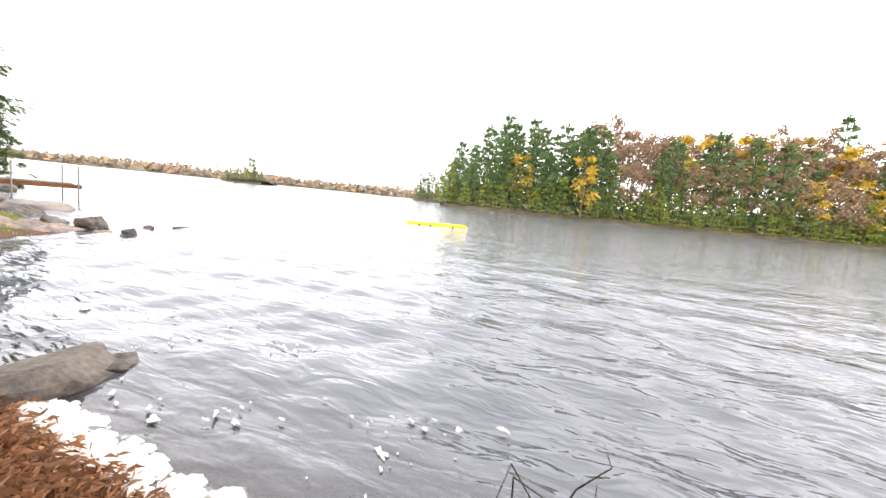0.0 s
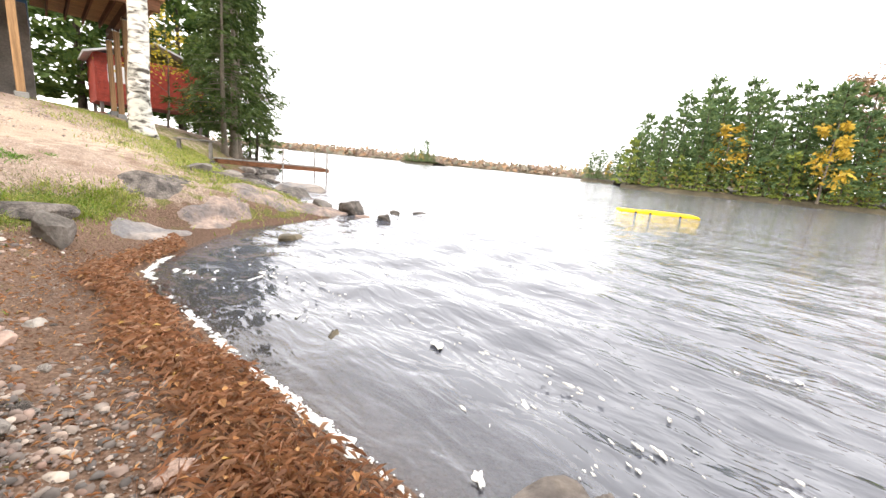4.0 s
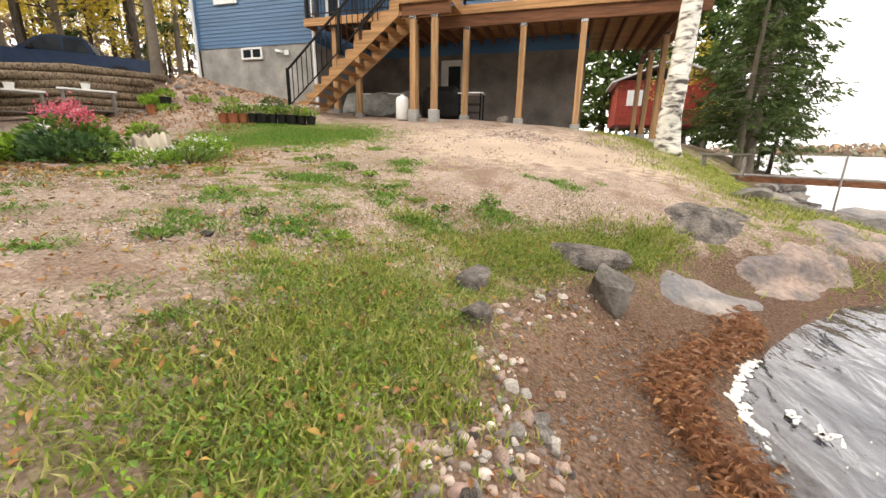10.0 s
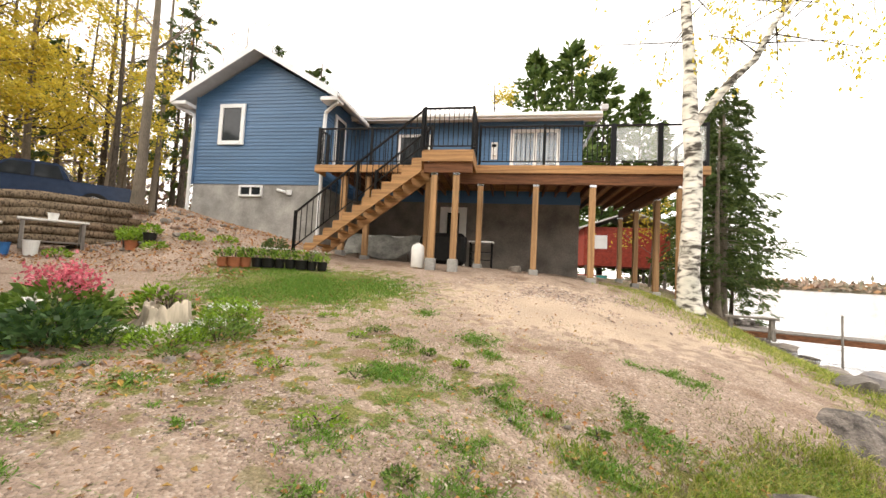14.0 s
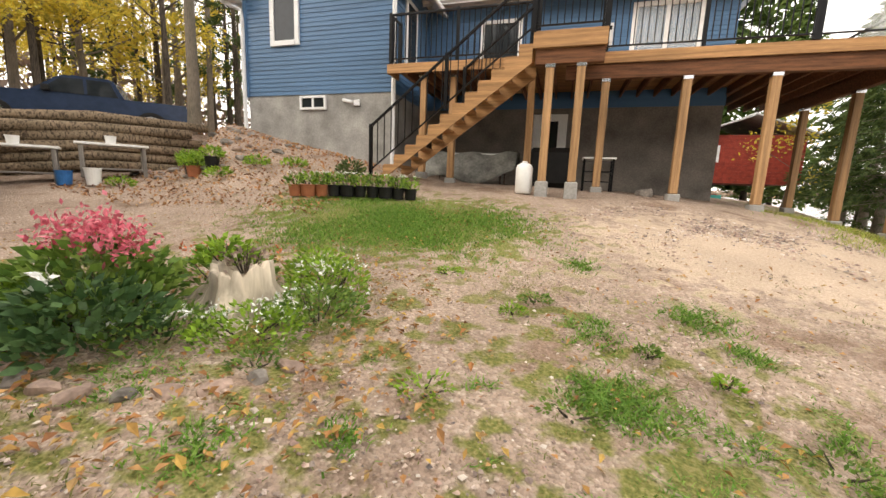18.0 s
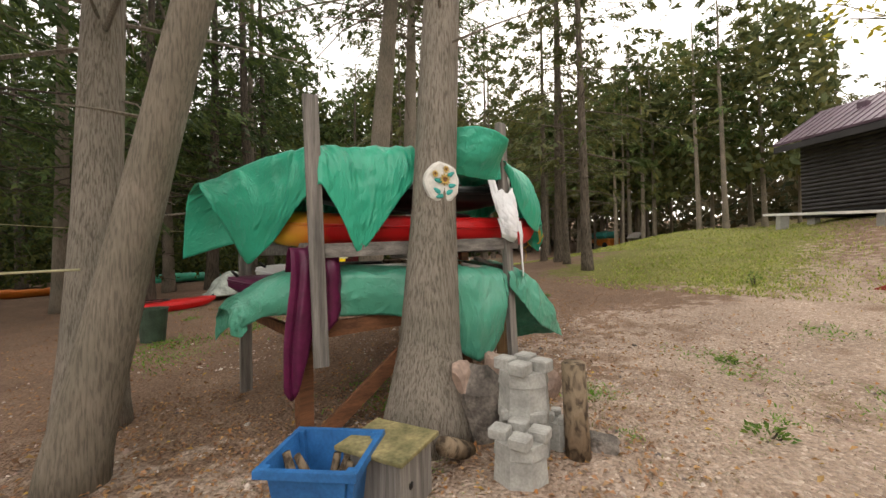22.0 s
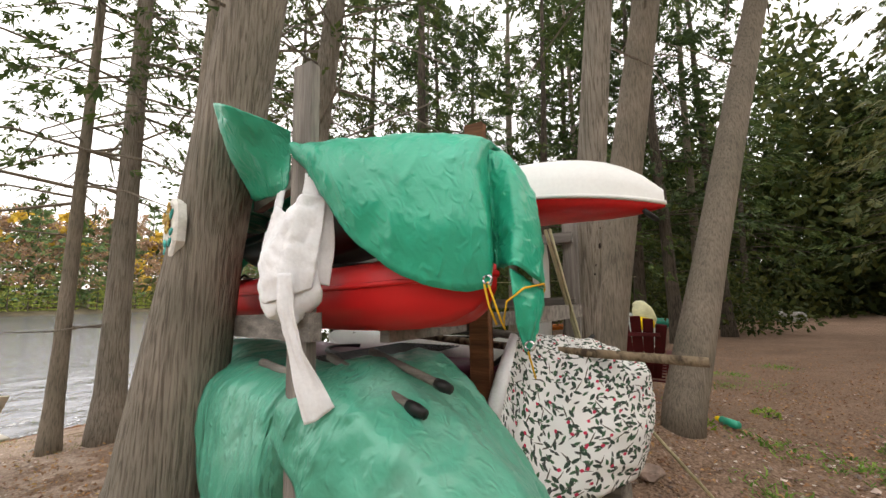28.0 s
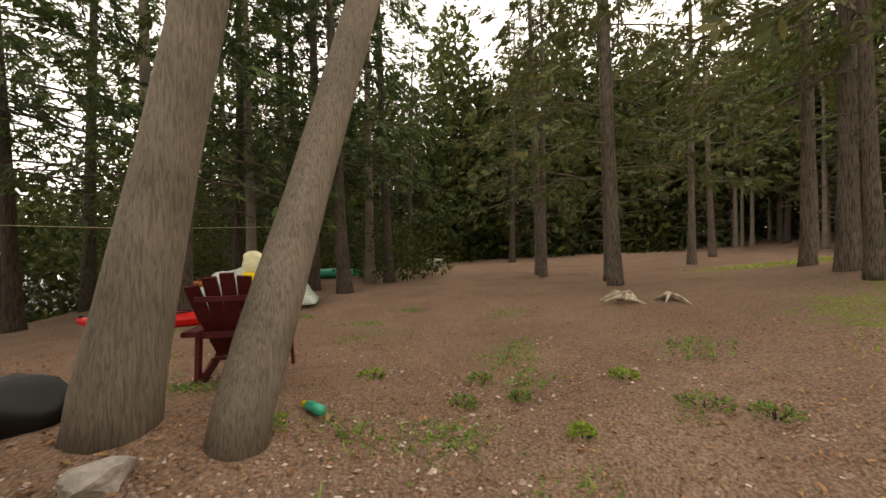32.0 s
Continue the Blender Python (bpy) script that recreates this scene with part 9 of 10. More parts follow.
    for k in range(9):
        u = k / 8
        x = -6.7 + 2.3 * u
        z = gz(-5.6, 16.6)
        secs.append([(x, 15.75, z + .08 + .5 * max(0, u - .7) + .1 * math.sin(k)), (x, 15.95, z + .45), (x, 16.15, z + .78 + .06 * math.sin(k * 2)), (x, 16.6, z + .8), (x, 17.0, z + .5)])
    cloth("tarp", "dusty grey tarp over a table under the stairs", secs, "tarp_grey", 20, nu=40, nv=18, fold=.04)
    wb = thing("workbench", G(-2.55, 15.9), "small workbench with clutter under the deck", "bench")
    box("tabletop", -.35, -.25, .7, .35, .25, .74, "white_plastic", wb)
    for x in (-.3, .3):
        for y in (-.2, .2):
            box("leg", x - .02, y - .02, 0, x + .02, y + .02, .7, "black_metal", wb)
    for z in (.2, .42):
        box("shelf", -.3, -.2, z, .3, .2, z + .02, "black_metal", wb)
    gr = thing("covered_grill", G(-3.6, 16.4), "barbecue under a black cover below the deck", "barbecue")
    secs_b = bm_box(-.55, -.3, .0, .55, .3, .95, .12)
    part("cover", secs_b, "black_plastic", gr)
    stone(-1.6, 15.6, .16, .12, .14, 71, "grey_stone", "cut stump block under the deck", .3, 0)
    # far clutter between the trees: canoe, kayaks, tarped boat, bench, ornament
    kayak("kayak", "orange kayak lying among the trees by the shore", G(-3.4, -15.5, .18) @ Matrix.Rotation(radians(20), 4, "Z"), 3.2, .7, .34, "kayak_orange", "kayak_orange")
    kayak("kayak", "red kayak lying under the trees", G(-6.2, -5.4, .16) @ Matrix.Rotation(radians(10), 4, "Z"), 2.8, .65, .3, "kayak_red", "kayak_red")
    kayak("kayak", "green canoe upturned under the trees", G(-8.2, -15.0, .22) @ Matrix.Rotation(radians(12), 4, "Z") @ Matrix.Rotation(radians(180), 4, "X"), 3.4, .8, .4, "tarp_green", "tarp_green")
    secs = []
    for k in range(8):
        u = k / 7
        x = -7.5 - 1.3 * u
        z = gz(-8, -6.5)
        secs.append([(x, -6.0, z + .1), (x, -6.1, z + .5 * math.sin(u * 3.1) + .1), (x, -6.5, z + .75 * math.sin(u * 3.1) ** .6 + .05), (x, -7.0, z + .1)])
    cloth("tarp", "crumpled clear and green plastic over a small boat", secs, "clear_plastic", 21, nu=40, nv=30, fold=.05)
    st = bucket("flower_pot", G(-5.98, -1.75), .2, .5, "barrel_green")
    tagged(st, "green barrel planter under the trees", "planter")
    vn = thing("vehicle", G(-38.0, -10.2) @ Matrix.Rotation(radians(60), 4, "Z") @ Matrix.Diagonal((.95, .95, .95, 1)), "small orange vehicle under a green tarp in the field", "vehicle")
    part("body", bm_box(-1.4, -.7, .3, 1.4, .7, .95, .15), "kayak_orange", vn)
    bm = bm_box(-1.2, -.75, .95, .9, .75, 1.6, .2)
    part("cover", bm, "turquoise", vn)
    for x in (-.9, .9):
        for y in (-.7, .7):
            tube("wheel", [(x, y - .1, .3), (x, y + .1, .3)], [.3, .3], "rubber", vn, 16)
    bl = thing("well_house", G(-33.0, -5.6), "little roofed well house at the edge of the field", "well")
    for x in (-.35, .35):
        box("post", x - .04, -.04, 0, x + .04, .04, 1.0, "grey_wood", bl)
    for s in (-1, 1):
        beam("roof", (s * .62, 0, .95), (0, 0, 1.35), .03, .8, "grey_wood_flat", bl)
    # pale ornament, roots, bottle and black bag near the leaning cedars
    stone(-13.9, -19.0, .5, .3, .35, 81, "castle_stone", "pale stone ornament in the clearing", .1, .2)
    rr = random.Random(5)
    for bx, by in ((-14.0, -2.75), (-13.8, -2.4), (-14.2, -1.9)):
        for k in range(6):
            a_, L_ = rr.uniform(0, 6.3), rr.uniform(.22, .42)
            z = gz(bx, by)
            tagged(tube("root", [(bx, by, z + .08), (bx + .4 * L_ * math.cos(a_), by + .4 * L_ * math.sin(a_), z + .07 + .03 * (k % 3)), (bx + L_ * math.cos(a_), by + L_ * math.sin(a_), z + .01)], [.045, .028, .012], "stump_wood", None, 8, .2, rr), "bleached grey root on the ground", "root", "bleached roots")
    bo = thing("bottle", G(-9.51, .17, .035) @ Matrix.Rotation(radians(90), 4, "Y") @ Matrix.Rotation(radians(50), 4, "X"), "green and yellow plastic bottle on the ground", "bottle")
    tube("body", [(0, 0, -.1), (0, 0, .06)], [.035, .035], "tarp_green", bo, 12)
    tube("cap", [(0, 0, .06), (0, 0, .12)], [.03, .02], "raft_yellow", bo, 12)
    stone(-8.66, .90, .15, .09, .09, 83, "pale_stone", "pale flat stone by the cedar", .2, .5)
    stone(-8.95, 1.35, .12, .08, .05, 84, "pink_stone", "pale flat stone by the cedar", .2, 1.5)
    bg = part("refuse_bag", rock_bm(.26, .22, .2, 91, 3), "black_plastic", smooth=True)
    bg.matrix_basis = G(-7.90, .17, .15)
    tagged(bg, "knotted black refuse bag by the thick cedar", "bag")
    tagged(tube("line", [(-5.3, 2.5, 2.25), (-3.0, 0.5, 2.15), (1.0, -4.0, 2.4)], .008, "pale_rope", None, 5), "clothes line strung between trees", "line")
    tagged(tube("line", [(-3.2, -4.55, 3.0), (-5.6, -6.1, 2.97), (-8.26, -9.7, 3.2)], .008, "pale_rope", None, 5), "clothes line strung between trees", "line")
    fl = thing("pool_float", G(-8.74, -1.22, .42), "deflated clear and yellow pool float heaped in a red chair", "float")
    bm = bmesh.new()
    bmesh.ops.create_uvsphere(bm, u_segments=28, v_segments=18, radius=1)
    for v in bm.verts:
        p = v.co.copy()
        v.co = Vector((p.x * .33, p.y * .17, p.z * .26)) * (1 + .16 * noise.noise(p * 2.2) + .07 * noise.noise(p * 6)) + Vector((.10, 0, .33))
    part("ring", bm, "clear_plastic", fl, smooth=True)
    bm = bmesh.new()
    bmesh.ops.create_uvsphere(bm, u_segments=24, v_segments=16, radius=1)
    for v in bm.verts:
        p = v.co.copy()
        v.co = Vector((p.x * .13 + .05 * p.z, p.y * .11, p.z * .17)) * (1 + .14 * noise.noise(p * 2.6)) + Vector((-.10, .02, .60))
    part("neck", bm, "float_cream", fl, smooth=True)
    bm = bmesh.new()
    bmesh.ops.create_uvsphere(bm, u_segments=20, v_segments=14, radius=1)
    for v in bm.verts:
        p = v.co.copy()
        v.co = Vector((p.x * .14, p.y * .13, p.z * .11)) * (1 + .12 * noise.noise(p * 3)) + Vector((-.08, .05, .48))
    part("collar", bm, "raft_yellow", fl, smooth=True)
    tw = [(-5.40 + .05 * math.sin(k * 1.9), 2.68 + .03 * math.cos(k * 2.3), 2.05 - .03 * k + .05 * math.sin(k * 2.7)) for k in range(14)]
    tagged(tube("string", tw, .005, "cloth_white", None, 5), "tangled white string on the leaning trunk", "string")


def build_shore():
    # named stones of the beach
    stone(.0, 4.93, .20, .13, .12, 201, "dark_stone", "large dark slab at the grass edge", .5, .1, .12, detail=4)
    stone(.03, 5.20, .17, .12, .12, 202, "shore_boulder", "brown and grey slab at the grass edge", .5, 1.0, -.1, detail=4)
    stone(-.10, 3.98, .22, .17, .13, 203, "dark_stone", "dark slab at the grass edge", .5, 2.0, detail=4)
    stone(-.22, 4.42, .20, .15, .11, 229, "grey_stone", "grey cracked slab at the grass edge", .5, 1.2, .1, detail=4)
    stone(0.57, 7.42, .16, .20, .20, 204, "grey_stone", "grey pointed stone standing on the beach", .15, .3, .25, detail=4)
    stone(.38, 7.95, .36, .2, .12, 205, "dark_stone", "flat dark slab behind the beach", .5, .1, detail=4)
    stone(-.40, 6.95, .17, .12, .13, 206, "dark_stone", "dark stone in the grass edge", .5, .7)
    stone(-.28, 6.5, .09, .11, .13, 207, "dark_stone", "dark stone in the grass edge", .5, 1.7)
    stone(.44, 5.37, .06, .045, .045, 230, "pale_stone", "pale stone lying on the damp soil", .2, .4)
    stone(.33, 5.22, .045, .03, .03, 231, "pale_stone", "small white stone lying on the damp soil", .2, .2)
    stone(.31, 5.06, .075, .06, .045, 232, "pink_stone", "pink stone lying on the damp soil", .2, .9)
    ledge("smooth grey bedrock running into the water", 1.42, 8.05, .5, .34, .3, .08, 208, "bed_rock")
    ledge("smooth pink-grey bedrock along the water", 2.4, 8.85, .85, .36, .6, .07, 209, "pink_rock")
    ledge("smooth pink bedrock spit by the water", 3.45, 9.75, .95, .45, .3, .10, 210, "pink_rock")
    ledge("low pink bedrock near the spit's tip", 4.7, 9.85, .85, .42, .1, .14, 211, "pink_rock")
    ledge("sheet of dark bedrock behind the spit", 1.75, 9.3, .75, .32, .7, .10, 218, "dark_stone")
    ledge("sheet of dark bedrock behind the spit", 3.5, 10.75, .95, .4, .1, .16, 219, "dark_stone")
    stone(2.6, 10.6, .3, .25, .16, 220, "grey_stone", "grey boulder on the bank", .6, .1)
    stone(5.55, 10.0, .32, .28, .26, 212, "dark_stone", "dark boulder at the tip of the spit", .2, .2)
    stone(5.45, 9.4, .3, .2, .13, 213, "pink_stone", "pale boulder at the tip of the spit", .2, .9)
    stone(5.9, 9.4, .17, .15, .12, 214, "dark_stone", "wet dark boulder at the tip of the spit", .2, .9)
    stone(5.75, 8.95, .16, .14, .12, 215, "dark_stone", "wet dark boulder in the water", .2, 1.4, z=-.02)
    stone(6.5, 9.6, .16, .12, .10, 216, "dark_stone", "wet dark boulder in the water", .2, 1.4, z=-.02)
    stone(7.3, 9.55, .3, .2, .09, 217, "dark_stone", "low rock awash off the spit", .3, 0, z=-.03)
    stone(3.08, 7.75, .22, .15, .09, 221, "algae_stone", "algae-browned rock awash near the beach", .3, .5, z=-.03)
    stone(1.96, 4.46, .13, .05, .06, 222, "algae_stone", "thin dark rock breaking the shallows", .35, .9, .2, z=-.02)
    stone(1.62, 2.47, .42, .24, .15, 223, "shore_boulder", "big brown-grey boulder at the water's edge", .25, .25)
    stone(1.96, 2.40, .2, .14, .07, 228, "dark_stone", "dark broken ledge beside the shore boulder", .3, .5, .2, z=-.02)
    stone(3.42, 1.25, .42, .18, .06, 224, "bed_rock", "pale flat rock under the shallow water", .4, 0, z=-.10)
    stone(6.4, 14.6, .9, .6, .5, 226, "bed_rock", "pale lichened boulder below the dock", .6, .3)
    stone(5.4, 13.0, .7, .5, .3, 227, "dark_stone", "dark shore rock below the birch", .6, .6)
    rng = random.Random(33)
    for k in range(22):
        y = rng.uniform(17, 30)
        x = float(shore(y)) + rng.uniform(-.6, .9)
        s = rng.uniform(.2, .55)
        stone(x, y, s, s * .7, s * .5, 600 + k, rng.choice(("dark_stone", "grey_stone")), "shore rock beyond the dock", .3, rng.uniform(0, 6), z=max(gz(x, y), -.1), group="far shore rocks", detail=2)
    for k in range(16):
        y = rng.uniform(10.6, 16)
        x = float(shore(y)) - rng.uniform(-.3, 1.6)
        s = rng.uniform(.12, .35)
        stone(x, y, s, s * .7, s * .5, 660 + k, rng.choice(("dark_stone", "grey_stone", "bed_rock")), "broken rock on the bank below the birch", .3, rng.uniform(0, 6), z=max(gz(x, y), -.05), group="bank rocks", detail=2)
    # dock
    d = thing("dock", pose(6.2, 16.6, 0), "low brown wooden dock on pipe legs", "dock")
    inv = d.matrix_basis.inverted()
    a, b = Vector((4.4, 17.2, .78)), Vector((7.9, 16.2, .74))
    for k in range(24):
        p = a.lerp(b, k / 24)
        ob = beam("plank", p + Vector((.1, -.45, 0)), p + Vector((.36, .42, 0)), .03, .13, "grey_wood_flat")
        ob.parent, ob.matrix_parent_inverse = d, inv
    for o in (-.45, .42):
        ob = beam("stringer", a + Vector((0.2 + .13 * (o > 0), o, -.09)), b + Vector((.2 + .13 * (o > 0), o, -.09)), .14, .04, "brown_wood")
        ob.parent, ob.matrix_parent_inverse = d, inv
    for t_, o in ((.55, -.5), (.97, -.5), (.97, .46)):
        p = a.lerp(b, t_) + Vector((.2, o, 0))
        ob = tube("leg", [(p.x, p.y, -.8), (p.x, p.y, 1.35)], .025, "grey_wood", None, 8)
        ob.parent, ob.matrix_parent_inverse = d, inv
    # bench near the birch
    bn = thing("bench", Matrix.Translation((3.35, 14.1, gz(3.35, 14.1))) @ Matrix.Rotation(radians(-20), 4, "Z"), "small grey plank bench by the birch", "bench")
    box("seat", -.45, -.15, .42, .45, .15, .46, "grey_wood_flat", bn)
    for x in (-.35, .35):
        for s in (-1, 1):
            beam("leg", (x, s * .18, 0), (x, s * .08, .42), .06, .03, "grey_wood", bn, up=(1, 0, 0))
    # yellow swim raft
    rf = thing("swim_raft", Matrix.Translation((21.0, 7.95, .0)) @ Matrix.Rotation(radians(-62), 4, "Z") @ Matrix.Diagonal((.88, .9, .7, 1)), "yellow inflatable swim raft moored offshore", "raft")
    for x0, x1, y0, y1 in ((-2.0, .35, -1.1, .4), (-.5, 2.0, -.5, 1.1)):
        part("pontoon", bm_box(x0, y0, -.05, x1, y1, .11, .06), "raft_yellow", rf)
        part("top_mat", bm_box(x0 + .1, y0 + .1, .11, x1 - .1, y1 - .1, .135, .01), "raft_yellow", rf)
    for x in (-1.2, -.5, .9):
        box("strap", x - .05, -1.14, -.02, x + .05, -1.09, .11, "black_plastic", rf)
    # red cabin down the shore
    c = thing("cabin", Matrix.Translation((2.6, 29.0, 2.75)), "red board cabin on posts behind the cedars", "cabin")
    W, D, H = 4.75, 4.0, 2.3
    part("wall", bm_box(0, 0.02, 0, W, D, H), "red_paint", c)
    for k in range(16):
        box("wall_board", 0, -.012, k * .145, W, .02, k * .145 + .13, "red_paint", c, bevel=.004)
    for s, x0 in ((0, -.4), (1, W + .4)):
        bm = bmesh.new()
        bm.faces.new([bm.verts.new(q) for q in ((x0, -.5, H - .1), (W / 2, -.5, H + .9), (W / 2, D + .4, H + .9), (x0, D + .4, H - .1))])
        ob = part("roof", bm, "soffit", c)
        md = ob.modifiers.new("thickness", "SOLIDIFY")
        md.thickness = .08
    box("window_frame", .5, -.04, 1.0, 1.3, 0.0, 1.8, "white_trim", c)
    for x in (.2, W - .2):
        for y in (.2, D - .2):
            box("post", x - .08, y - .08, -2.2, x + .08, y + .08, 0, "grey_wood", c)
    box("chair_back", 0.1, -3.2, -1.2, .6, -3.1, -.6, "turquoise", c)
    for k in range(5):
        beam("stair_rail", (-1.5, -2.0 + k * .3, -1.6 + k * .25), (1.2, -2.0 + k * .3, -1.6 + k * .25), .1, .04, "red_paint", c)


mat("mossy_board", (0.30, 0.25, 0.12), 0.9, vary=0.35, scale=8, fine=40, bump=0.3, alt=(0.14, 0.13, 0.06))
mat("pink_rock", (0.36, 0.265, 0.21), 0.8, vary=0.35, scale=3.2, fine=18, bump=0.7, dist=0.03, alt=(0.16, 0.14, 0.135))
mat("shore_boulder", (0.17, 0.14, 0.115), 0.75, vary=0.35, scale=3, fine=22, bump=0.6, dist=0.03, alt=(0.10, 0.085, 0.075))
mat("bed_rock", (0.33, 0.28, 0.24), 0.75, vary=0.25, scale=2.5, fine=25, bump=0.35, dist=0.02, alt=(0.17, 0.165, 0.17))
mat("pale_stone", (0.55, 0.50, 0.44), 0.85, vary=0.2, scale=4, fine=30, bump=0.4, dist=0.02, rand=0.15)
mat("algae_stone", (0.13, 0.10, 0.05), 0.6, vary=0.35, scale=6, fine=30, bump=0.4, dist=0.02)
build_shed()
build_garage()
build_truck()
build_log_wall()
build_bed()
build_clutter()
build_shore()

# ---- loose ground cover ----
NR = np.random.default_rng(77)


def chips(name, label, xy, size, material, lift=0.3, flat=0.6, category="gravel"):
    """Many small angular stones as one object."""
    xy = np.asarray(xy, float)
    n = len(xy)
    base = np.array([(1, 0, 0), (0.2, 1, 0.1), (-1, 0.1, 0), (-0.1, -1, 0), (0.1, 0.1, 1), (0.5, -0.5, 0.7)], float)
    fc = np.array([(0, 1, 4), (1, 2, 4), (2, 3, 4), (3, 5, 4), (0, 4, 5), (3, 0, 5)])
    s = np.asarray(size, float).reshape(-1, 1, 1) * np.ones((n, 1, 1))
    k = NR.uniform(0.55, 1.25, (n, 1, 3)) * np.array([1, 1, flat])
    v = base[None] * k + NR.normal(0, 0.13, (n, 6, 3))
    a = NR.uniform(0, 6.283, n)
    c, sn = np.cos(a)[:, None], np.sin(a)[:, None]
    x, y = v[..., 0] * c - v[..., 1] * sn, v[..., 0] * sn + v[..., 1] * c
    v = np.stack([x, y, v[..., 2]], 2) * s
    z = land(xy[:, 0], xy[:, 1])
    v += np.stack([xy[:, 0], xy[:, 1], z], 1)[:, None, :] - np.array([0, 0, 1]) * s * 0.15
    f = (fc[None] + 6 * np.arange(n)[:, None, None]).reshape(-1, 3)
    return tagged(raw(name, v.reshape(-1, 3).tolist(), f.tolist(), material), label, category, kind="stuff")


def pebbles(name, label, xy, size, material, category="gravel"):
    """Many small rounded stones as one object."""
    xy = np.asarray(xy, float)
    n = len(xy)
    a = np.arange(6) * math.pi / 3
    base = np.concatenate([np.stack([np.cos(a), np.sin(a), a * 0], 1), np.stack([0.78 * np.cos(a + .5), 0.78 * np.sin(a + .5), a * 0 + 0.55], 1), [[0.05, 0.0, 0.78]]], 0)
    fc = [(i, (i + 1) % 6, 6 + i) for i in range(6)] + [((i + 1) % 6, 6 + (i + 1) % 6, 6 + i) for i in range(6)] + [(6 + i, 6 + (i + 1) % 6, 12) for i in range(6)]
    k = np.stack([NR.uniform(0.8, 1.3, n), NR.uniform(0.6, 1.0, n), NR.uniform(0.5, 0.95, n)], 1)[:, None, :]
    v = base[None] * k + NR.normal(0, 0.07, (n, 13, 3))
    t = NR.uniform(0, 6.283, n)
    c, sn = np.cos(t)[:, None], np.sin(t)[:, None]
    s = np.asarray(size, float).reshape(-1, 1, 1)
    v = np.stack([v[..., 0] * c - v[..., 1] * sn, v[..., 0] * sn + v[..., 1] * c, v[..., 2]], 2) * s
    v += np.stack([xy[:, 0], xy[:, 1], land(xy[:, 0], xy[:, 1])], 1)[:, None, :] - np.array([0, 0, 1]) * s * 0.12
    f = (np.array(fc)[None] + 13 * np.arange(n)[:, None, None]).reshape(-1, 3)
    return tagged(raw(name, v.reshape(-1, 3).tolist(), f.tolist(), material, smooth=True), label, category, kind="stuff")


def spread(n, x0, x1, y0, y1, keep):
    """n places in the box, kept with the chance that keep(x, y) gives."""
    out = []
    have = 0
    while have < n:
        x, y = NR.uniform(x0, x1, n * 2), NR.uniform(y0, y1, n * 2)
        m = NR.random(n * 2) < keep(x, y)
        out.append(np.stack([x[m], y[m]], 1))
        have += int(m.sum())
        if len(out) > 60:
            break
    return np.concatenate(out)[:n]


def flat_leaves(name, label, xy, size, material, lift=0.012, pile=0.0, tilt=0.5, slim=0.32, category="leaves"):
    xy = np.asarray(xy, float)
    n = len(xy)
    z = land(xy[:, 0], xy[:, 1]) + lift + NR.random(n) * pile
    a = NR.uniform(0, 6.283, n)
    d = np.stack([np.cos(a), np.sin(a), NR.normal(0, tilt, n)], 1)
    u = np.stack([NR.normal(0, tilt, n), NR.normal(0, tilt, n), np.ones(n)], 1)
    s = np.cross(d, u)
    s /= np.linalg.norm(s, axis=1, keepdims=True)
    k = (np.asarray(size) * NR.uniform(0.6, 1.4, n)).reshape(-1, 1)
    p = np.stack([xy[:, 0], xy[:, 1], z], 1)
    curl = np.array([0, 0, 0.25]) * k
    v = np.stack([p - d * k * 0.5, p + s * k * slim + curl, p + d * k * 0.6, p - s * k * slim + curl], 1).reshape(-1, 3)
    q = np.arange(n)[:, None] * 4
    f = np.concatenate([q + np.array([0, 1, 2]), q + np.array([0, 2, 3])], 0)
    return tagged(raw(name, v.tolist(), f.tolist(), material), label, category, kind="stuff")


def blades(name, label, xy, height, width, material, lean=0.35):
    xy = np.asarray(xy, float)
    n = len(xy)
    z = land(xy[:, 0], xy[:, 1]) - 0.01
    p = np.stack([xy[:, 0], xy[:, 1], z], 1)
    a = NR.uniform(0, 6.283, n)
    s = np.stack([np.cos(a), np.sin(a), np.zeros(n)], 1)
    h = (np.asarray(height) * NR.uniform(0.5, 1.3, n)).reshape(-1, 1)
    l1 = np.concatenate([NR.normal(0, lean, (n, 2)), np.ones((n, 1))], 1)
    w = width * NR.uniform(0.7, 1.3, (n, 1))
    mid = p + l1 * h * 0.55
    tip = p + l1 * h + np.concatenate([NR.normal(0, lean * 0.7, (n, 2)), -0.15 * np.ones((n, 1))], 1) * h
    v = np.stack([p - s * w, p + s * w, mid + s * w * 0.7, mid - s * w * 0.7, tip], 1).reshape(-1, 3)
    q = np.arange(n)[:, None] * 5
    f = np.concatenate([q + np.array([0, 1, 2]), q + np.array([0, 2, 3]), q + np.array([3, 2, 4])], 0)
    return tagged(raw(name, v.tolist(), f.tolist(), material), label, "grass", kind="stuff")


def wob(x, y, k=1.3, ph=0.0):
    return 0.5 + 0.25 * np.sin(x * k * 1.7 + ph + 1.3 * np.sin(y * k * 1.1)) + 0.25 * np.sin(y * k * 2.3 + ph * 2 + 1.7 * np.sin(x * k * 0.9 + 1))


def inland(x, y):
    return shore(y) - x


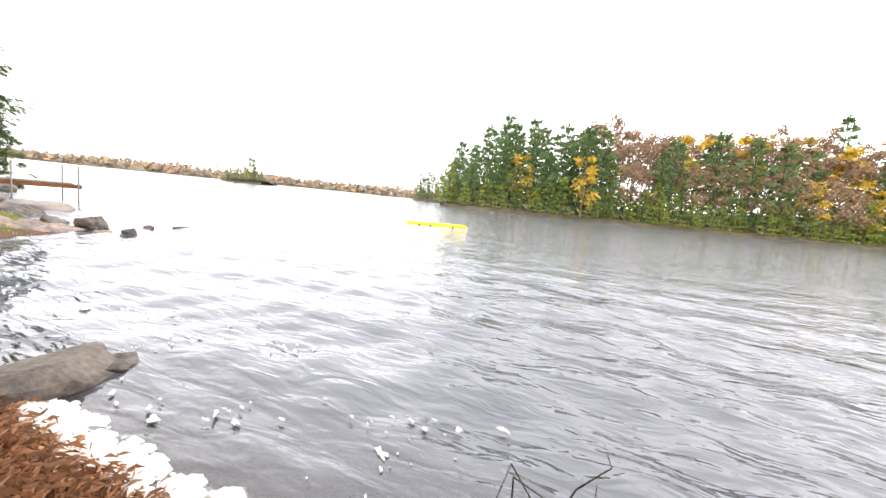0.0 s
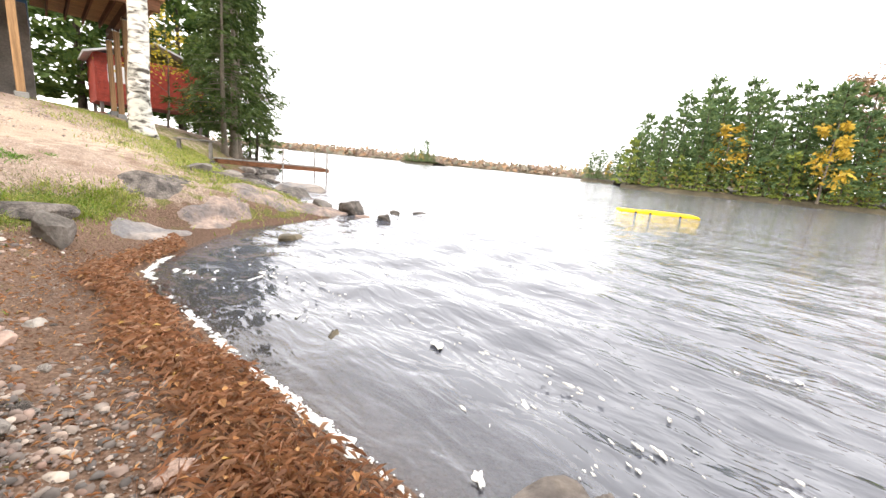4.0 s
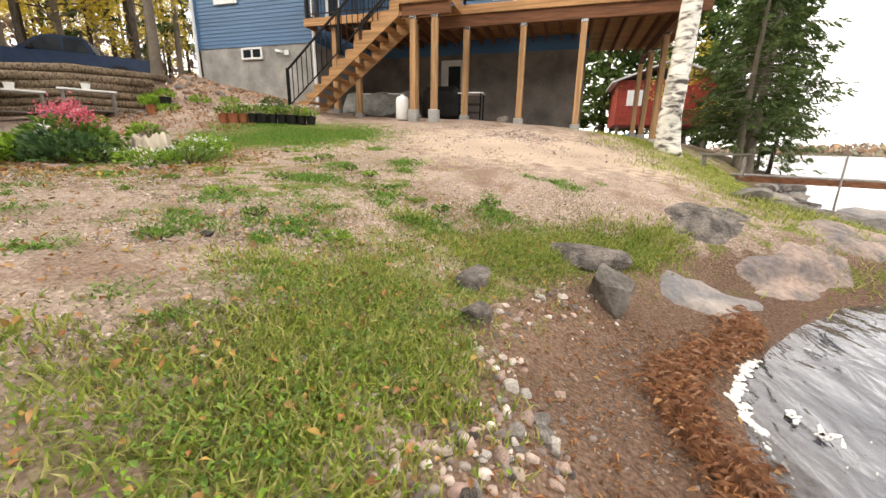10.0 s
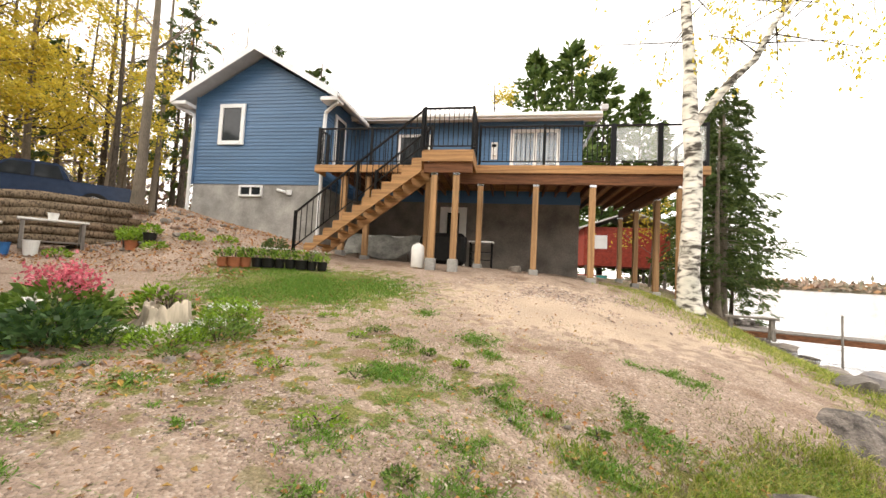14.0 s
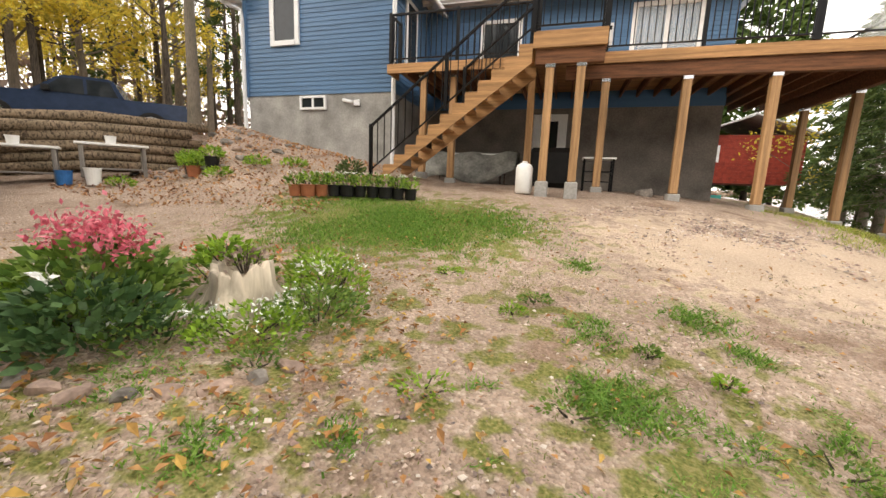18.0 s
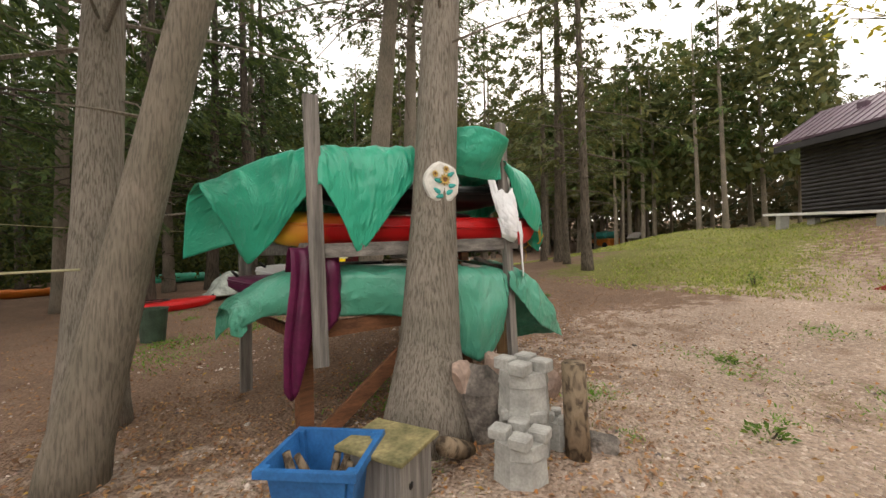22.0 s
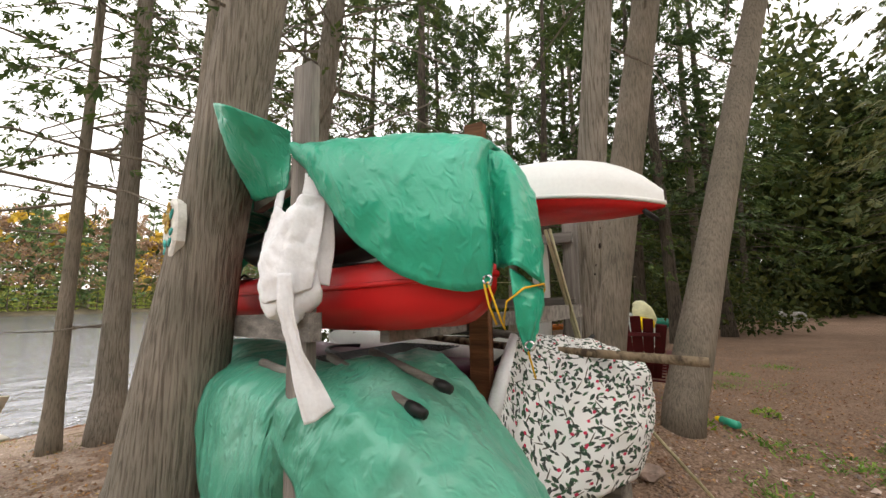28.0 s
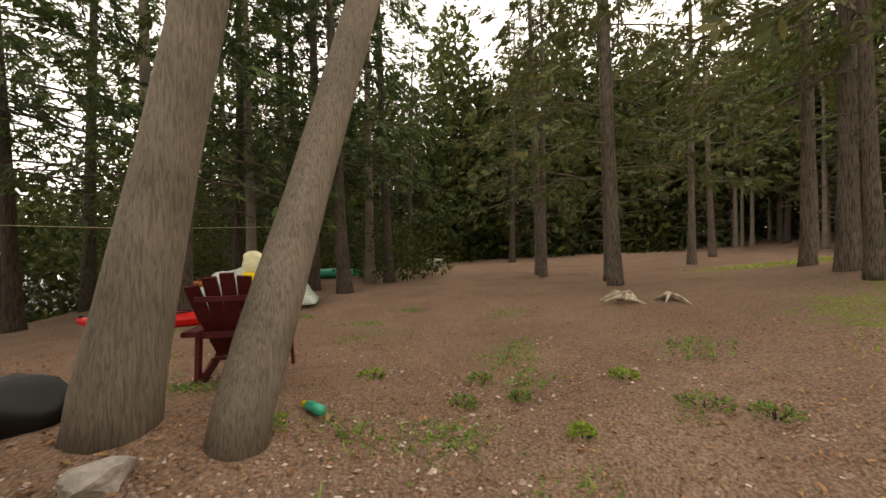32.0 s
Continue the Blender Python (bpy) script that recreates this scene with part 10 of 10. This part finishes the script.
def clusters(n, centres, x0, x1, y0, y1, keep, lo, hi, seed):
    """n places in uneven patches about random centres."""
    r = np.random.default_rng(seed)
    c = spread(centres, x0, x1, y0, y1, keep)
    s = r.gamma(2.0, (hi - lo) / 3, len(c)) + lo
    w = s ** 1.6
    k = r.choice(len(c), n, p=w / w.sum())
    g = r.normal(0, 1, (n, 2)) * s[k, None]
    g = g + 0.35 * s[k, None] * np.sin(g[:, ::-1] * 25 + k[:, None])
    return c[k] + g


def grains(n, mean, top, least=0.004):
    return np.minimum(NR.gamma(2.2, mean / 2.2, n), top) + least


def build_cover():
    d = inland
    # beach shingle, coarser towards the south
    pebbles("gravel_shingle", "mixed grey, brown and pink shingle on the beach", spread(8000, -0.6, 1.3, -2.5, 6.4, lambda x, y: (d(x, y) > 0.42) * np.exp(-((d(x, y) - 1.05) / 0.55) ** 2) * sstep(6.2, 3.6, y)), np.minimum(NR.gamma(1.5, 0.0065, 8000), 0.034) + 0.004, "beach_stones")
    chips("gravel_shingle", "fine dark grit on the beach", spread(14000, -0.6, 1.3, -0.5, 7.8, lambda x, y: (d(x, y) > 0.35) * np.exp(-((d(x, y) - 0.95) / 0.55) ** 2)), grains(14000, 0.004, 0.010, 0.002), "gravel_chips")
    pebbles("gravel_shingle", "scattered pale stones at the grass edge", clusters(620, 60, -0.5, 0.9, 4.2, 7.6, lambda x, y: np.exp(-((d(x, y) - 1.4) / 0.22) ** 2), 0.05, 0.16, 5), grains(620, 0.012, 0.035, 0.006), "pale_chips")
    # stones one could pick up
    rng = random.Random(21)
    shapes = [rock_bm(1, 0.8, 0.6, 900 + k, 2) for k in range(7)]
    meshes = []
    for k, b in enumerate(shapes):
        me = bpy.data.meshes.new("stone")
        b.to_mesh(me)
        b.free()
        me.materials.append(MATS[("grey_stone", "pink_stone", "dark_stone", "grey_stone", "pink_stone", "pink_stone", "pale_stone")[k]])
        meshes.append(me)

    def cobbles(n, x0, x1, y0, y1, ok, lo, hi, label, group):
        m = 0
        while m < n:
            x, y = rng.uniform(x0, x1), rng.uniform(y0, y1)
            if not ok(x, y):
                continue
            s = (lo + (hi - lo) * rng.random() ** 2.0)
            ob = new("stone", rng.choice(meshes))
            ob.matrix_basis = Matrix.Translation((x, y, gz(x, y) + s * 0.12)) @ Matrix.Rotation(rng.uniform(0, 6.3), 4, "Z") @ Matrix.Rotation(rng.uniform(-.3, .3), 4, "X") @ Matrix.Diagonal((s, s * rng.uniform(.7, 1.1), s * rng.uniform(.7, 1.1), 1))
            tagged(ob, label, "stone", group)
            m += 1

    cobbles(56, -0.3, 0.9, 1.2, 4.4, lambda x, y: 0.55 < shore(y) - x < 1.7, 0.02, 0.075, "rounded grey or pink cobble on the beach", "beach cobbles")
    cobbles(26, -0.1, 0.9, 4.3, 6.5, lambda x, y: 0.5 < shore(y) - x < 1.3, 0.015, 0.055, "loose stone lying on the damp soil", "beach cobbles")
    cobbles(56, -0.1, 0.3, 5.0, 5.9, lambda x, y: 0.95 < shore(y) - x < 1.42, 0.02, 0.06, "pale pinkish stone along the grass edge", "edge stones")
    cobbles(26, -0.3, 0.5, 5.9, 7.2, lambda x, y: 1.1 < shore(y) - x < 1.5, 0.02, 0.06, "pale pinkish stone along the grass edge", "edge stones")
    cobbles(46, -2.6, 0.2, 3.4, 8.5, lambda x, y: shore(y) - x > 1.5 and rng.random() < 0.7, 0.015, 0.06, "pale stone half sunk in the turf", "turf stones")
    cobbles(34, -11.5, -2.0, -1.0, 8.5, lambda x, y: True, 0.012, 0.05, "loose stone on the gravel yard", "yard stones")
    # pale gravel of the yard
    chips("gravel_yard", "pale crushed gravel over the yard", spread(16000, -12.5, 0.5, 3.0, 12.5, lambda x, y: (d(x, y) > 2.0) * np.exp(-(np.hypot(x + 4.0, y - 5.6) / 3.2) ** 2) * (0.3 + 0.7 * wob(x, y))), grains(16000, 0.0075, 0.020, 0.0035), "pale_chips")
    chips("gravel_yard", "pinkish gravel along the path", spread(15000, -5.5, 0.2, 2.6, 8.2, lambda x, y: (d(x, y) > 1.9) * np.exp(-(np.hypot(x + 2.0, y - 5.0) / 1.7) ** 2)), grains(15000, 0.0062, 0.017, 0.003), "pale_chips")
    chips("gravel_yard", "broken pale stone on the bank before the house", spread(6000, -4.2, 3.0, 11.0, 14.2, lambda x, y: np.exp(-(((x + 1.0) / 2.2) ** 2 + ((y - 12.8) / 0.9) ** 2))), grains(6000, 0.012, 0.04), "pale_chips")
    chips("gravel_yard", "thin gravel under the trees", spread(9000, -12.5, -4.5, -3.0, 6.0, lambda x, y: np.exp(-(np.hypot(x + 9, y - 2.5) / 3.6) ** 2)), grains(9000, 0.009, 0.028, 0.004), "pale_chips")

    # leaf wrack along the water
    def wrack(x, y):
        c = 0.27 + 0.05 * np.sin(y * 1.3) + 0.05 * np.sin(y * 4.1) + 0.10 * sstep(6, 3, y)
        return np.exp(-((d(x, y) - c) / (0.12 + 0.08 * sstep(6, 3, y))) ** 2) * (d(x, y) > 0.03) * (0.45 + 0.55 * wob(x, y, 5.0))

    flat_leaves("leaf_wrack", "band of wet brown leaves washed up along the shore", spread(7000, 0.2, 1.7, -2.5, 8.0, wrack), 0.027, "leaf_litter", 0.004, 0.04, 0.5)
    flat_leaves("needle_wrack", "brown pine needles washed up with the leaves", spread(17000, 0.2, 1.7, -2.5, 8.0, wrack), 0.07, "needle_litter", 0.008, 0.045, 0.35, 0.025)
    flat_leaves("leaf_wrack", "a few yellow leaves on the wrack", spread(90, 0.3, 1.6, 0.0, 7.0, wrack), 0.05, "fallen_leaves", 0.045, 0.02, 0.3)
    flat_leaves("needle_wrack", "stray leaves and needles on the damp soil", spread(2600, -0.2, 1.2, 0.0, 7.4, lambda x, y: (d(x, y) > 0.4) * (d(x, y) < 1.3)), 0.035, "leaf_litter", 0.006, 0.006, 0.3, 0.12)
    # fallen leaves
    flat_leaves("fallen_leaves", "orange and brown leaves fallen on the yard", clusters(3800, 160, -12, 0, 2.5, 13.5, lambda x, y: (d(x, y) > 1.5) * (0.2 + 0.8 * wob(x, y, 0.8, 2)), 0.15, 0.7, 7), 0.036, "fallen_leaves", 0.014, 0.01, 0.35)
    flat_leaves("fallen_leaves", "drift of leaves round the flower bed", spread(1300, -8, -3.6, 6.2, 11, lambda x, y: np.exp(-((np.hypot(x + 5.7, y - 8.5) - 1.3) / 0.5) ** 2)), 0.045, "fallen_leaves", 0.02, 0.02, 0.4)
    flat_leaves("fallen_leaves", "brown leaves on the ground under the trees", spread(11000, -14, -3, -8, 5, lambda x, y: (0.3 + 0.7 * wob(x, y, 1.1, 4)) * np.exp(-(np.hypot(x + 8.5, y) / 5.5) ** 2)), 0.032, "forest_litter", 0.01, 0.01, 0.35)
    flat_leaves("fallen_leaves", "red-brown leaf litter around the boat rack", spread(4000, -9.5, -4, 1.5, 5.2, lambda x, y: np.exp(-(np.hypot(x + 6.4, y - 3.2) / 1.9) ** 2)), 0.028, "forest_litter", 0.01, 0.01, 0.35)
    flat_leaves("fallen_leaves", "brown leaves on the stony bank by the house", spread(2600, -13.5, -7, 11.5, 15.5, lambda x, y: 0.8 + 0 * x), 0.06, "leaf_litter", 0.02, 0.03, 0.5)
    flat_leaves("fallen_leaves", "brown leaves in the grass of the bank", spread(900, -2.5, 0.3, 3.0, 8.5, lambda x, y: (d(x, y) > 1.3) * 0.8), 0.035, "fallen_leaves", 0.03, 0.02, 0.4)

    blades("grass_yard", "thin dry grass over the gravel yard", clusters(22000, 110, -12, 0.5, 3.5, 12, lambda x, y: (d(x, y) > 2.2) * np.exp(-(np.hypot(x + 5.5, y - 8.0) / 3.8) ** 2), 0.10, 0.45, 11), 0.03, 0.0035, "grass_dry", 0.8)
    # grass
    def bank(x, y):
        return np.exp(-((d(x, y) - 1.9) / 0.58) ** 2) * (d(x, y) > 1.42) * sstep(2.4, 3.8, y) * sstep(9.8, 8.4, y)

    blades("grass_bank", "long green grass on the bank above the beach", clusters(25000, 210, -3.4, 1.5, 2.4, 9.8, bank, 0.03, 0.12, 12), 0.075, 0.0055, "grass_blades")
    blades("grass_bank", "bright low turf on the bank", spread(11000, -3.4, 1.5, 2.4, 9.8, lambda x, y: bank(x, y) * np.clip(1.6 * wob(x, y, 2.6, 1) - 0.35, 0.03, 1)), 0.05, 0.006, "grass_blades", 0.6)
    blades("grass_bank", "yellowed grass between the stones of the bank", clusters(11000, 120, -3.0, 1.5, 2.6, 9.6, bank, 0.05, 0.22, 21), 0.05, 0.004, "grass_dry", 0.6)
    blades("grass_bank", "short dry grass on the slope", clusters(8000, 90, -4.5, 1.0, 2.6, 9.6, lambda x, y: np.exp(-((d(x, y) - 2.6) / 1.0) ** 2), 0.06, 0.25, 22), 0.04, 0.003, "grass_dry", 0.6)
    blades("grass_lawn", "short green lawn below the stairs", spread(30000, -9.5, -2.5, 9.6, 14, lambda x, y: np.exp(-(((x + 5.6) / 1.9) ** 2 + ((y - 11.7) / 1.25) ** 2) ** 2) * (0.5 + 0.5 * wob(x, y, 2.5))), 0.05, 0.006, "grass_lawn", 0.4)
    flat_leaves("clover", "clover and plantain leaves on the bank", clusters(4200, 150, -3.0, 1.2, 2.8, 9.4, bank, 0.03, 0.12, 31), 0.019, "leaves_green", 0.03, 0.03, 0.5, 0.4, "weeds")
    flat_leaves("clover", "pale clover leaves on the bank", clusters(1200, 70, -3.0, 1.2, 2.8, 9.4, bank, 0.03, 0.10, 32), 0.016, "leaves_lime", 0.03, 0.03, 0.5, 0.4, "weeds")
    near = lambda x, y: (d(x, y) > 2.3) * np.exp(-(np.hypot(x + 1.9, y - 8.0) / 2.3) ** 2)
    blades("grass_tufts", "tufts of clover and grass in the gravel", clusters(14000, 62, -7, 0.6, 4.8, 11.5, near, 0.03, 0.10, 13), 0.05, 0.006, "grass_lawn", 0.7)
    blades("grass_tufts", "straggling weeds about the yard", clusters(6000, 60, -10, -1.0, 3.4, 9.5, lambda x, y: (d(x, y) > 2.6) * 0.8, 0.02, 0.09, 14), 0.035, 0.005, "grass_lawn", 0.9)
    blades("grass_shore", "coarse grass and moss on the bank by the birch", clusters(15000, 200, -0.5, 5.2, 9.4, 16.5, lambda x, y: (d(x, y) > 0.9) * sstep(0.2, 2.2, x - 0.3 * (14 - y) * (y < 14)), 0.08, 0.3, 15), 0.09, 0.006, "grass_blades", 0.5)
    blades("grass_field", "mown grass of the field beyond the yard", spread(22000, -32, -12.0, -7, 6.5, lambda x, y: np.exp(-(-x - 12) / 9) * sstep(6.5, 4.5, y) * np.maximum(sstep(0.0, 2.0, y) * (x < -13.6), (x < -19) * 1.0)), 0.07, 0.011, "grass_blades", 0.6)
    blades("grass_tufts", "weeds sprouting on the bare forest ground", clusters(6000, 40, -13, -6, -5, 6.0, lambda x, y: 0.8 + 0 * x, 0.04, 0.18, 16), 0.05, 0.008, "grass_lawn", 0.8)
    rng = random.Random(2)
    for k, (x, y) in enumerate(((-3.9, 8.2), (-3.1, 8.3), (-2.6, 9.1), (-2.2, 8.9), (-1.9, 8.4), (-3.4, 9.7), (-4.3, 10.1), (-2.3, 7.0), (-2.3, 6.16), (-1.5, 6.9), (-1.2, 7.6), (-1.0, 8.1), (-3.55, 9.4), (-0.6, 8.6), (-4.9, 8.05), (-3.0, 7.4), (-6.2, 5.3), (-8.6, 5.2), (-9.92, -.73), (-10.87, -.46), (-11.04, .04), (-11.19, .69), (-14.5, 4.1), (-10.3, 4.6), (-11.92, .1), (-12.06, .74), (-12.3, 1.0), (-9.27, .44), (-10.58, .05))):
        r = rng.uniform(.07, .17)
        plant_clump("weed", "clump of green clover growing in the gravel", x, y, gz(x, y), r, .08 if k != 22 else .3, 130, .03, "leaves_green" if k % 3 else "leaves_lime", 700 + k, "weed", "gravel weeds", stems=3)

    # foam line and drifting foam
    v, f = [], []
    for k in range(3000):
        y = NR.uniform(-1.5, 7.2)
        dens = 0.12 + 0.9 * (math.sin(y * 2.9) * math.sin(y * 1.1 + 1) + 0.4 * math.sin(y * 11) > -0.1) + 0.4 * (y < 2.4)
        if NR.random() > dens:
            continue
        r = (0.003 + min(0.016, NR.gamma(1.3, 0.005))) * (2.6 if y < 2.6 else 1.0)
        x = float(shore(y)) + NR.normal(-0.012, 0.016) + 0.012 * math.sin(y * 9) * math.sin(y * 23) + (NR.uniform(-.12, .06) if y < 2.4 else 0)
        o = len(v)
        n_ = 7
        z = max(gz(x, y), 0.0) + 0.004
        for q, zz in ((1.0, 0), (0.75, r * .22), (0.3, r * .34)):
            for i in range(n_):
                a = 6.283 * i / n_
                rr = r * q * NR.uniform(.75, 1.25)
                v.append((x + rr * math.cos(a), y + rr * math.sin(a) * 1.4, z + zz))
        for j in range(2):
            for i in range(n_):
                f.append((o + j * n_ + i, o + j * n_ + (i + 1) % n_, o + (j + 1) * n_ + (i + 1) % n_, o + (j + 1) * n_ + i))
        f.append(tuple(o + 2 * n_ + i for i in range(n_)))
    tagged(raw("foam_line", v, f, "foam", smooth=True), "line of white foam at the water's edge", "foam", kind="stuff")
    v, f = [], []
    strings = [(NR.uniform(-1.6, 6.6), NR.gamma(2.2, 0.36) + 0.25, NR.normal(0.9, 0.35)) for _ in range(17)]
    for k in range(230):
        y0, off, run = strings[k % 17]
        u = NR.normal(0, 0.30) if k % 3 else NR.normal(0, 1.2)
        y = y0 + u * math.cos(run) * 0.9 + NR.normal(0, .09)
        x = float(shore(y0)) + off - u * math.sin(run) * 0.45 + NR.normal(0, .09)
        if x < float(shore(y)) + 0.12:
            continue
        n_, o = 22, len(v)
        L = min(0.065, 0.005 + NR.gamma(1.2, 0.012))
        W, t = L * NR.uniform(.25, .6), 1.57 - run * 0.5 + NR.normal(0, .3)
        ph, am = NR.uniform(0, 6, 4), NR.uniform(.1, .32, 4)
        for zz, q in ((0.016, 1.0), (0.021, .86)):
            for i in range(n_):
                a = 6.283 * i / n_
                rr = 1 + am[0] * math.sin(2 * a + ph[0]) + am[1] * math.sin(3 * a + ph[1]) + am[2] * .8 * math.sin(5 * a + ph[2]) + am[3] * .5 * math.sin(8 * a + ph[3])
                px_, py_ = L * q * rr * math.cos(a), W * q * rr * math.sin(a)
                v.append((x + px_ * math.cos(t) - py_ * math.sin(t), y + px_ * math.sin(t) + py_ * math.cos(t), zz))
        for i in range(n_):
            f.append((o + i, o + (i + 1) % n_, o + n_ + (i + 1) % n_, o + n_ + i))
        f.append(tuple(o + n_ + i for i in range(n_)))
    tagged(raw("foam_flecks", v, f, "foam"), "white foam flecks drifting near the shore", "foam", kind="stuff")
    # dead twigs in the shallows
    rng = random.Random(6)
    for k in range(7):
        x, y = 1.75 + rng.uniform(0, .5), 0.0 - rng.uniform(.2, .9)
        a = rng.uniform(0, 6)
        tagged(tube("twig", [(x, y, -.1), (x + .1 * math.cos(a), y + .1 * math.sin(a), .12), (x + .25 * math.cos(a), y + .25 * math.sin(a), .2 + rng.uniform(0, .15)), (x + .35 * math.cos(a + .6), y + .35 * math.sin(a + .6), .25)], [.006, .005, .004, .002], "bark_dark", None, 5), "dead twig sticking out of the shallows", "twig", "shallows twigs")


def build_thicket():
    """Undergrowth that closes the view under the trees."""
    def belt(name, label, n, gen, size, leaves):
        P = np.array([gen() for _ in range(n)])
        tagged(leafy(name, P, NR.normal(0, 1, (n, 3)) + np.array([0, 0, -.2]), size, leaves, NR, flat=0.2), label, "undergrowth", kind="stuff")

    rng = random.Random(14)

    def south():
        x = rng.uniform(-36, 3.5)
        y = -22 - rng.random() ** 1.3 * 22 + 3 * math.sin(x * .5)
        return (x, y, gz(x, y) + rng.random() ** 1.15 * (11 + 2.5 * math.sin(x * .9)))

    def southpoint():
        x, y = rng.uniform(-12, 34), -46 - rng.random() * 14
        return (x, y, max(0.0, gz(x, y)) + 0.5 + rng.random() ** 1.1 * (12.5 + 2.5 * math.sin(x * .45) + 1.5 * math.sin(x * 1.3) - 0.16 * max(0, x - 8)))

    def midwood():
        x, y = rng.uniform(-13, 0.5), rng.uniform(-20, -11)
        return (x, y, gz(x, y) + (0.1 + 0.9 * rng.random()) * (5.5 + 2.5 * math.sin(x * 1.3 + y)) * (0.35 if -14 < x < -9.5 else 1))

    def shoreside():
        y = rng.uniform(-34, -9)
        x = float(shore(y)) - 0.6 - rng.random() * 2.2
        return (x, y, gz(x, y) + rng.random() ** 1.4 * 4.5)

    def southwest():
        x = rng.uniform(-46, -15)
        y = -21 - rng.random() * 10 + 2 * math.sin(x * .4)
        return (x, y, gz(x, y) + rng.random() ** 0.95 * (15 + 2.5 * math.sin(x * .7)))

    def lakeside():
        y = rng.uniform(-12, -3.0)
        x = float(shore(y)) - 0.3 - rng.random() * 2.2
        return (x, y, gz(x, y) + rng.random() ** 1.3 * 3.6)

    def west():
        y = rng.uniform(-32, 18)
        x = -44 - rng.random() * 22
        return (x, y, gz(x, y) + rng.random() ** 1.2 * ((10.5 if y < -4 else 7.0 - (y + 4) * .35) if y < 6 else 3.0))

    def edge_crowns():
        y = rng.uniform(-30, 4)
        x = -32.5 - rng.random() * 8 - max(0, -y - 8) * 0.25
        return (x, y, gz(x, y) + 3.2 + rng.random() ** 1.1 * (9.6 + 1.5 * math.sin(y * 1.1)))

    def northwest():
        x, y = rng.uniform(-50, -24), rng.uniform(18, 40)
        return (x, y, gz(x, y) + rng.random() ** 2 * 5)

    belt("undergrowth_south", "dense green undergrowth beneath the far cedars", 36000, south, 0.50, "thicket_leaves")
    belt("undergrowth_south", "green cedar saplings among the trunks", 13000, midwood, 0.17, "thicket_leaves")
    belt("undergrowth_shore", "leafy alder scrub along the shore", 10000, shoreside, 0.2, "thicket_leaves")
    belt("undergrowth_southwest", "deep green woods closing off the clearing", 52000, southwest, 0.46, "thicket_leaves")
    belt("undergrowth_shore", "alder bushes between the cedars and the lake", 6000, lakeside, 0.15, "thicket_leaves")
    belt("undergrowth_south", "dark wooded point across the southern bay", 16000, southpoint, 0.8, "thicket_leaves")
    belt("undergrowth_west", "dark wooded slope beyond the field", 15000, west, 0.75, "thicket_dark")
    belt("crowns_west", "high leafy crowns along the forest edge", 27000, edge_crowns, 0.46, "needles_olive")
    belt("undergrowth_northwest", "brown brush under the bare trees", 4500, northwest, 0.5, "twigs_bare")


island_mat("beach_stones", [(0.085, 0.075, 0.068), (0.15, 0.125, 0.11), (0.25, 0.18, 0.145), (0.095, 0.082, 0.072), (0.42, 0.34, 0.28), (0.12, 0.105, 0.095), (0.24, 0.155, 0.12), (0.54, 0.46, 0.38)], 0.75, bump=0.5)
island_mat("grass_dry", [(0.10, 0.13, 0.03), (0.20, 0.20, 0.06), (0.30, 0.25, 0.10), (0.16, 0.17, 0.05)], 0.7, translucent=0.25)
island_mat("grass_lawn", [(0.10, 0.22, 0.03), (0.16, 0.31, 0.045), (0.25, 0.37, 0.07)], 0.6, translucent=0.3)
island_mat("thicket_dark", [(0.045, 0.06, 0.025), (0.09, 0.085, 0.04), (0.13, 0.10, 0.05), (0.03, 0.04, 0.02)], 0.8, translucent=0.3)
build_cover()
build_thicket()
